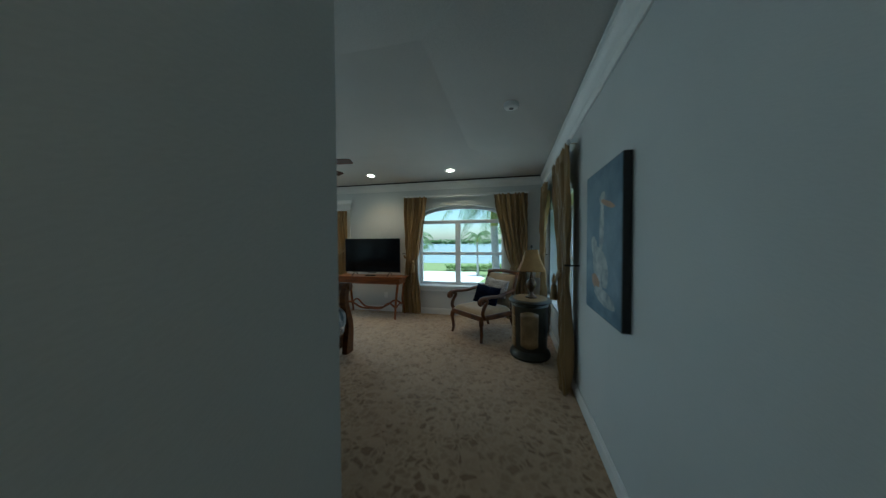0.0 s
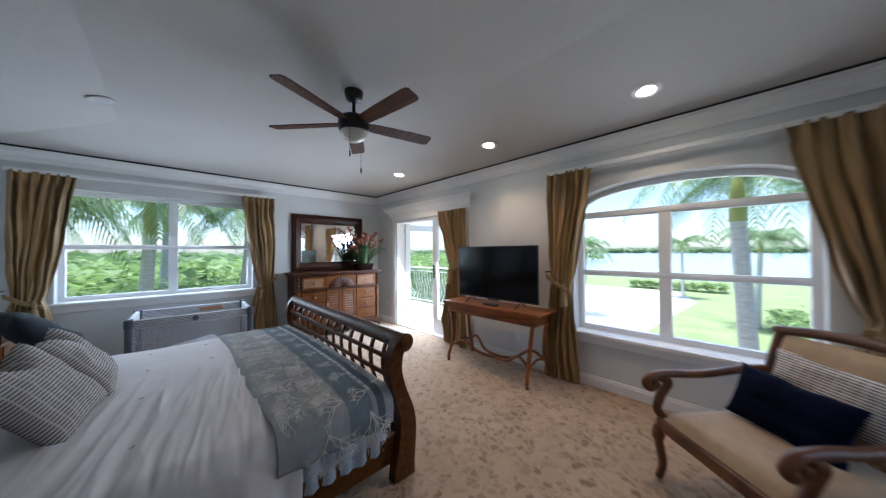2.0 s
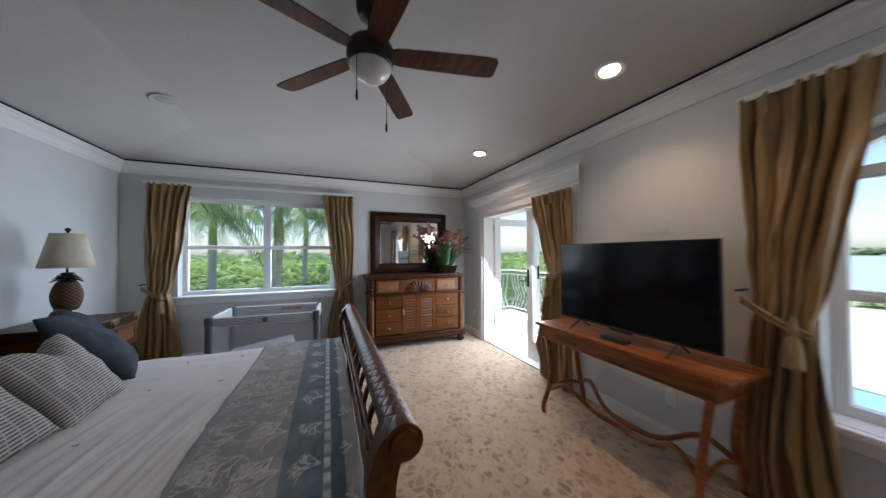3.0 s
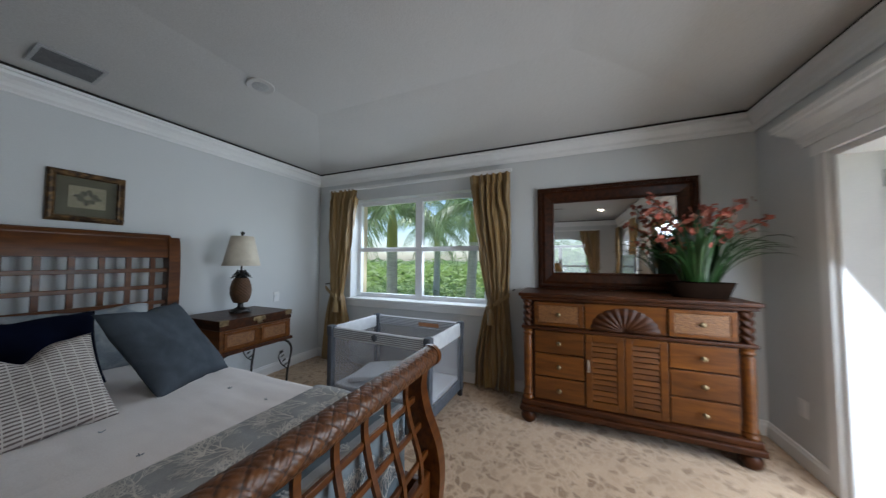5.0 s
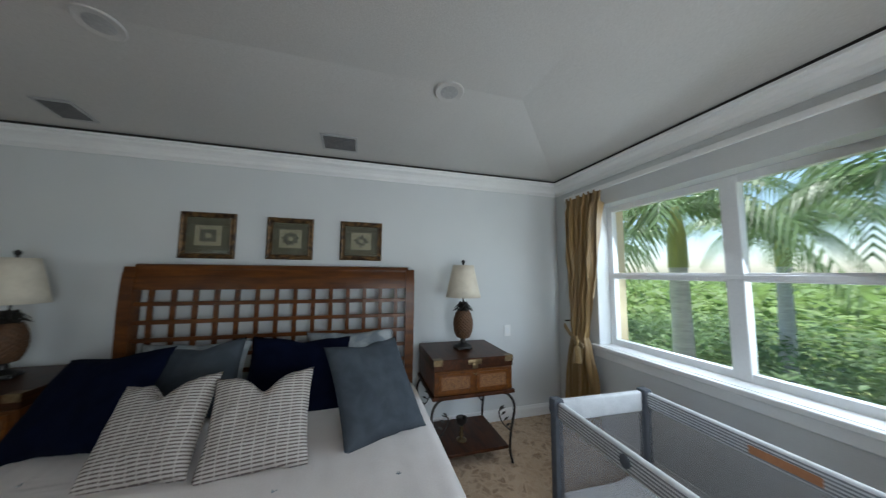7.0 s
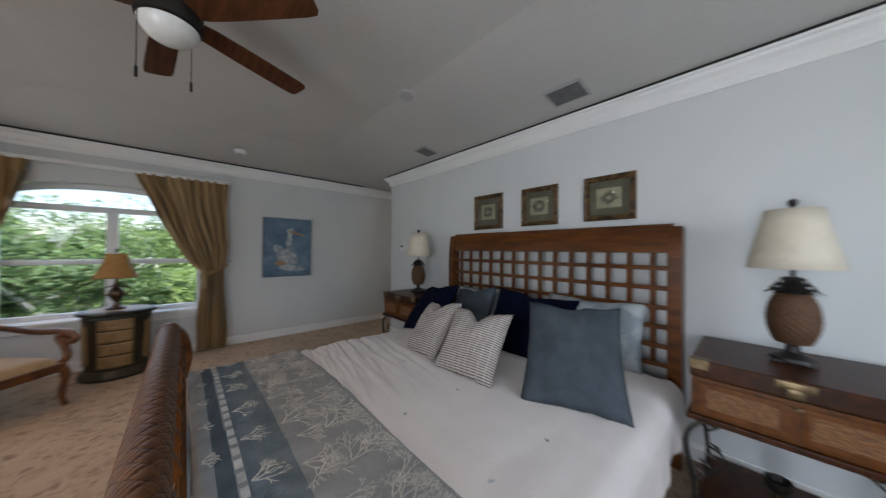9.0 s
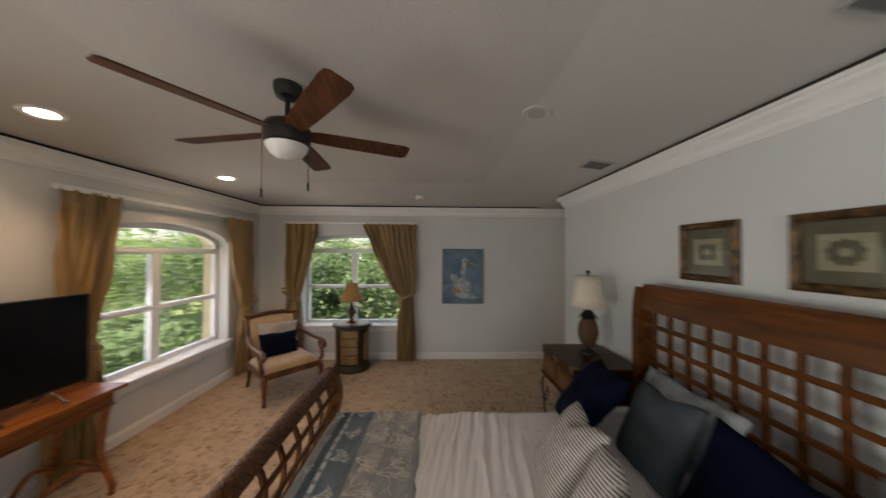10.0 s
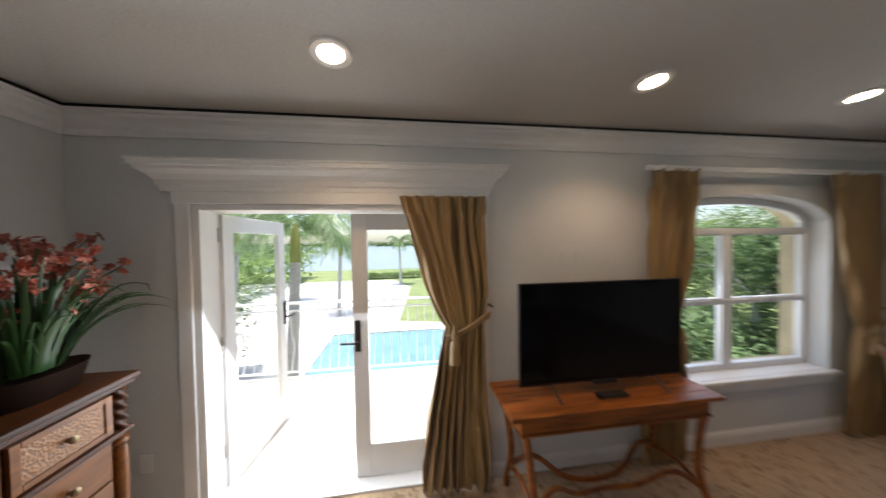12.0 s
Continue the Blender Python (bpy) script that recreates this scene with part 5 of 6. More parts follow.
def drum_table():
    t = thing("drum_table", pose(1.58, 3.74, 0), "oval antique green drum table with painted cream panels", "side table")
    prof = [(0.275, 0.0), (0.285, 0.03), (0.27, 0.06), (0.255, 0.08), (0.235, 0.1), (0.24, 0.3), (0.25, 0.62), (0.262, 0.66), (0.25, 0.69)]
    bm = B()
    lathe(bm, prof, 48, sx=0.9, sy=1.05)
    part("body", bm, M_GREENFR, t, smooth=True, angle=35)
    bm = B()
    lathe(bm, [(0.27, 0.69), (0.295, 0.7), (0.3, 0.715), (0.29, 0.73), (0.27, 0.736)], 48, sx=0.9, sy=1.05)
    part("top", bm, M_GREENFR, t, smooth=True, angle=35)
    bm = B()
    lathe(bm, [(0.24, 0.7365), (0.238, 0.739)], 48, sx=0.9, sy=1.05)
    part("top_inlay", bm, M_CREAMP, t, "painted cream oval")

    def panel(a0, a1, z0, z1, name, bow=0.0, parent=t, label=""):
        bm = B()
        n = 12

        def f(u, v):
            a = radians(a0 + (a1 - a0) * u)
            zz = z0 + (z1 - z0) * v + bow * (1 - (2 * u - 1) ** 2) * (1 if v > 0.5 else -1)
            r = 0.24 + 0.01 * max(0, (zz - 0.3) / 0.32) + 0.008
            return (0.9 * r * math.cos(a), 1.05 * r * math.sin(a), zz)
        g = sheet(bm, f, n, 6)
        o = part(name, bm, M_CREAMP, parent, label, smooth=True)
        s = o.modifiers.new("thick", "SOLIDIFY")
        s.thickness, s.offset = 0.012, -1
        return o
    for k in range(4):
        d = panel(150, 212, 0.13 + 0.135 * k, 0.255 + 0.135 * k, "drawer")
        bm = B()
        tube(bm, [(-0.238, 0.03, 0.2 + 0.135 * k), (-0.25, 0.0, 0.19 + 0.135 * k), (-0.238, -0.03, 0.2 + 0.135 * k)], 0.005, 6)
        part("pull", bm, M_BRASS, d, "aged brass drop pull", smooth=True)
    panel(236, 292, 0.18, 0.58, "side_panel", 0.03)
    panel(70, 126, 0.18, 0.58, "side_panel", 0.03)


drum_table()


def gold_lamp():
    t = thing("table_lamp", pose(1.6, 3.76, 0.739), "bronze urn table lamp with a gold bell shade", "table lamp")
    bm = B()
    lathe(bm, [(0.075, 0), (0.08, 0.012), (0.05, 0.025), (0.028, 0.045), (0.022, 0.08), (0.035, 0.1), (0.06, 0.14), (0.068, 0.18), (0.05, 0.22), (0.025, 0.25), (0.03, 0.27), (0.018, 0.29), (0.012, 0.36), (0.01, 0.4)], 24)
    part("urn_base", bm, M_URN, t, "dark bronze urn", smooth=True)
    bm = B()
    for sg in (-1, 1):
        tube(bm, smooth_line([(0, sg * 0.06, 0.15), (0, sg * 0.105, 0.19), (0, sg * 0.09, 0.24), (0, sg * 0.03, 0.26)], 5), 0.007, 6)
    part("urn_handle", bm, M_URN, t, smooth=True)
    bm = B()
    n = 24

    def bell(u, v):
        a = 2 * math.pi * u
        k = max(abs(math.cos(a)), abs(math.sin(a))) ** 0.55
        r = 0.085 + 0.095 * (1 - v) ** 1.5
        return (r * math.cos(a) / k, r * math.sin(a) / k, 0.355 + 0.27 * v)
    sheet(bm, bell, 48, 12, closed=True)
    o = part("shade", bm, M_SHADEG, t, "gold bell lampshade", smooth=True)
    s = o.modifiers.new("thick", "SOLIDIFY")
    s.thickness = 0.004
    bm = B()
    tube(bm, [(0, 0, 0.4), (0, 0, 0.645)], 0.005, 8)
    lathe(bm, [(0.006, 0.64), (0.016, 0.655), (0.014, 0.675), (0.004, 0.69)], 12)
    part("finial", bm, M_BLACKM, t, smooth=True)


gold_lamp()


def nightstand(m, name_mirror=1):
    """Chest on an iron stand; front looks to +y."""
    t = thing("nightstand", m, "honey wooden trunk nightstand with cane drawers on wrought iron legs", "nightstand", "nightstands beside the bed")
    w, d = 0.345, 0.3
    bm = B()
    box(bm, -w, w, -d, d, 0.6, 0.79, 0.005)
    part("chest_body", bm, M_HONEY, t)
    bm = B()
    box(bm, -w - 0.006, w + 0.006, -d - 0.002, d + 0.006, 0.793, 0.88, 0.006)
    part("lid", bm, M_HONEYD, t)
    bm = B()
    box(bm, -w - 0.018, w + 0.018, -d, d + 0.018, 0.57, 0.6, 0.006)
    part("base_moulding", bm, M_HONEYD, t)
    for xa, xb in ((-w + 0.035, -0.02), (0.02, w - 0.035)):
        bm = B()
        for a in ((xa, xa + 0.025, 0.62, 0.77), (xb - 0.025, xb, 0.62, 0.77), (xa + 0.025, xb - 0.025, 0.62, 0.645), (xa + 0.025, xb - 0.025, 0.745, 0.77)):
            box(bm, a[0], a[1], d + 0.0005, d + 0.01, a[2], a[3], 0.002)
        dr = part("drawer_front", bm, M_HONEY, t)
        bm = B()
        box(bm, xa + 0.024, xb - 0.024, d + 0.0005, d + 0.005, 0.644, 0.746)
        part("cane_panel", bm, M_WOVEN, dr, "woven cane panel")
    bm = B()
    box(bm, -0.06, 0.06, d + 0.0065, d + 0.01, 0.83, 0.87, 0.002)
    box(bm, -0.025, 0.025, d + 0.0102, d + 0.014, 0.8, 0.84, 0.002)
    part("hasp", bm, M_BRASS, t, "aged brass hasp", smooth=True)
    bm = B()
    tube(bm, [(-0.02, d + 0.012, 0.765), (0, d + 0.024, 0.755), (0.02, d + 0.012, 0.765)], 0.005, 6)
    part("drop_pull", bm, M_BRASS, t, "aged brass drop pull", smooth=True)
    for sx in (-1, 1):
        bm = B()
        box(bm, sx * (w - 0.03) - 0.038, sx * (w - 0.03) + 0.038, d + 0.0065, d + 0.009, 0.835, 0.883, 0.001)
        box(bm, sx * (w - 0.03) - 0.038, sx * (w - 0.03) + 0.038, d - 0.05, d + 0.006, 0.8805, 0.883, 0.001)
        part("corner_plate", bm, M_BRASS, t, "aged brass corner plate")
    for sx in (-1, 1):
        for sy in (-1, 1):
            bm = B()
            p = smooth_line([(sx * (w - 0.13), sy * (d - 0.04), 0.57), (sx * (w - 0.03), sy * (d - 0.01), 0.55), (sx * (w + 0.02), sy * d, 0.45), (sx * (w - 0.01), sy * (d - 0.01), 0.25), (sx * (w - 0.02), sy * (d - 0.01), 0.1), (sx * (w + 0.0), sy * d, 0.0)], 6)
            tube(bm, p, 0.011, 8)
            tube(bm, smooth_line([(sx * (w - 0.01), sy * (d - 0.01), 0.25), (sx * (w - 0.09), sy * (d - 0.01), 0.33), (sx * (w - 0.12), sy * (d - 0.01), 0.42), (sx * (w - 0.07), sy * (d - 0.01), 0.45)], 5), 0.006, 6)
            for k in range(4):
                c = Vector((sx * (w - 0.06 - 0.02 * k), sy * (d - 0.01), 0.29 + 0.05 * k))
                q = [bm.verts.new(c + Vector(o)) for o in ((0, 0, 0), (sx * 0.03, 0.008, 0.012), (sx * 0.05, 0, 0.03), (sx * 0.018, -0.008, 0.02))]
                bm.faces.new(q)
            part("iron_leg", bm, M_IRON, t, "wrought iron leg with leaves", smooth=True)
    bm = B()
    box(bm, -w + 0.02, w - 0.02, -d + 0.03, d - 0.03, 0.1, 0.125, 0.004)
    part("lower_shelf", bm, M_HONEYD, t)
    return t


nightstand(pose(-3.44, 0.91, 0, 0, 0, 0))
nightstand(pose(-0.33, 0.91, 0, 0, 0, 0))
NS_TOP = 0.883
cup = thing("candle_cup", pose(-3.4, 1.0, 0.125), "small dark cup on a brass stem", "candle holder")
bm = B()
lathe(bm, [(0.045, 0), (0.045, 0.008), (0.014, 0.02), (0.02, 0.05), (0.014, 0.08), (0.02, 0.12)], 16)
part("stem", bm, M_BRASS, cup, smooth=True)
bm = B()
lathe(bm, [(0.015, 0.12), (0.045, 0.15), (0.05, 0.19), (0.044, 0.192), (0.03, 0.16)], 16)
part("bowl", bm, M_BLACKM, cup, smooth=True)


def pineapple_lamp(m):
    t = thing("table_lamp", m, "bronze pineapple table lamp with a cream linen shade", "table lamp", "pineapple lamps")
    bm = B()
    lathe(bm, [(0.085, 0.014), (0.08, 0.03), (0.05, 0.042), (0.028, 0.055), (0.024, 0.085), (0.04, 0.105)], 24)
    for k in range(4):
        a = radians(45 + 90 * k)
        box(bm, 0.068 * math.cos(a) - 0.022, 0.068 * math.cos(a) + 0.022, 0.068 * math.sin(a) - 0.022, 0.068 * math.sin(a) + 0.022, 0, 0.018, 0.005)
    part("foot", bm, M_BLACKM, t, "black bronze foot", smooth=True)
    bm = B()

    def body(u, v):
        a = 2 * math.pi * u
        z = 0.1 + 0.25 * v
        r = 0.035 + 0.05 * math.sin(math.pi * min(1, 0.08 + 0.86 * v)) ** 0.75
        k = abs(math.sin(8 * a + v * 26)) * abs(math.sin(8 * a - v * 26))
        return ((r + 0.011 * k ** 0.6) * math.cos(a), (r + 0.011 * k ** 0.6) * math.sin(a), z)
    sheet(bm, body, 96, 60, closed=True)
    part("pineapple_body", bm, M_PINE, t, smooth=True, angle=70)
    bm = B()
    for ring, (n, r, dz) in enumerate(((8, 0.1, 0.02), (8, 0.085, 0.05), (6, 0.06, 0.075))):
        for k in range(n):
            a = 2 * math.pi * (k + 0.5 * ring) / n
            ca, sa = math.cos(a), math.sin(a)
            base = Vector((0.02 * ca, 0.02 * sa, 0.335 + 0.014 * ring))
            mid = Vector((r * 0.6 * ca, r * 0.6 * sa, 0.35 + dz))
            tip = Vector((r * ca, r * sa, 0.335 + dz * 0.7))
            side = Vector((-sa, ca, 0)) * 0.018
            v = [bm.verts.new(p) for p in (base + side * 0.6, base - side * 0.6, mid - side, mid + side, tip, mid + Vector((0, 0, 0.01)))]
            bm.faces.new((v[0], v[1], v[5]))
            bm.faces.new((v[1], v[2], v[5]))
            bm.faces.new((v[0], v[5], v[3]))
            bm.faces.new((v[2], v[4], v[5]))
            bm.faces.new((v[3], v[5], v[4]))
    o = part("crown_leaves", bm, M_BLACKM, t, "dark bronze leaf crown")
    s = o.modifiers.new("thick", "SOLIDIFY")
    s.thickness = 0.004
    bm = B()
    tube(bm, [(0, 0, 0.35), (0, 0, 0.79)], 0.008, 8)
    lathe(bm, [(0.008, 0.79), (0.018, 0.802), (0.018, 0.818), (0.004, 0.83)], 12)
    part("finial", bm, M_BLACKM, t, smooth=True)
    bm = B()
    sheet(bm, lambda u, v: ((0.165 - 0.065 * v) * math.cos(2 * math.pi * u), (0.165 - 0.065 * v) * math.sin(2 * math.pi * u), 0.475 + 0.3 * v), 48, 4, closed=True)
    o = part("shade", bm, M_SHADE, t, "cream linen lampshade", smooth=True)
    s = o.modifiers.new("thick", "SOLIDIFY")
    s.thickness = 0.004


pineapple_lamp(pose(-3.45, 0.9, NS_TOP))
pineapple_lamp(pose(-0.3, 0.88, NS_TOP, 0, 0, 20))


def playpen():
    m = pose(-4.11, 2.37, 0, 0, 0, -2)
    t = thing("playpen", m, "grey folding baby playpen with mesh sides", "playpen")
    w, l, h = 0.36, 0.545, 0.77
    for sx in (-1, 1):
        for sy in (-1, 1):
            bm = B()
            x, y = sx * w, sy * l
            box(bm, x - 0.03, x + 0.03, y - 0.03, y + 0.03, 0.07, h - 0.02, 0.012)
            box(bm, x - 0.036, x + 0.036, y - 0.036, y + 0.036, h - 0.1, h, 0.014)
            p = part("corner_post", bm, M_SLATE, t, smooth=True)
            bm = B()
            box(bm, x - 0.024, x + 0.024, y - 0.024, y + 0.024, 0.0, 0.07, 0.01)
            part("foot", bm, M_BEZEL, p)
    for sx in (-1, 1):
        bm = B()
        x = sx * w
        box(bm, x - 0.02, x + 0.02, -l + 0.036, l - 0.036, h - 0.115, h - 0.012, 0.016, 3)
        r = part("side_rail", bm, M_PENW, t, "striped grey padded rail", smooth=True)
        for sd in (-1, 1):
            for k in range(5):
                z = h - 0.1 + 0.017 * k
                bm = B()
                box(bm, min(x + sd * 0.0195, x + sd * 0.0215), max(x + sd * 0.0195, x + sd * 0.0215), -l + 0.04, l - 0.04, z, z + 0.008)
                part("rail_stripe", bm, M_PENG, r)
        bm = B()
        lathe(bm, [(0.03, 0), (0.03, 0.006), (0.018, 0.01)], 20)
        bmesh.ops.rotate(bm, verts=bm.verts, matrix=Matrix.Rotation(radians(90 * sx), 3, "Y"))
        bmesh.ops.translate(bm, verts=bm.verts, vec=(x + sx * 0.0225, 0, h - 0.06))
        part("rail_badge", bm, M_SLATE, r, smooth=True)
        bm = B()
        box(bm, x - 0.002, x + 0.002, -l + 0.03, l - 0.03, 0.17, h - 0.11)
        part("mesh_panel", bm, M_NET, t, "grey mesh side")
        bm = B()
        box(bm, x - 0.014, x + 0.014, -l + 0.03, l - 0.03, 0.07, 0.17, 0.008)
        part("lower_band", bm, M_SLATE, t)
    for sy in (-1, 1):
        bm = B()
        y = sy * l
        box(bm, -w + 0.036, w - 0.036, y - 0.02, y + 0.02, h - 0.15, h - 0.012, 0.016, 3)
        part("end_rail", bm, M_PENW, t, "pale quilted padded rail", smooth=True)
        bm = B()
        box(bm, -w + 0.03, w - 0.03, y - 0.002, y + 0.002, 0.17, h - 0.14)
        part("mesh_panel", bm, M_NET, t, "grey mesh side")
        bm = B()
        box(bm, -w + 0.03, w - 0.03, y - 0.014, y + 0.014, 0.07, 0.17, 0.008)
        part("lower_band", bm, M_SLATE, t)
    bm = B()
    box(bm, -w + 0.02, w - 0.02, -l + 0.02, l - 0.02, 0.16, 0.2, 0.01)
    part("mat", bm, M_PENW, t, "pale quilted mat")
    bm = B()
    box(bm, -0.02, 0.02, -l, l, 0.06, 0.09)
    part("base_bar", bm, M_BEZEL, t)
    bm = B()
    box(bm, -w - 0.021 + 0.045, -w - 0.021 + 0.047, 0.05, 0.3, h - 0.09, h - 0.05)
    part("warning_label", bm, mat("label_orange", (0.55, 0.25, 0.12), 0.7, bump=0), t, "orange and white printed label")
    pad = thing("folded_pad", m @ pose(-0.02, -0.1, 0.2, 0, 0, 12), "folded white crib pad lying in the playpen", "crib pad")
    bm = B()
    box(bm, -0.24, 0.24, -0.36, 0.36, 0.0, 0.05, 0.02, 3)
    bmesh.ops.rotate(bm, verts=bm.verts, matrix=Matrix.Rotation(radians(7), 3, "X"))
    bmesh.ops.translate(bm, verts=bm.verts, vec=(0, 0, 0.045))
    part("pad_cover", bm, M_PENW, pad, smooth=True)


playpen()


def orchids():
    px, py = -4.42, 4.93
    t = thing("flower_planter", pose(px, py, DRESSER_TOP), "brown oval planter of coral orchids with long strap leaves", "flower arrangement")
    bm = B()
    lathe(bm, [(0.125, 0), (0.13, 0.01), (0.155, 0.1), (0.162, 0.12), (0.152, 0.12), (0.135, 0.1), (0.02, 0.095)], 36, sx=0.78, sy=1.35)
    part("planter", bm, M_PLANTER, t, "brown glazed oval planter", smooth=True)
    rng = random.Random(11)
    for k in range(84):
        a = rng.uniform(0, 2 * math.pi)
        ln = rng.uniform(0.42, 0.84)
        out = rng.uniform(0.08, 0.42)
        if math.cos(a) < -0.2:
            out *= 0.45
        base = Vector((0.06 * math.cos(a), 0.12 * math.sin(a), 0.13))
        d = Vector((math.cos(a), 1.15 * math.sin(a), 0))
        bm = B()
        prev = None
        n = 8
        w0 = rng.uniform(0.008, 0.016)
        for i in range(n + 1):
            s = i / n
            p = base + d * out * s ** 1.3 + Vector((0, 0, ln * (s - (0.25 + out) * s ** 2.6)))
            p.x = max(p.x, W - px + 0.03)
            p.y = min(p.y, N - py - 0.04)
            wv = w0 * (1 - s ** 3)
            sd = Vector((-d.y, d.x, 0)).normalized() * wv
            ring = [bm.verts.new(p - sd), bm.verts.new(p - Vector((0, 0, wv * 0.5))), bm.verts.new(p + sd)]
            if prev:
                for q in (0, 1):
                    bm.faces.new((prev[q], prev[q + 1], ring[q + 1], ring[q]))
            prev = ring
        part("leaf", bm, M_LEAFB, t, smooth=True)
    for k in range(13):
        a = k * 2.4
        r = 0.08 + 0.3 * math.sqrt(k / 13)
        tipz = rng.uniform(0.42, 0.84)
        tip = Vector((max(r * math.cos(a) * 0.6, W - px + 0.09), min(r * math.sin(a) * 1.1, N - py - 0.1), tipz))
        mid = Vector((tip.x * 0.4, tip.y * 0.4, tipz * 0.75))
        line = smooth_line([(0.02 * math.cos(a), 0.05 * math.sin(a), 0.13), mid, tip], 6)
        bm = B()
        tube(bm, line, 0.005, 6)
        st = part("stem", bm, M_LEAFB, t, smooth=True)
        for j in range(13):
            c = line[-1 - (j % 6)] + Vector((rng.uniform(-0.05, 0.05), rng.uniform(-0.05, 0.05), rng.uniform(-0.03, 0.04)))
            bm = B()
            ax = Vector((rng.uniform(-0.3, 1), rng.uniform(-1, 1), rng.uniform(-0.1, 0.7))).normalized()
            u = ax.orthogonal().normalized()
            w = ax.cross(u)
            for q in range(5):
                b = 2 * math.pi * q / 5 + rng.uniform(-0.2, 0.2)
                dd = u * math.cos(b) + w * math.sin(b)
                ss = ax.cross(dd) * 0.013
                L_ = rng.uniform(0.022, 0.038)
                v = [bm.verts.new(x) for x in (c, c + dd * L_ * 0.5 + ss + ax * 0.008, c + dd * L_ + ax * 0.002, c + dd * L_ * 0.5 - ss + ax * 0.008)]
                bm.faces.new(v)
            part("blossom", bm, M_BLOOM, st)


orchids()

# ---- curtains ----
def curtain(side, outer, inner, top, tie_z, tie_in, bot_in, n_pleat, seed, hang=0.1, bot_out=None):
    """A pleated drape tied back to its outer edge; outer and inner are places along the wall."""
    t = thing("curtain", Matrix(), "gold silk pleated curtain tied back with a tassel", "curtain", "gold curtains")
    bot_out = outer if bot_out is None else bot_out
    sg = 1 if inner > outer else -1
    tie_out = outer + 0.03 * sg

    def edges(z):
        if z > tie_z:
            k = (z - tie_z) / (top - tie_z)
            e = k ** 0.75
            return tie_out + (outer - tie_out) * min(1, k * 4), tie_in + (inner - tie_in) * e
        k = min(1.0, (tie_z - z) / tie_z)
        e = math.sin(k * math.pi / 2) ** 0.8
        return tie_out + (bot_out - tie_out) * e, tie_in + (bot_in - tie_in) * e

    def f(u, v):
        z = top - (top - 0.015) * v
        a, b = edges(z)
        near = math.exp(-((z - tie_z) / 0.16) ** 2)
        w = abs(b - a)
        head = 1.0 if z > top - 0.13 else 0.0
        ph = 2 * math.pi * n_pleat * u + 4.2 * fbm(u * 3 + seed, z * 0.7)
        amp = (0.026 + 0.04 * fbm(u * 4 + seed, z * 1.1)) * (1 - 0.25 * near)
        if head:
            amp = 0.02
        y = amp * math.sin(ph) + 0.35 * amp * math.sin(2.3 * ph + seed + z) + 0.02 * near * math.sin(math.pi * u) + 0.006 * (1 - head) * fbm(u * 14 + seed, z * 5, 2.0)
        uu = a + (b - a) * u + 0.02 * (1 - head) * fbm(u * 3 + seed, z * 1.7, 4.0)
        return to_wall(side, uu, -hang - y, z)
    bm = B()
    sheet(bm, f, 190, 110)
    o = part("drape", bm, M_GOLD, t, smooth=True, angle=180)
    s = o.modifiers.new("thick", "SOLIDIFY")
    s.thickness = 0.004
    a, b = edges(tie_z)
    bm = B()
    ctrl = []
    for k in range(13):
        q = k / 12
        ctrl.append(to_wall(side, a - 0.03 * sg + (b - a + 0.04 * sg) * q, -hang - 0.062 - 0.012 * math.sin(math.pi * q), tie_z + 0.1 * (1 - q) ** 1.5 - 0.06 * q))
    tube(bm, ctrl, 0.012, 8)
    tube(bm, [Vector(p) + Vector((0, 0, -0.024)) for p in ctrl], 0.011, 8)
    part("tieback", bm, M_GOLDD, t, "twisted gold cord tieback", smooth=True)
    bm = B()
    tx = to_wall(side, b - 0.05 * sg, -hang - 0.085, 0)
    lathe(bm, [(0.004, tie_z + 0.03), (0.018, tie_z - 0.02), (0.024, tie_z - 0.05), (0.014, tie_z - 0.075), (0.03, tie_z - 0.1), (0.042, tie_z - 0.24)][::-1], 16, tx[0], tx[1])
    part("tassel", bm, M_GOLDD, t, "gold fringed tassel", smooth=True)
    bm = B()
    h0 = to_wall(side, outer - 0.03 * sg, -0.002, tie_z + 0.13)
    h1 = to_wall(side, outer - 0.03 * sg, -hang - 0.03, tie_z + 0.13)
    tube(bm, [h0, h1], 0.008, 8)
    part("tieback_hook", bm, M_IRON, t, smooth=True)
    return t


def rail(side, u0, u1, z, hang=0.1):
    t = thing("curtain_rail", Matrix(), "slim white curtain rail with brackets", "curtain rail", "curtain rails")
    bm = B()
    wbox(bm, side, u0, u1, -hang - 0.014, -hang + 0.014, z - 0.012, z + 0.03, 0.006)
    part("rail_bar", bm, M_TRIM, t)
    for k in range(3):
        u = u0 + (u1 - u0) * (0.06 + 0.44 * k)
        bm = B()
        wbox(bm, side, u - 0.012, u + 0.012, -hang - 0.016, -0.001, z + 0.028, z + 0.036, 0.002)
        wbox(bm, side, u - 0.012, u + 0.012, -hang - 0.018, -hang - 0.013, z - 0.014, z + 0.036, 0.002)
        part("bracket", bm, M_TRIM, t)


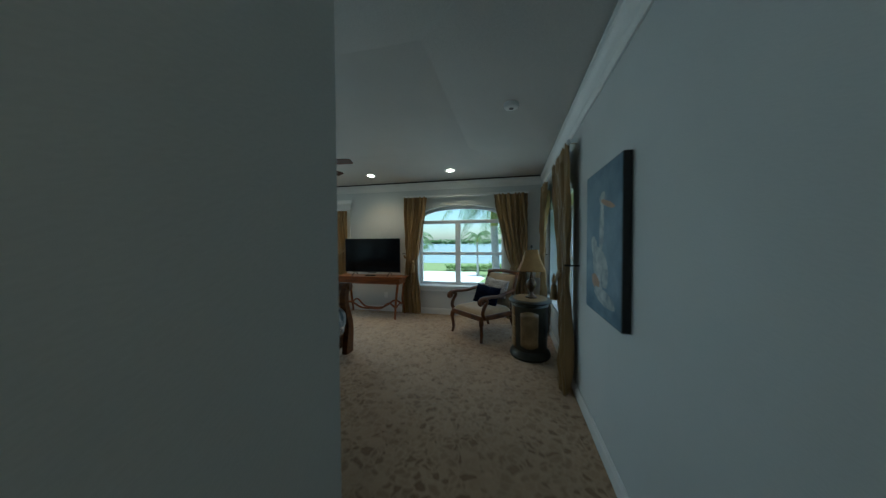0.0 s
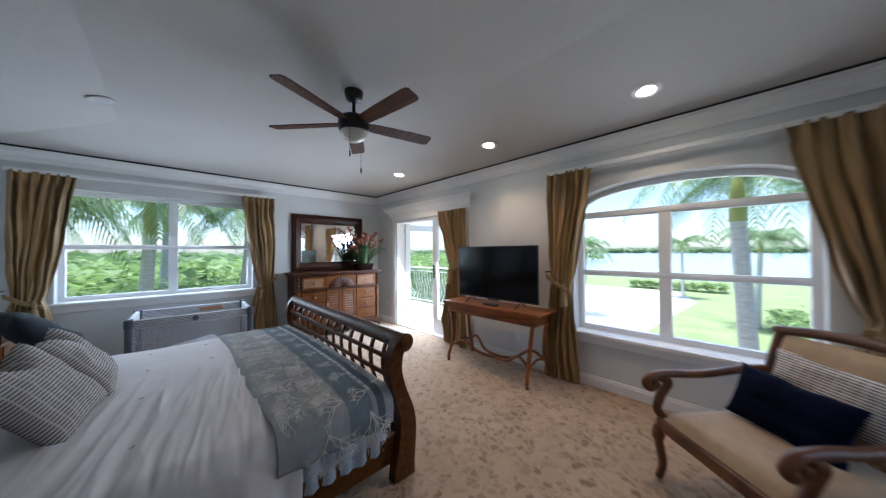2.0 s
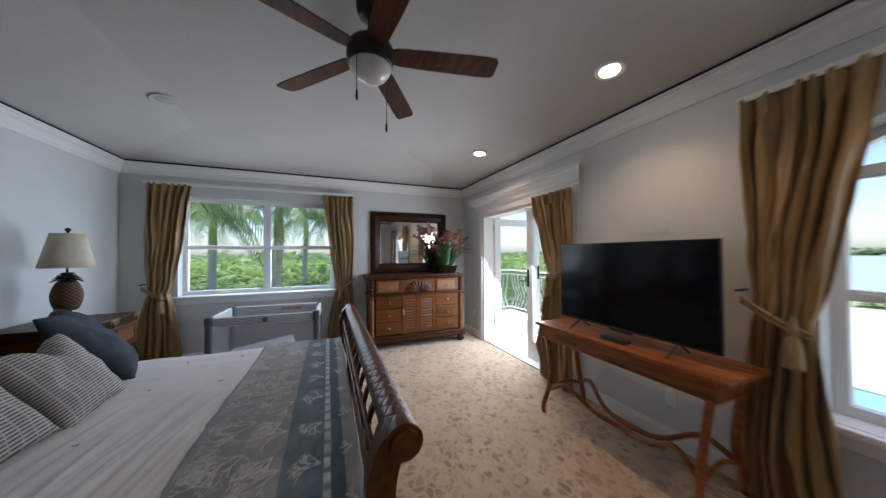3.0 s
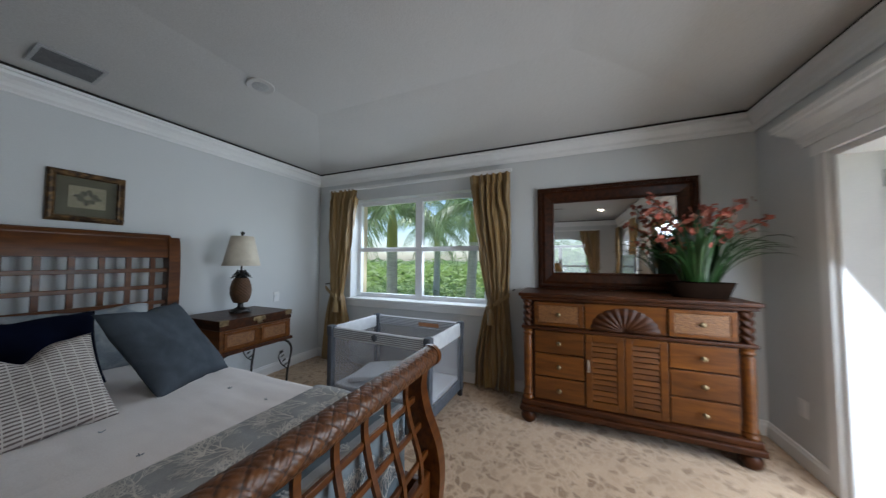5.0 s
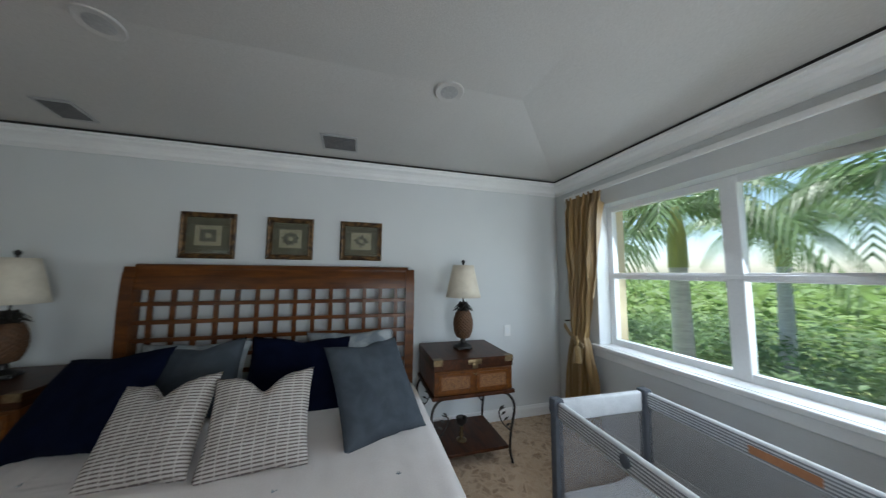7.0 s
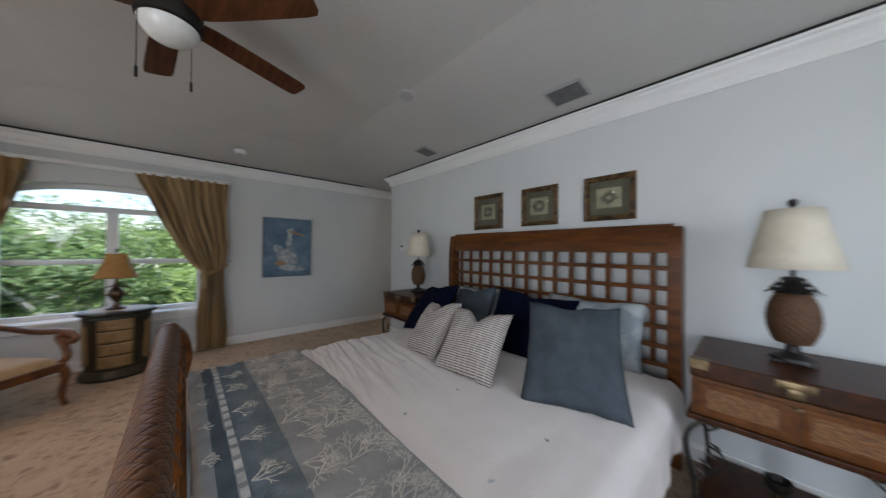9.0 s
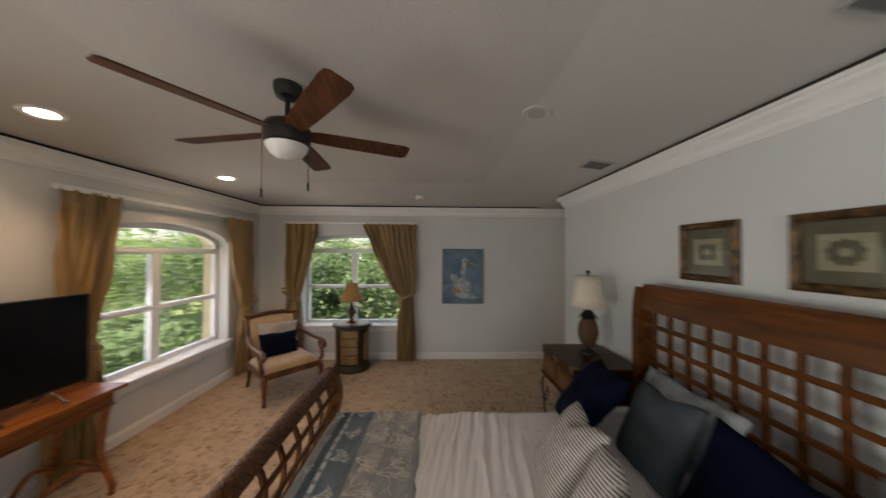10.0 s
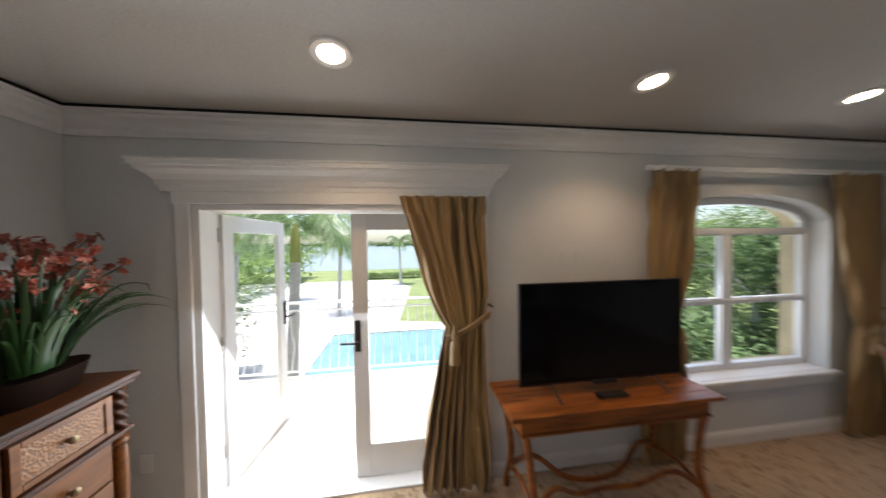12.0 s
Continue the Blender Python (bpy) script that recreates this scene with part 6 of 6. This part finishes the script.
curtain("w", 0.85, 1.33, 2.41, 0.95, 1.1, 1.22, 6, 1.0, bot_out=0.74)
curtain("w", 3.42, 2.95, 2.4, 0.97, 3.17, 3.02, 6, 2.0, bot_out=3.45)
rail("w", 0.83, 3.44, 2.405)
curtain("n", -2.11, -2.73, 2.15, 1.22, -2.42, -2.6, 7, 3.0, 0.09)
curtain("n", -0.78, -0.3, 2.38, 1.1, -0.52, -0.44, 6, 4.0, bot_out=-0.85)
curtain("n", 1.64, 1.02, 2.38, 1.02, 1.33, 1.25, 6, 5.0)
rail("n", -0.8, 1.66, 2.375)
curtain("e", 2.73, 3.66, 2.38, 1.12, 3.02, 3.06, 9, 6.0)
curtain("e", 4.98, 4.42, 2.38, 1.12, 4.72, 4.66, 7, 7.0)
rail("e", 2.71, 5.0, 2.375)


# ---- ceiling fan, vents, detector ----
def ceiling_fan():
    x, y = -1.445, 3.25
    t = thing("ceiling_fan", pose(x, y, CEIL_TOP), "dark bronze five-blade ceiling fan with a frosted bowl light", "ceiling fan")
    bm = B()
    lathe(bm, [(0.03, -0.085), (0.062, -0.07), (0.075, -0.03), (0.075, -0.001)], 28)
    part("canopy", bm, M_BLACKM, t, smooth=True)
    bm = B()
    tube(bm, [(0, 0, -0.085), (0, 0, -0.2)], 0.014, 12)
    part("downrod", bm, M_BLACKM, t, smooth=True)
    bm = B()
    lathe(bm, [(0.1, -0.345), (0.12, -0.335), (0.126, -0.3), (0.125, -0.25), (0.11, -0.225), (0.07, -0.205), (0.03, -0.19)], 36)
    part("motor_housing", bm, M_BLACKM, t, smooth=True)
    bm = B()
    lathe(bm, [(0.012, -0.425), (0.05, -0.418), (0.085, -0.398), (0.108, -0.365), (0.112, -0.346)], 36)
    part("light_bowl", bm, M_BOWL, t, "frosted white glass bowl", smooth=True)
    for k in range(5):
        a = radians(6 + 72 * k)
        m = pose(0, 0, -0.275, 0, 0, math.degrees(a)) @ pose(0, 0, 0, -12)
        bm = B()
        line = [(0.1, 0.04), (0.16, 0.055), (0.3, 0.062), (0.5, 0.067), (0.66, 0.069), (0.705, 0.064), (0.72, 0.045)]
        out = [(r, w) for r, w in line] + [(r, -w) for r, w in reversed(line)]
        prism(bm, out, "z", -0.004, 0.004)
        bmesh.ops.transform(bm, matrix=m, verts=bm.verts)
        bl = part("blade", bm, M_BLADE, t, "walnut-brown fan blade")
        bm = B()
        box(bm, 0.09, 0.2, -0.022, 0.022, 0.005, 0.012, 0.003)
        bmesh.ops.transform(bm, matrix=m, verts=bm.verts)
        part("blade_iron", bm, M_BLACKM, bl)
    for cx, cy, ln in ((0.09, -0.08, 0.2), (-0.07, 0.1, 0.27)):
        bm = B()
        tube(bm, [(cx, cy, -0.34), (cx, cy, -0.34 - ln)], 0.002, 6)
        tube(bm, [(cx, cy, -0.34 - ln), (cx, cy, -0.385 - ln)], 0.006, 8)
        part("pull_chain", bm, M_BLACKM, t)


ceiling_fan()


def vent(x, y, w, d):
    z = ceiling_z(x, y)
    tilt = math.degrees(math.atan((CEIL_TOP - WALL_TOP) / INSET))
    t = thing("ceiling_vent", pose(x, y, z - 0.002, tilt, 0, 0), "grey louvred ceiling air vent", "air vent", "ceiling vents")
    bm = B()
    for a in ((-w / 2, w / 2, -d / 2, -d / 2 + 0.02), (-w / 2, w / 2, d / 2 - 0.02, d / 2), (-w / 2, -w / 2 + 0.02, -d / 2 + 0.02, d / 2 - 0.02), (w / 2 - 0.02, w / 2, -d / 2 + 0.02, d / 2 - 0.02)):
        box(bm, *a, -0.012, 0.0, 0.002)
    part("frame", bm, M_DIM, t)
    bm = B()
    box(bm, -w / 2 + 0.02, w / 2 - 0.02, -d / 2 + 0.02, d / 2 - 0.02, -0.003, -0.001)
    part("backing", bm, M_GAP, t)
    n = 9
    for k in range(n):
        yy = -d / 2 + 0.025 + (d - 0.05) * (k + 0.5) / n
        bm = B()
        prism(bm, [(yy - 0.009, -0.012), (yy - 0.007, -0.013), (yy + 0.008, -0.004), (yy + 0.006, -0.003)], "x", -w / 2 + 0.02, w / 2 - 0.02)
        part("slat", bm, M_VENT, t)


vent(-2.29, 0.9, 0.3, 0.24)
vent(-0.45, 0.88, 0.22, 0.24)
sm = thing("smoke_detector", pose(1.34, 2.65, ceiling_z(1.34, 2.65)), "round white ceiling smoke detector", "smoke detector")
bm = B()
lathe(bm, [(0.045, -0.045), (0.06, -0.04), (0.068, -0.02), (0.07, 0.003)], 28)
part("cover", bm, M_TRIM, sm, smooth=True)
bm = B()
lathe(bm, [(0.02, -0.049), (0.022, -0.045)], 16)
part("test_button", bm, M_VENT, sm)


# ---- pictures ----
def framed(x0, x1, z0, z1, kind):
    t = thing("framed_print", Matrix(), "small ornamental print in an antique gilt frame", "picture", "prints above the bed")
    y = S + 0.002
    f = 0.045
    bm = B()
    prof = [(0, 0), (0, 0.022), (0.012, 0.03), (0.028, 0.022), (0.038, 0.026), (f, 0.012), (f, 0.0)]
    rows = [[bm.verts.new((a, y + o, b)) for a, b in ((x0 + d, z0 + d), (x1 - d, z0 + d), (x1 - d, z1 - d), (x0 + d, z1 - d))] for d, o in prof]
    for a, b in zip(rows, rows[1:]):
        for k in range(4):
            bm.faces.new((a[k], a[(k + 1) % 4], b[(k + 1) % 4], b[k]))
    part("frame", bm, M_FRAMEG, t, "antique gilt frame")
    bm = B()
    box(bm, x0 + f - 0.002, x1 - f + 0.002, y, y + 0.008, z0 + f - 0.002, z1 - f + 0.002)
    part("mount", bm, M_MATB, t)
    cx, cz = (x0 + x1) / 2, (z0 + z1) / 2
    w, h = (x1 - x0) * 0.24, (z1 - z0) * 0.22
    bm = B()
    box(bm, cx - w, cx + w, y + 0.0085, y + 0.0105, cz - h, cz + h)
    part("print_sheet", bm, M_PRINT, t)
    bm = B()
    n = 40
    for i in range(n):
        a0, a1 = 2 * math.pi * i / n, 2 * math.pi * (i + 0.75) / n

        def rad(a):
            if kind == 0:
                return 0.72 / max(abs(math.cos(a)), abs(math.sin(a)))
            if kind == 1:
                return 0.82 + 0.08 * math.sin(9 * a)
            return 0.9 / (abs(math.cos(a)) + abs(math.sin(a))) * (1 + 0.15 * math.sin(8 * a))
        p = []
        for a, q in ((a0, 0.35), (a1, 0.35), (a1, 1.0), (a0, 1.0)):
            r = rad(a) * q
            p.append(bm.verts.new((cx + w * 0.85 * r * math.cos(a), y + 0.0112, cz + h * 0.85 * r * math.sin(a))))
        bm.faces.new(p)
    part("ornament", bm, M_INK, t)
    bm = B()
    bm.faces.new([bm.verts.new((a, y + 0.0135, b)) for a, b in ((x0 + f, z0 + f), (x1 - f, z0 + f), (x1 - f, z1 - f), (x0 + f, z1 - f))])
    g = part("glazing", bm, M_GLASS, t)
    g.visible_shadow = False


framed(-1.425, -1.015, 1.69, 2.09, 0)
framed(-2.06, -1.67, 1.695, 2.08, 1)
framed(-2.695, -2.3, 1.7, 2.078, 2)


def pelican_painting():
    y0, y1, z0, z1 = 1.555, 2.275, 0.985, 1.945
    t = thing("canvas_painting", Matrix(), "blue canvas painting of a pale sea bird, black-edged", "painting")
    bm = B()
    box(bm, E - 0.045, E - 0.002, y0, y1, z0, z1, 0.003)
    part("stretcher_edge", bm, M_BEZEL, t, "black edge")
    bm = B()
    box(bm, E - 0.0475, E - 0.0455, y0 + 0.006, y1 - 0.006, z0 + 0.006, z1 - 0.006)
    part("canvas", bm, M_ART, t)

    def blob(cy, cz, ry, rz, rot, material, k):
        bm = B()
        n = 26
        c, s = math.cos(rot), math.sin(rot)
        pts = []
        for i in range(n):
            a = 2 * math.pi * i / n
            r = 1 + 0.12 * fbm(math.cos(a) * 2 + k, math.sin(a) * 2 + k)
            p, q = ry * r * math.cos(a), rz * r * math.sin(a)
            pts.append(bm.verts.new((E - 0.0482 - 0.0002 * k, cy + p * c - q * s, cz + p * s + q * c)))
        bm.faces.new(pts)
        part("paint_patch", bm, material, t)
    blob(1.93, 1.3, 0.17, 0.12, 0.5, M_ARTW, 1)
    blob(2.05, 1.42, 0.1, 0.06, 0.9, M_ARTW, 2)
    blob(1.9, 1.56, 0.045, 0.17, 0.1, M_ARTW, 3)
    blob(1.88, 1.74, 0.06, 0.045, 0, M_ARTW, 4)
    blob(1.79, 1.7, 0.13, 0.018, 0.25, M_ARTO, 5)
    blob(2.02, 1.2, 0.09, 0.05, 0.3, M_ARTO, 6)
    blob(1.85, 1.12, 0.2, 0.05, 0.1, M_ARTW, 7)


pelican_painting()

# ---- switch plates and outlets ----
def plate(name, side, u, z, w, h, label, cat, gangs=1):
    t = thing(name, Matrix(), label, cat, "wall plates")
    bm = B()
    wbox(bm, side, u - w / 2, u + w / 2, -0.008, -0.001, z - h / 2, z + h / 2, 0.002)
    part("cover_plate", bm, M_WALL if name == "blank_plate" else M_TRIM, t)
    for k in range(gangs):
        uu = u + (k - (gangs - 1) / 2) * w / gangs
        bm = B()
        wbox(bm, side, uu - 0.017, uu + 0.017, -0.011, -0.0085, z - 0.033, z + 0.033, 0.002)
        part("insert", bm, M_WALL if name == "blank_plate" else M_VINYL, t)


plate("blank_plate", "n", -1.42, 1.68, 0.12, 0.12, "white wall plate above the television", "wall plate", 2)
plate("blank_plate", "n", -1.29, 1.68, 0.12, 0.12, "white wall plate above the television", "wall plate", 1)
plate("wall_outlet", "n", -4.4, 0.4, 0.075, 0.12, "white double wall outlet", "outlet")
plate("wall_outlet", "n", -1.25, 0.35, 0.075, 0.12, "white wall outlet under the console", "outlet")
plate("wall_outlet", "s", -4.1, 0.95, 0.075, 0.12, "white wall switch beside the nightstand", "switch")
th = thing("thermostat", Matrix(), "small white wall thermostat by the entry", "thermostat")
bm = B()
box(bm, 0.48, 0.58, S + 0.001, S + 0.024, 1.42, 1.54, 0.006)
part("case", bm, M_TRIM, th)
bm = B()
box(bm, 0.5, 0.56, S + 0.0245, S + 0.026, 1.48, 1.52)
part("display", bm, M_BEZEL, th)

# ---- outdoors ----
GZ = -3.2
bm = B()
sheet(bm, lambda u, v: (-900 + 1800 * u, -900 + 1800 * v, GZ), 30, 30)
tagged(part("ground", bm, M_GRASS), "green lawn reaching to the horizon", "ground", kind="structure")
bm = B()
prism(bm, [(-14, 6.5), (5, 6.5), (5, 19.2), (0.5, 20.8), (-3.0, 21.8), (-1.9, 36), (-4, 43), (-40, 43), (-40, 20)], "z", GZ + 0.001, GZ + 0.012)
tagged(part("pavement", bm, M_PAVE), "pale sun-bleached concrete terrace and drive", "pavement", kind="structure")
bm = B()
box(bm, -900, 900, 60, 900, GZ + 0.003, GZ + 0.02)
tagged(part("water", bm, M_SEA), "wide pale bay water to the horizon", "water", kind="structure")
pool = thing("swimming_pool", Matrix(), "blue swimming pool with a pale stone rim", "pool")
bm = B()
box(bm, -6.5, -0.5, 14.5, 19.5, GZ + 0.013, GZ + 0.02)
part("pool_water", bm, M_POOL, pool)
bm = B()
for a in ((-7, 0, 14, 14.5), (-7, 0, 19.5, 20), (-7, -6.5, 14.5, 19.5), (-0.5, 0, 14.5, 19.5)):
    box(bm, *a, GZ + 0.013, GZ + 0.1, 0.02)
part("pool_rim", bm, M_PAVE, pool)

# balcony
bm = B()
box(bm, -6.2, -1.2, N + T, 7.6, -0.25, -0.03)
tagged(part("balcony_floor", bm, M_TILE), "sunlit pale tiled balcony floor", "balcony", kind="structure")
rl = thing("balcony_railing", Matrix(), "white metal balcony railing with bowed balusters", "railing")
for z in (1.02, 0.92, 0.07):
    bm = B()
    tube(bm, [(-6.15, N + T, z), (-6.15, 7.5, z), (-1.25, 7.5, z), (-1.25, N + T, z)], 0.022 if z > 1 else 0.014, 8)
    part("rail", bm, M_VINYL, rl, smooth=True)
bal = None
for k in range(40):
    x = -6.1 + 4.8 * k / 39
    if bal is None:
        bm = B()
        tube(bm, smooth_line([(0, 0, 0.07), (0, 0.05, 0.2), (0, 0.12, 0.38), (0, 0.03, 0.62), (0, 0, 0.92)], 5), 0.008, 6)
        bal = part("baluster", bm, M_VINYL, rl, smooth=True)
        bal.matrix_basis = pose(x, 7.5, 0)
    else:
        share(bal, pose(x, 7.5, 0), rl)
for k in range(14):
    share(bal, pose(-6.15, N + T + 0.1 + 1.6 * k / 13, 0, 0, 0, 90), rl)


# ---- plants outside ----
def leaf_mesh(name, centres, size, rng, fold=0.3):
    """Many small folded leaves: two triangles each side of a midrib."""
    vs, fs = [], []
    for c in centres:
        a, b = rng.uniform(0, 2 * math.pi), rng.uniform(-0.9, 0.5)
        d = Vector((math.cos(a) * math.cos(b), math.sin(a) * math.cos(b), math.sin(b)))
        s = d.cross(Vector((0, 0, 1))).normalized()
        u = s.cross(d)
        L_ = size * rng.uniform(0.6, 1.4)
        i = len(vs)
        vs += [c, c + d * L_ * 0.5 + s * L_ * 0.28 + u * L_ * fold * 0.3, c + d * L_, c + d * L_ * 0.5 - s * L_ * 0.28 + u * L_ * fold * 0.3]
        fs += [(i, i + 1, i + 2), (i, i + 2, i + 3)]
    me = bpy.data.meshes.new(name)
    me.from_pydata([tuple(v) for v in vs], [], fs)
    return me


def clump_centres(cx, cy, cz, r, h, n, rng, lumps=14):
    lump = []
    for _ in range(lumps):
        a, q = rng.uniform(0, 2 * math.pi), math.sqrt(rng.random())
        lump.append((Vector((cx + r * q * math.cos(a), cy + r * q * math.sin(a), cz + h * rng.uniform(-0.5, 0.5) * (1 - 0.5 * q))), rng.uniform(0.22, 0.42) * r))
    out = []
    for _ in range(n):
        c, s = rng.choice(lump)
        v = Vector((rng.gauss(0, 1), rng.gauss(0, 1), rng.gauss(0, 1))).normalized()
        out.append(c + v * s * rng.uniform(0.7, 1.05))
    return out


def tree(x, y, height, r, n, material, seed, size=0.22):
    rng = random.Random(seed)
    t = thing("tree", pose(x, y, GZ), "leafy green garden tree", "tree", "garden trees")
    bm = B()
    hh = height * 0.55
    tube(bm, smooth_line([(0, 0, 0), (rng.uniform(-0.2, 0.2), rng.uniform(-0.2, 0.2), hh * 0.5), (rng.uniform(-0.3, 0.3), rng.uniform(-0.3, 0.3), hh)], 5), [0.17 - 0.008 * k for k in range(11)], 8)
    for k in range(6):
        a = 2 * math.pi * k / 6 + rng.uniform(-0.3, 0.3)
        tube(bm, smooth_line([(0, 0, hh * rng.uniform(0.6, 0.95)), (r * 0.35 * math.cos(a), r * 0.35 * math.sin(a), hh + 0.1 * height), (r * 0.75 * math.cos(a), r * 0.75 * math.sin(a), height * rng.uniform(0.65, 0.9))], 4), [0.07 - 0.006 * q for q in range(9)], 6)
    part("trunk", bm, M_BARK, t, smooth=True)
    mesh_part("crown", leaf_mesh("crown", clump_centres(0, 0, height * 0.7, r, height * 0.55, n, rng, 22), size, rng), material, t)
    return t


def palm(x, y, height, seed, nf=15, fl=2.4, lean=0.3):
    rng = random.Random(seed)
    t = thing("palm_tree", pose(x, y, GZ), "tall palm tree with a grey trunk and drooping fronds", "palm tree", "garden palms")
    ax, ay = rng.uniform(-lean, lean), rng.uniform(-lean, lean)
    line = smooth_line([(0, 0, 0), (ax * 0.3, ay * 0.3, height * 0.4), (ax, ay, height)], 8)
    bm = B()
    tube(bm, line, [0.165 - 0.003 * k + 0.005 * (k % 2) for k in range(len(line))], 12)
    part("trunk", bm, M_BARK, t, smooth=True)
    bm = B()
    tube(bm, [(ax, ay, height), (ax, ay, height + 0.5), (ax, ay, height + 0.95)], [0.13, 0.12, 0.05], 10)
    part("crownshaft", bm, M_SHAFT, t, "yellow-green crownshaft", smooth=True)
    for k in range(nf):
        a = 2 * math.pi * k / nf * 1.618 * 2
        up = rng.uniform(0.15, 1.15)
        L_ = fl * rng.uniform(0.8, 1.1)
        vs, fs = [], []
        n = 30
        prev = None
        pts = []
        for i in range(n + 1):
            s = i / n
            out = L_ * (math.sin(up) * 0.3 + 0.75) * s * (1 - 0.15 * s)
            z = L_ * (math.sin(up) * s - 0.85 * s ** 2.2)
            pts.append(Vector((ax + math.cos(a) * out, ay + math.sin(a) * out, height + 0.9 + z)))
        side = Vector((-math.sin(a), math.cos(a), 0))
        for i in range(2, n):
            p, d = pts[i], (pts[i + 1] - pts[i - 1]).normalized()
            s = i / n
            ll = 0.62 * math.sin(math.pi * min(1, 0.12 + 0.85 * s)) ** 0.7 * fl / 2.4
            for sg in (-1, 1):
                e = (side * sg * 0.75 + d * 0.55 + Vector((0, 0, -0.45 - rng.uniform(0, 0.4)))).normalized()
                w = d * 0.025
                q = len(vs)
                vs += [p - w, p + w, p + e * ll * 0.5 + w * 0.8, p + e * ll * 0.5 - w * 0.8 , p + e * ll + Vector((0, 0, -0.08))]
                fs += [(q, q + 1, q + 2, q + 3), (q + 3, q + 2, q + 4)]
            if prev is not None:
                q = len(vs)
                wv = side * 0.02 * (1.1 - s)
                vs += [prev - wv, prev + wv, p + wv, p - wv]
                fs += [(q, q + 1, q + 2, q + 3)]
            prev = p
        me = bpy.data.meshes.new("frond")
        me.from_pydata([tuple(v) for v in vs], [], fs)
        mesh_part("frond", me, M_FROND, t)
    return t


def shrubs(name, x0, x1, y0, y1, top0, top1, n, size, seed, material, label):
    """A belt of dense shrubs whose top undulates."""
    rng = random.Random(seed)
    cs = []
    while len(cs) < n:
        x, y = rng.uniform(x0, x1), rng.uniform(y0, y1)
        top = top0 + (top1 - top0) * (0.5 + 0.5 * fbm(x * 0.22, y * 0.22, seed)) + 0.5 * fbm(x * 0.9, y * 0.9, seed)
        z = GZ + (top - GZ) * rng.random() ** 0.45
        cs.append(Vector((x, y, z)))
    o = mesh_part(name, leaf_mesh(name, cs, size, rng), material)
    return tagged(o, label, "shrubs", kind="stuff")


# to the west: palms over a thicket
shrubs("thicket", -16, -8.5, -8, 16, -0.7, 0.8, 60000, 0.17, 3, M_LEAFD, "dense green shrubs below the window")
shrubs("thicket", -45, -16, -45, 50, -0.2, 1.5, 30000, 0.7, 5, M_LEAF, "broad green mangrove thicket in the distance")
shrubs("thicket", -160, -45, -160, 160, 0.0, 1.2, 14000, 3.0, 7, M_LEAFD, "far green woodland")
for x, y, h, s in ((-6.9, 0.5, 4.9, 31), (-8.5, 1.58, 5.1, 1), (-9.2, 3.5, 5.2, 2), (-11.5, -0.6, 5.0, 3), (-14, 5.8, 5.4, 4), (-12.5, 8.5, 4.6, 5), (-16, 1.8, 5.6, 6), (-11, -4.5, 5.0, 7), (-17, 10.5, 5.2, 8)):
    palm(x, y, h, s)
for x, y, h, s in ((-7.4, 2.7, 1.7, 51), (-7.8, -0.3, 1.5, 52), (-8.0, 4.6, 1.6, 53)):
    palm(x, y, h, s, 12, 1.9, 0.1)
# to the east and north-east: broadleaf trees
k = 0
for x, y, h, r in ((6.0, 2.0, 5.2, 1.9), (6.6, 5.2, 5.8, 2.1), (6.2, 8.4, 6.2, 2.2), (9.0, 3.8, 7.2, 2.6), (9.5, 7.6, 7.6, 2.8), (9.0, 12.0, 7.4, 2.8), (8.5, -1.0, 6.6, 2.4), (13, 6.0, 8.6, 3.2), (13, 11.5, 8.8, 3.4), (11, 17, 8.2, 3.2), (13, 0.5, 8.4, 3.0), (16, 21, 9, 3.6)):
    tree(x + 1.2, y, h * (0.78 if x > 8 else 0.9), r, 6500, M_LEAFD if k % 3 else M_LEAF, 40 + k, 0.19)
    k += 1
shrubs("hedge", 4.2, 8.0, -3, 16, -1.2, 0.2, 14000, 0.24, 9, M_LEAFD, "dense dark green hedge beside the house")
shrubs("thicket", 14, 60, -50, 60, 0.5, 4.0, 14000, 1.1, 11, M_LEAF, "green woodland beyond the garden")
# to the north: palms on the terrace, low planting, far shore
for x, y, h, s in ((0.98, 9.6, 5.2, 21), (-5.6, 11.0, 4.6, 22), (-8.5, 13.5, 5.0, 23), (-7.2, 24, 4.2, 24), (-3.0, 38, 4.6, 25), (1.5, 27, 4.5, 26), (-12, 30, 5, 27)):
    palm(x, y, h, s)
shrubs("low_planting", -9, 0, 44, 46, GZ + 0.5, GZ + 1.2, 1500, 0.35, 13, M_LEAF, "low green planting along the shore")
shrubs("low_planting", 2.0, 6.5, 20, 30, GZ + 0.4, GZ + 1.4, 2500, 0.3, 15, M_LEAF, "low green garden planting")
shrubs("low_planting", 0.5, 1.9, 9.9, 11.4, GZ + 2.0, GZ + 3.2, 2600, 0.2, 19, M_LEAF, "leafy green planting round the palm")
shrubs("far_shore", -700, 700, 560, 600, 0.5, 5.0, 5000, 9.0, 17, M_LEAFD, "hazy wooded far shore")
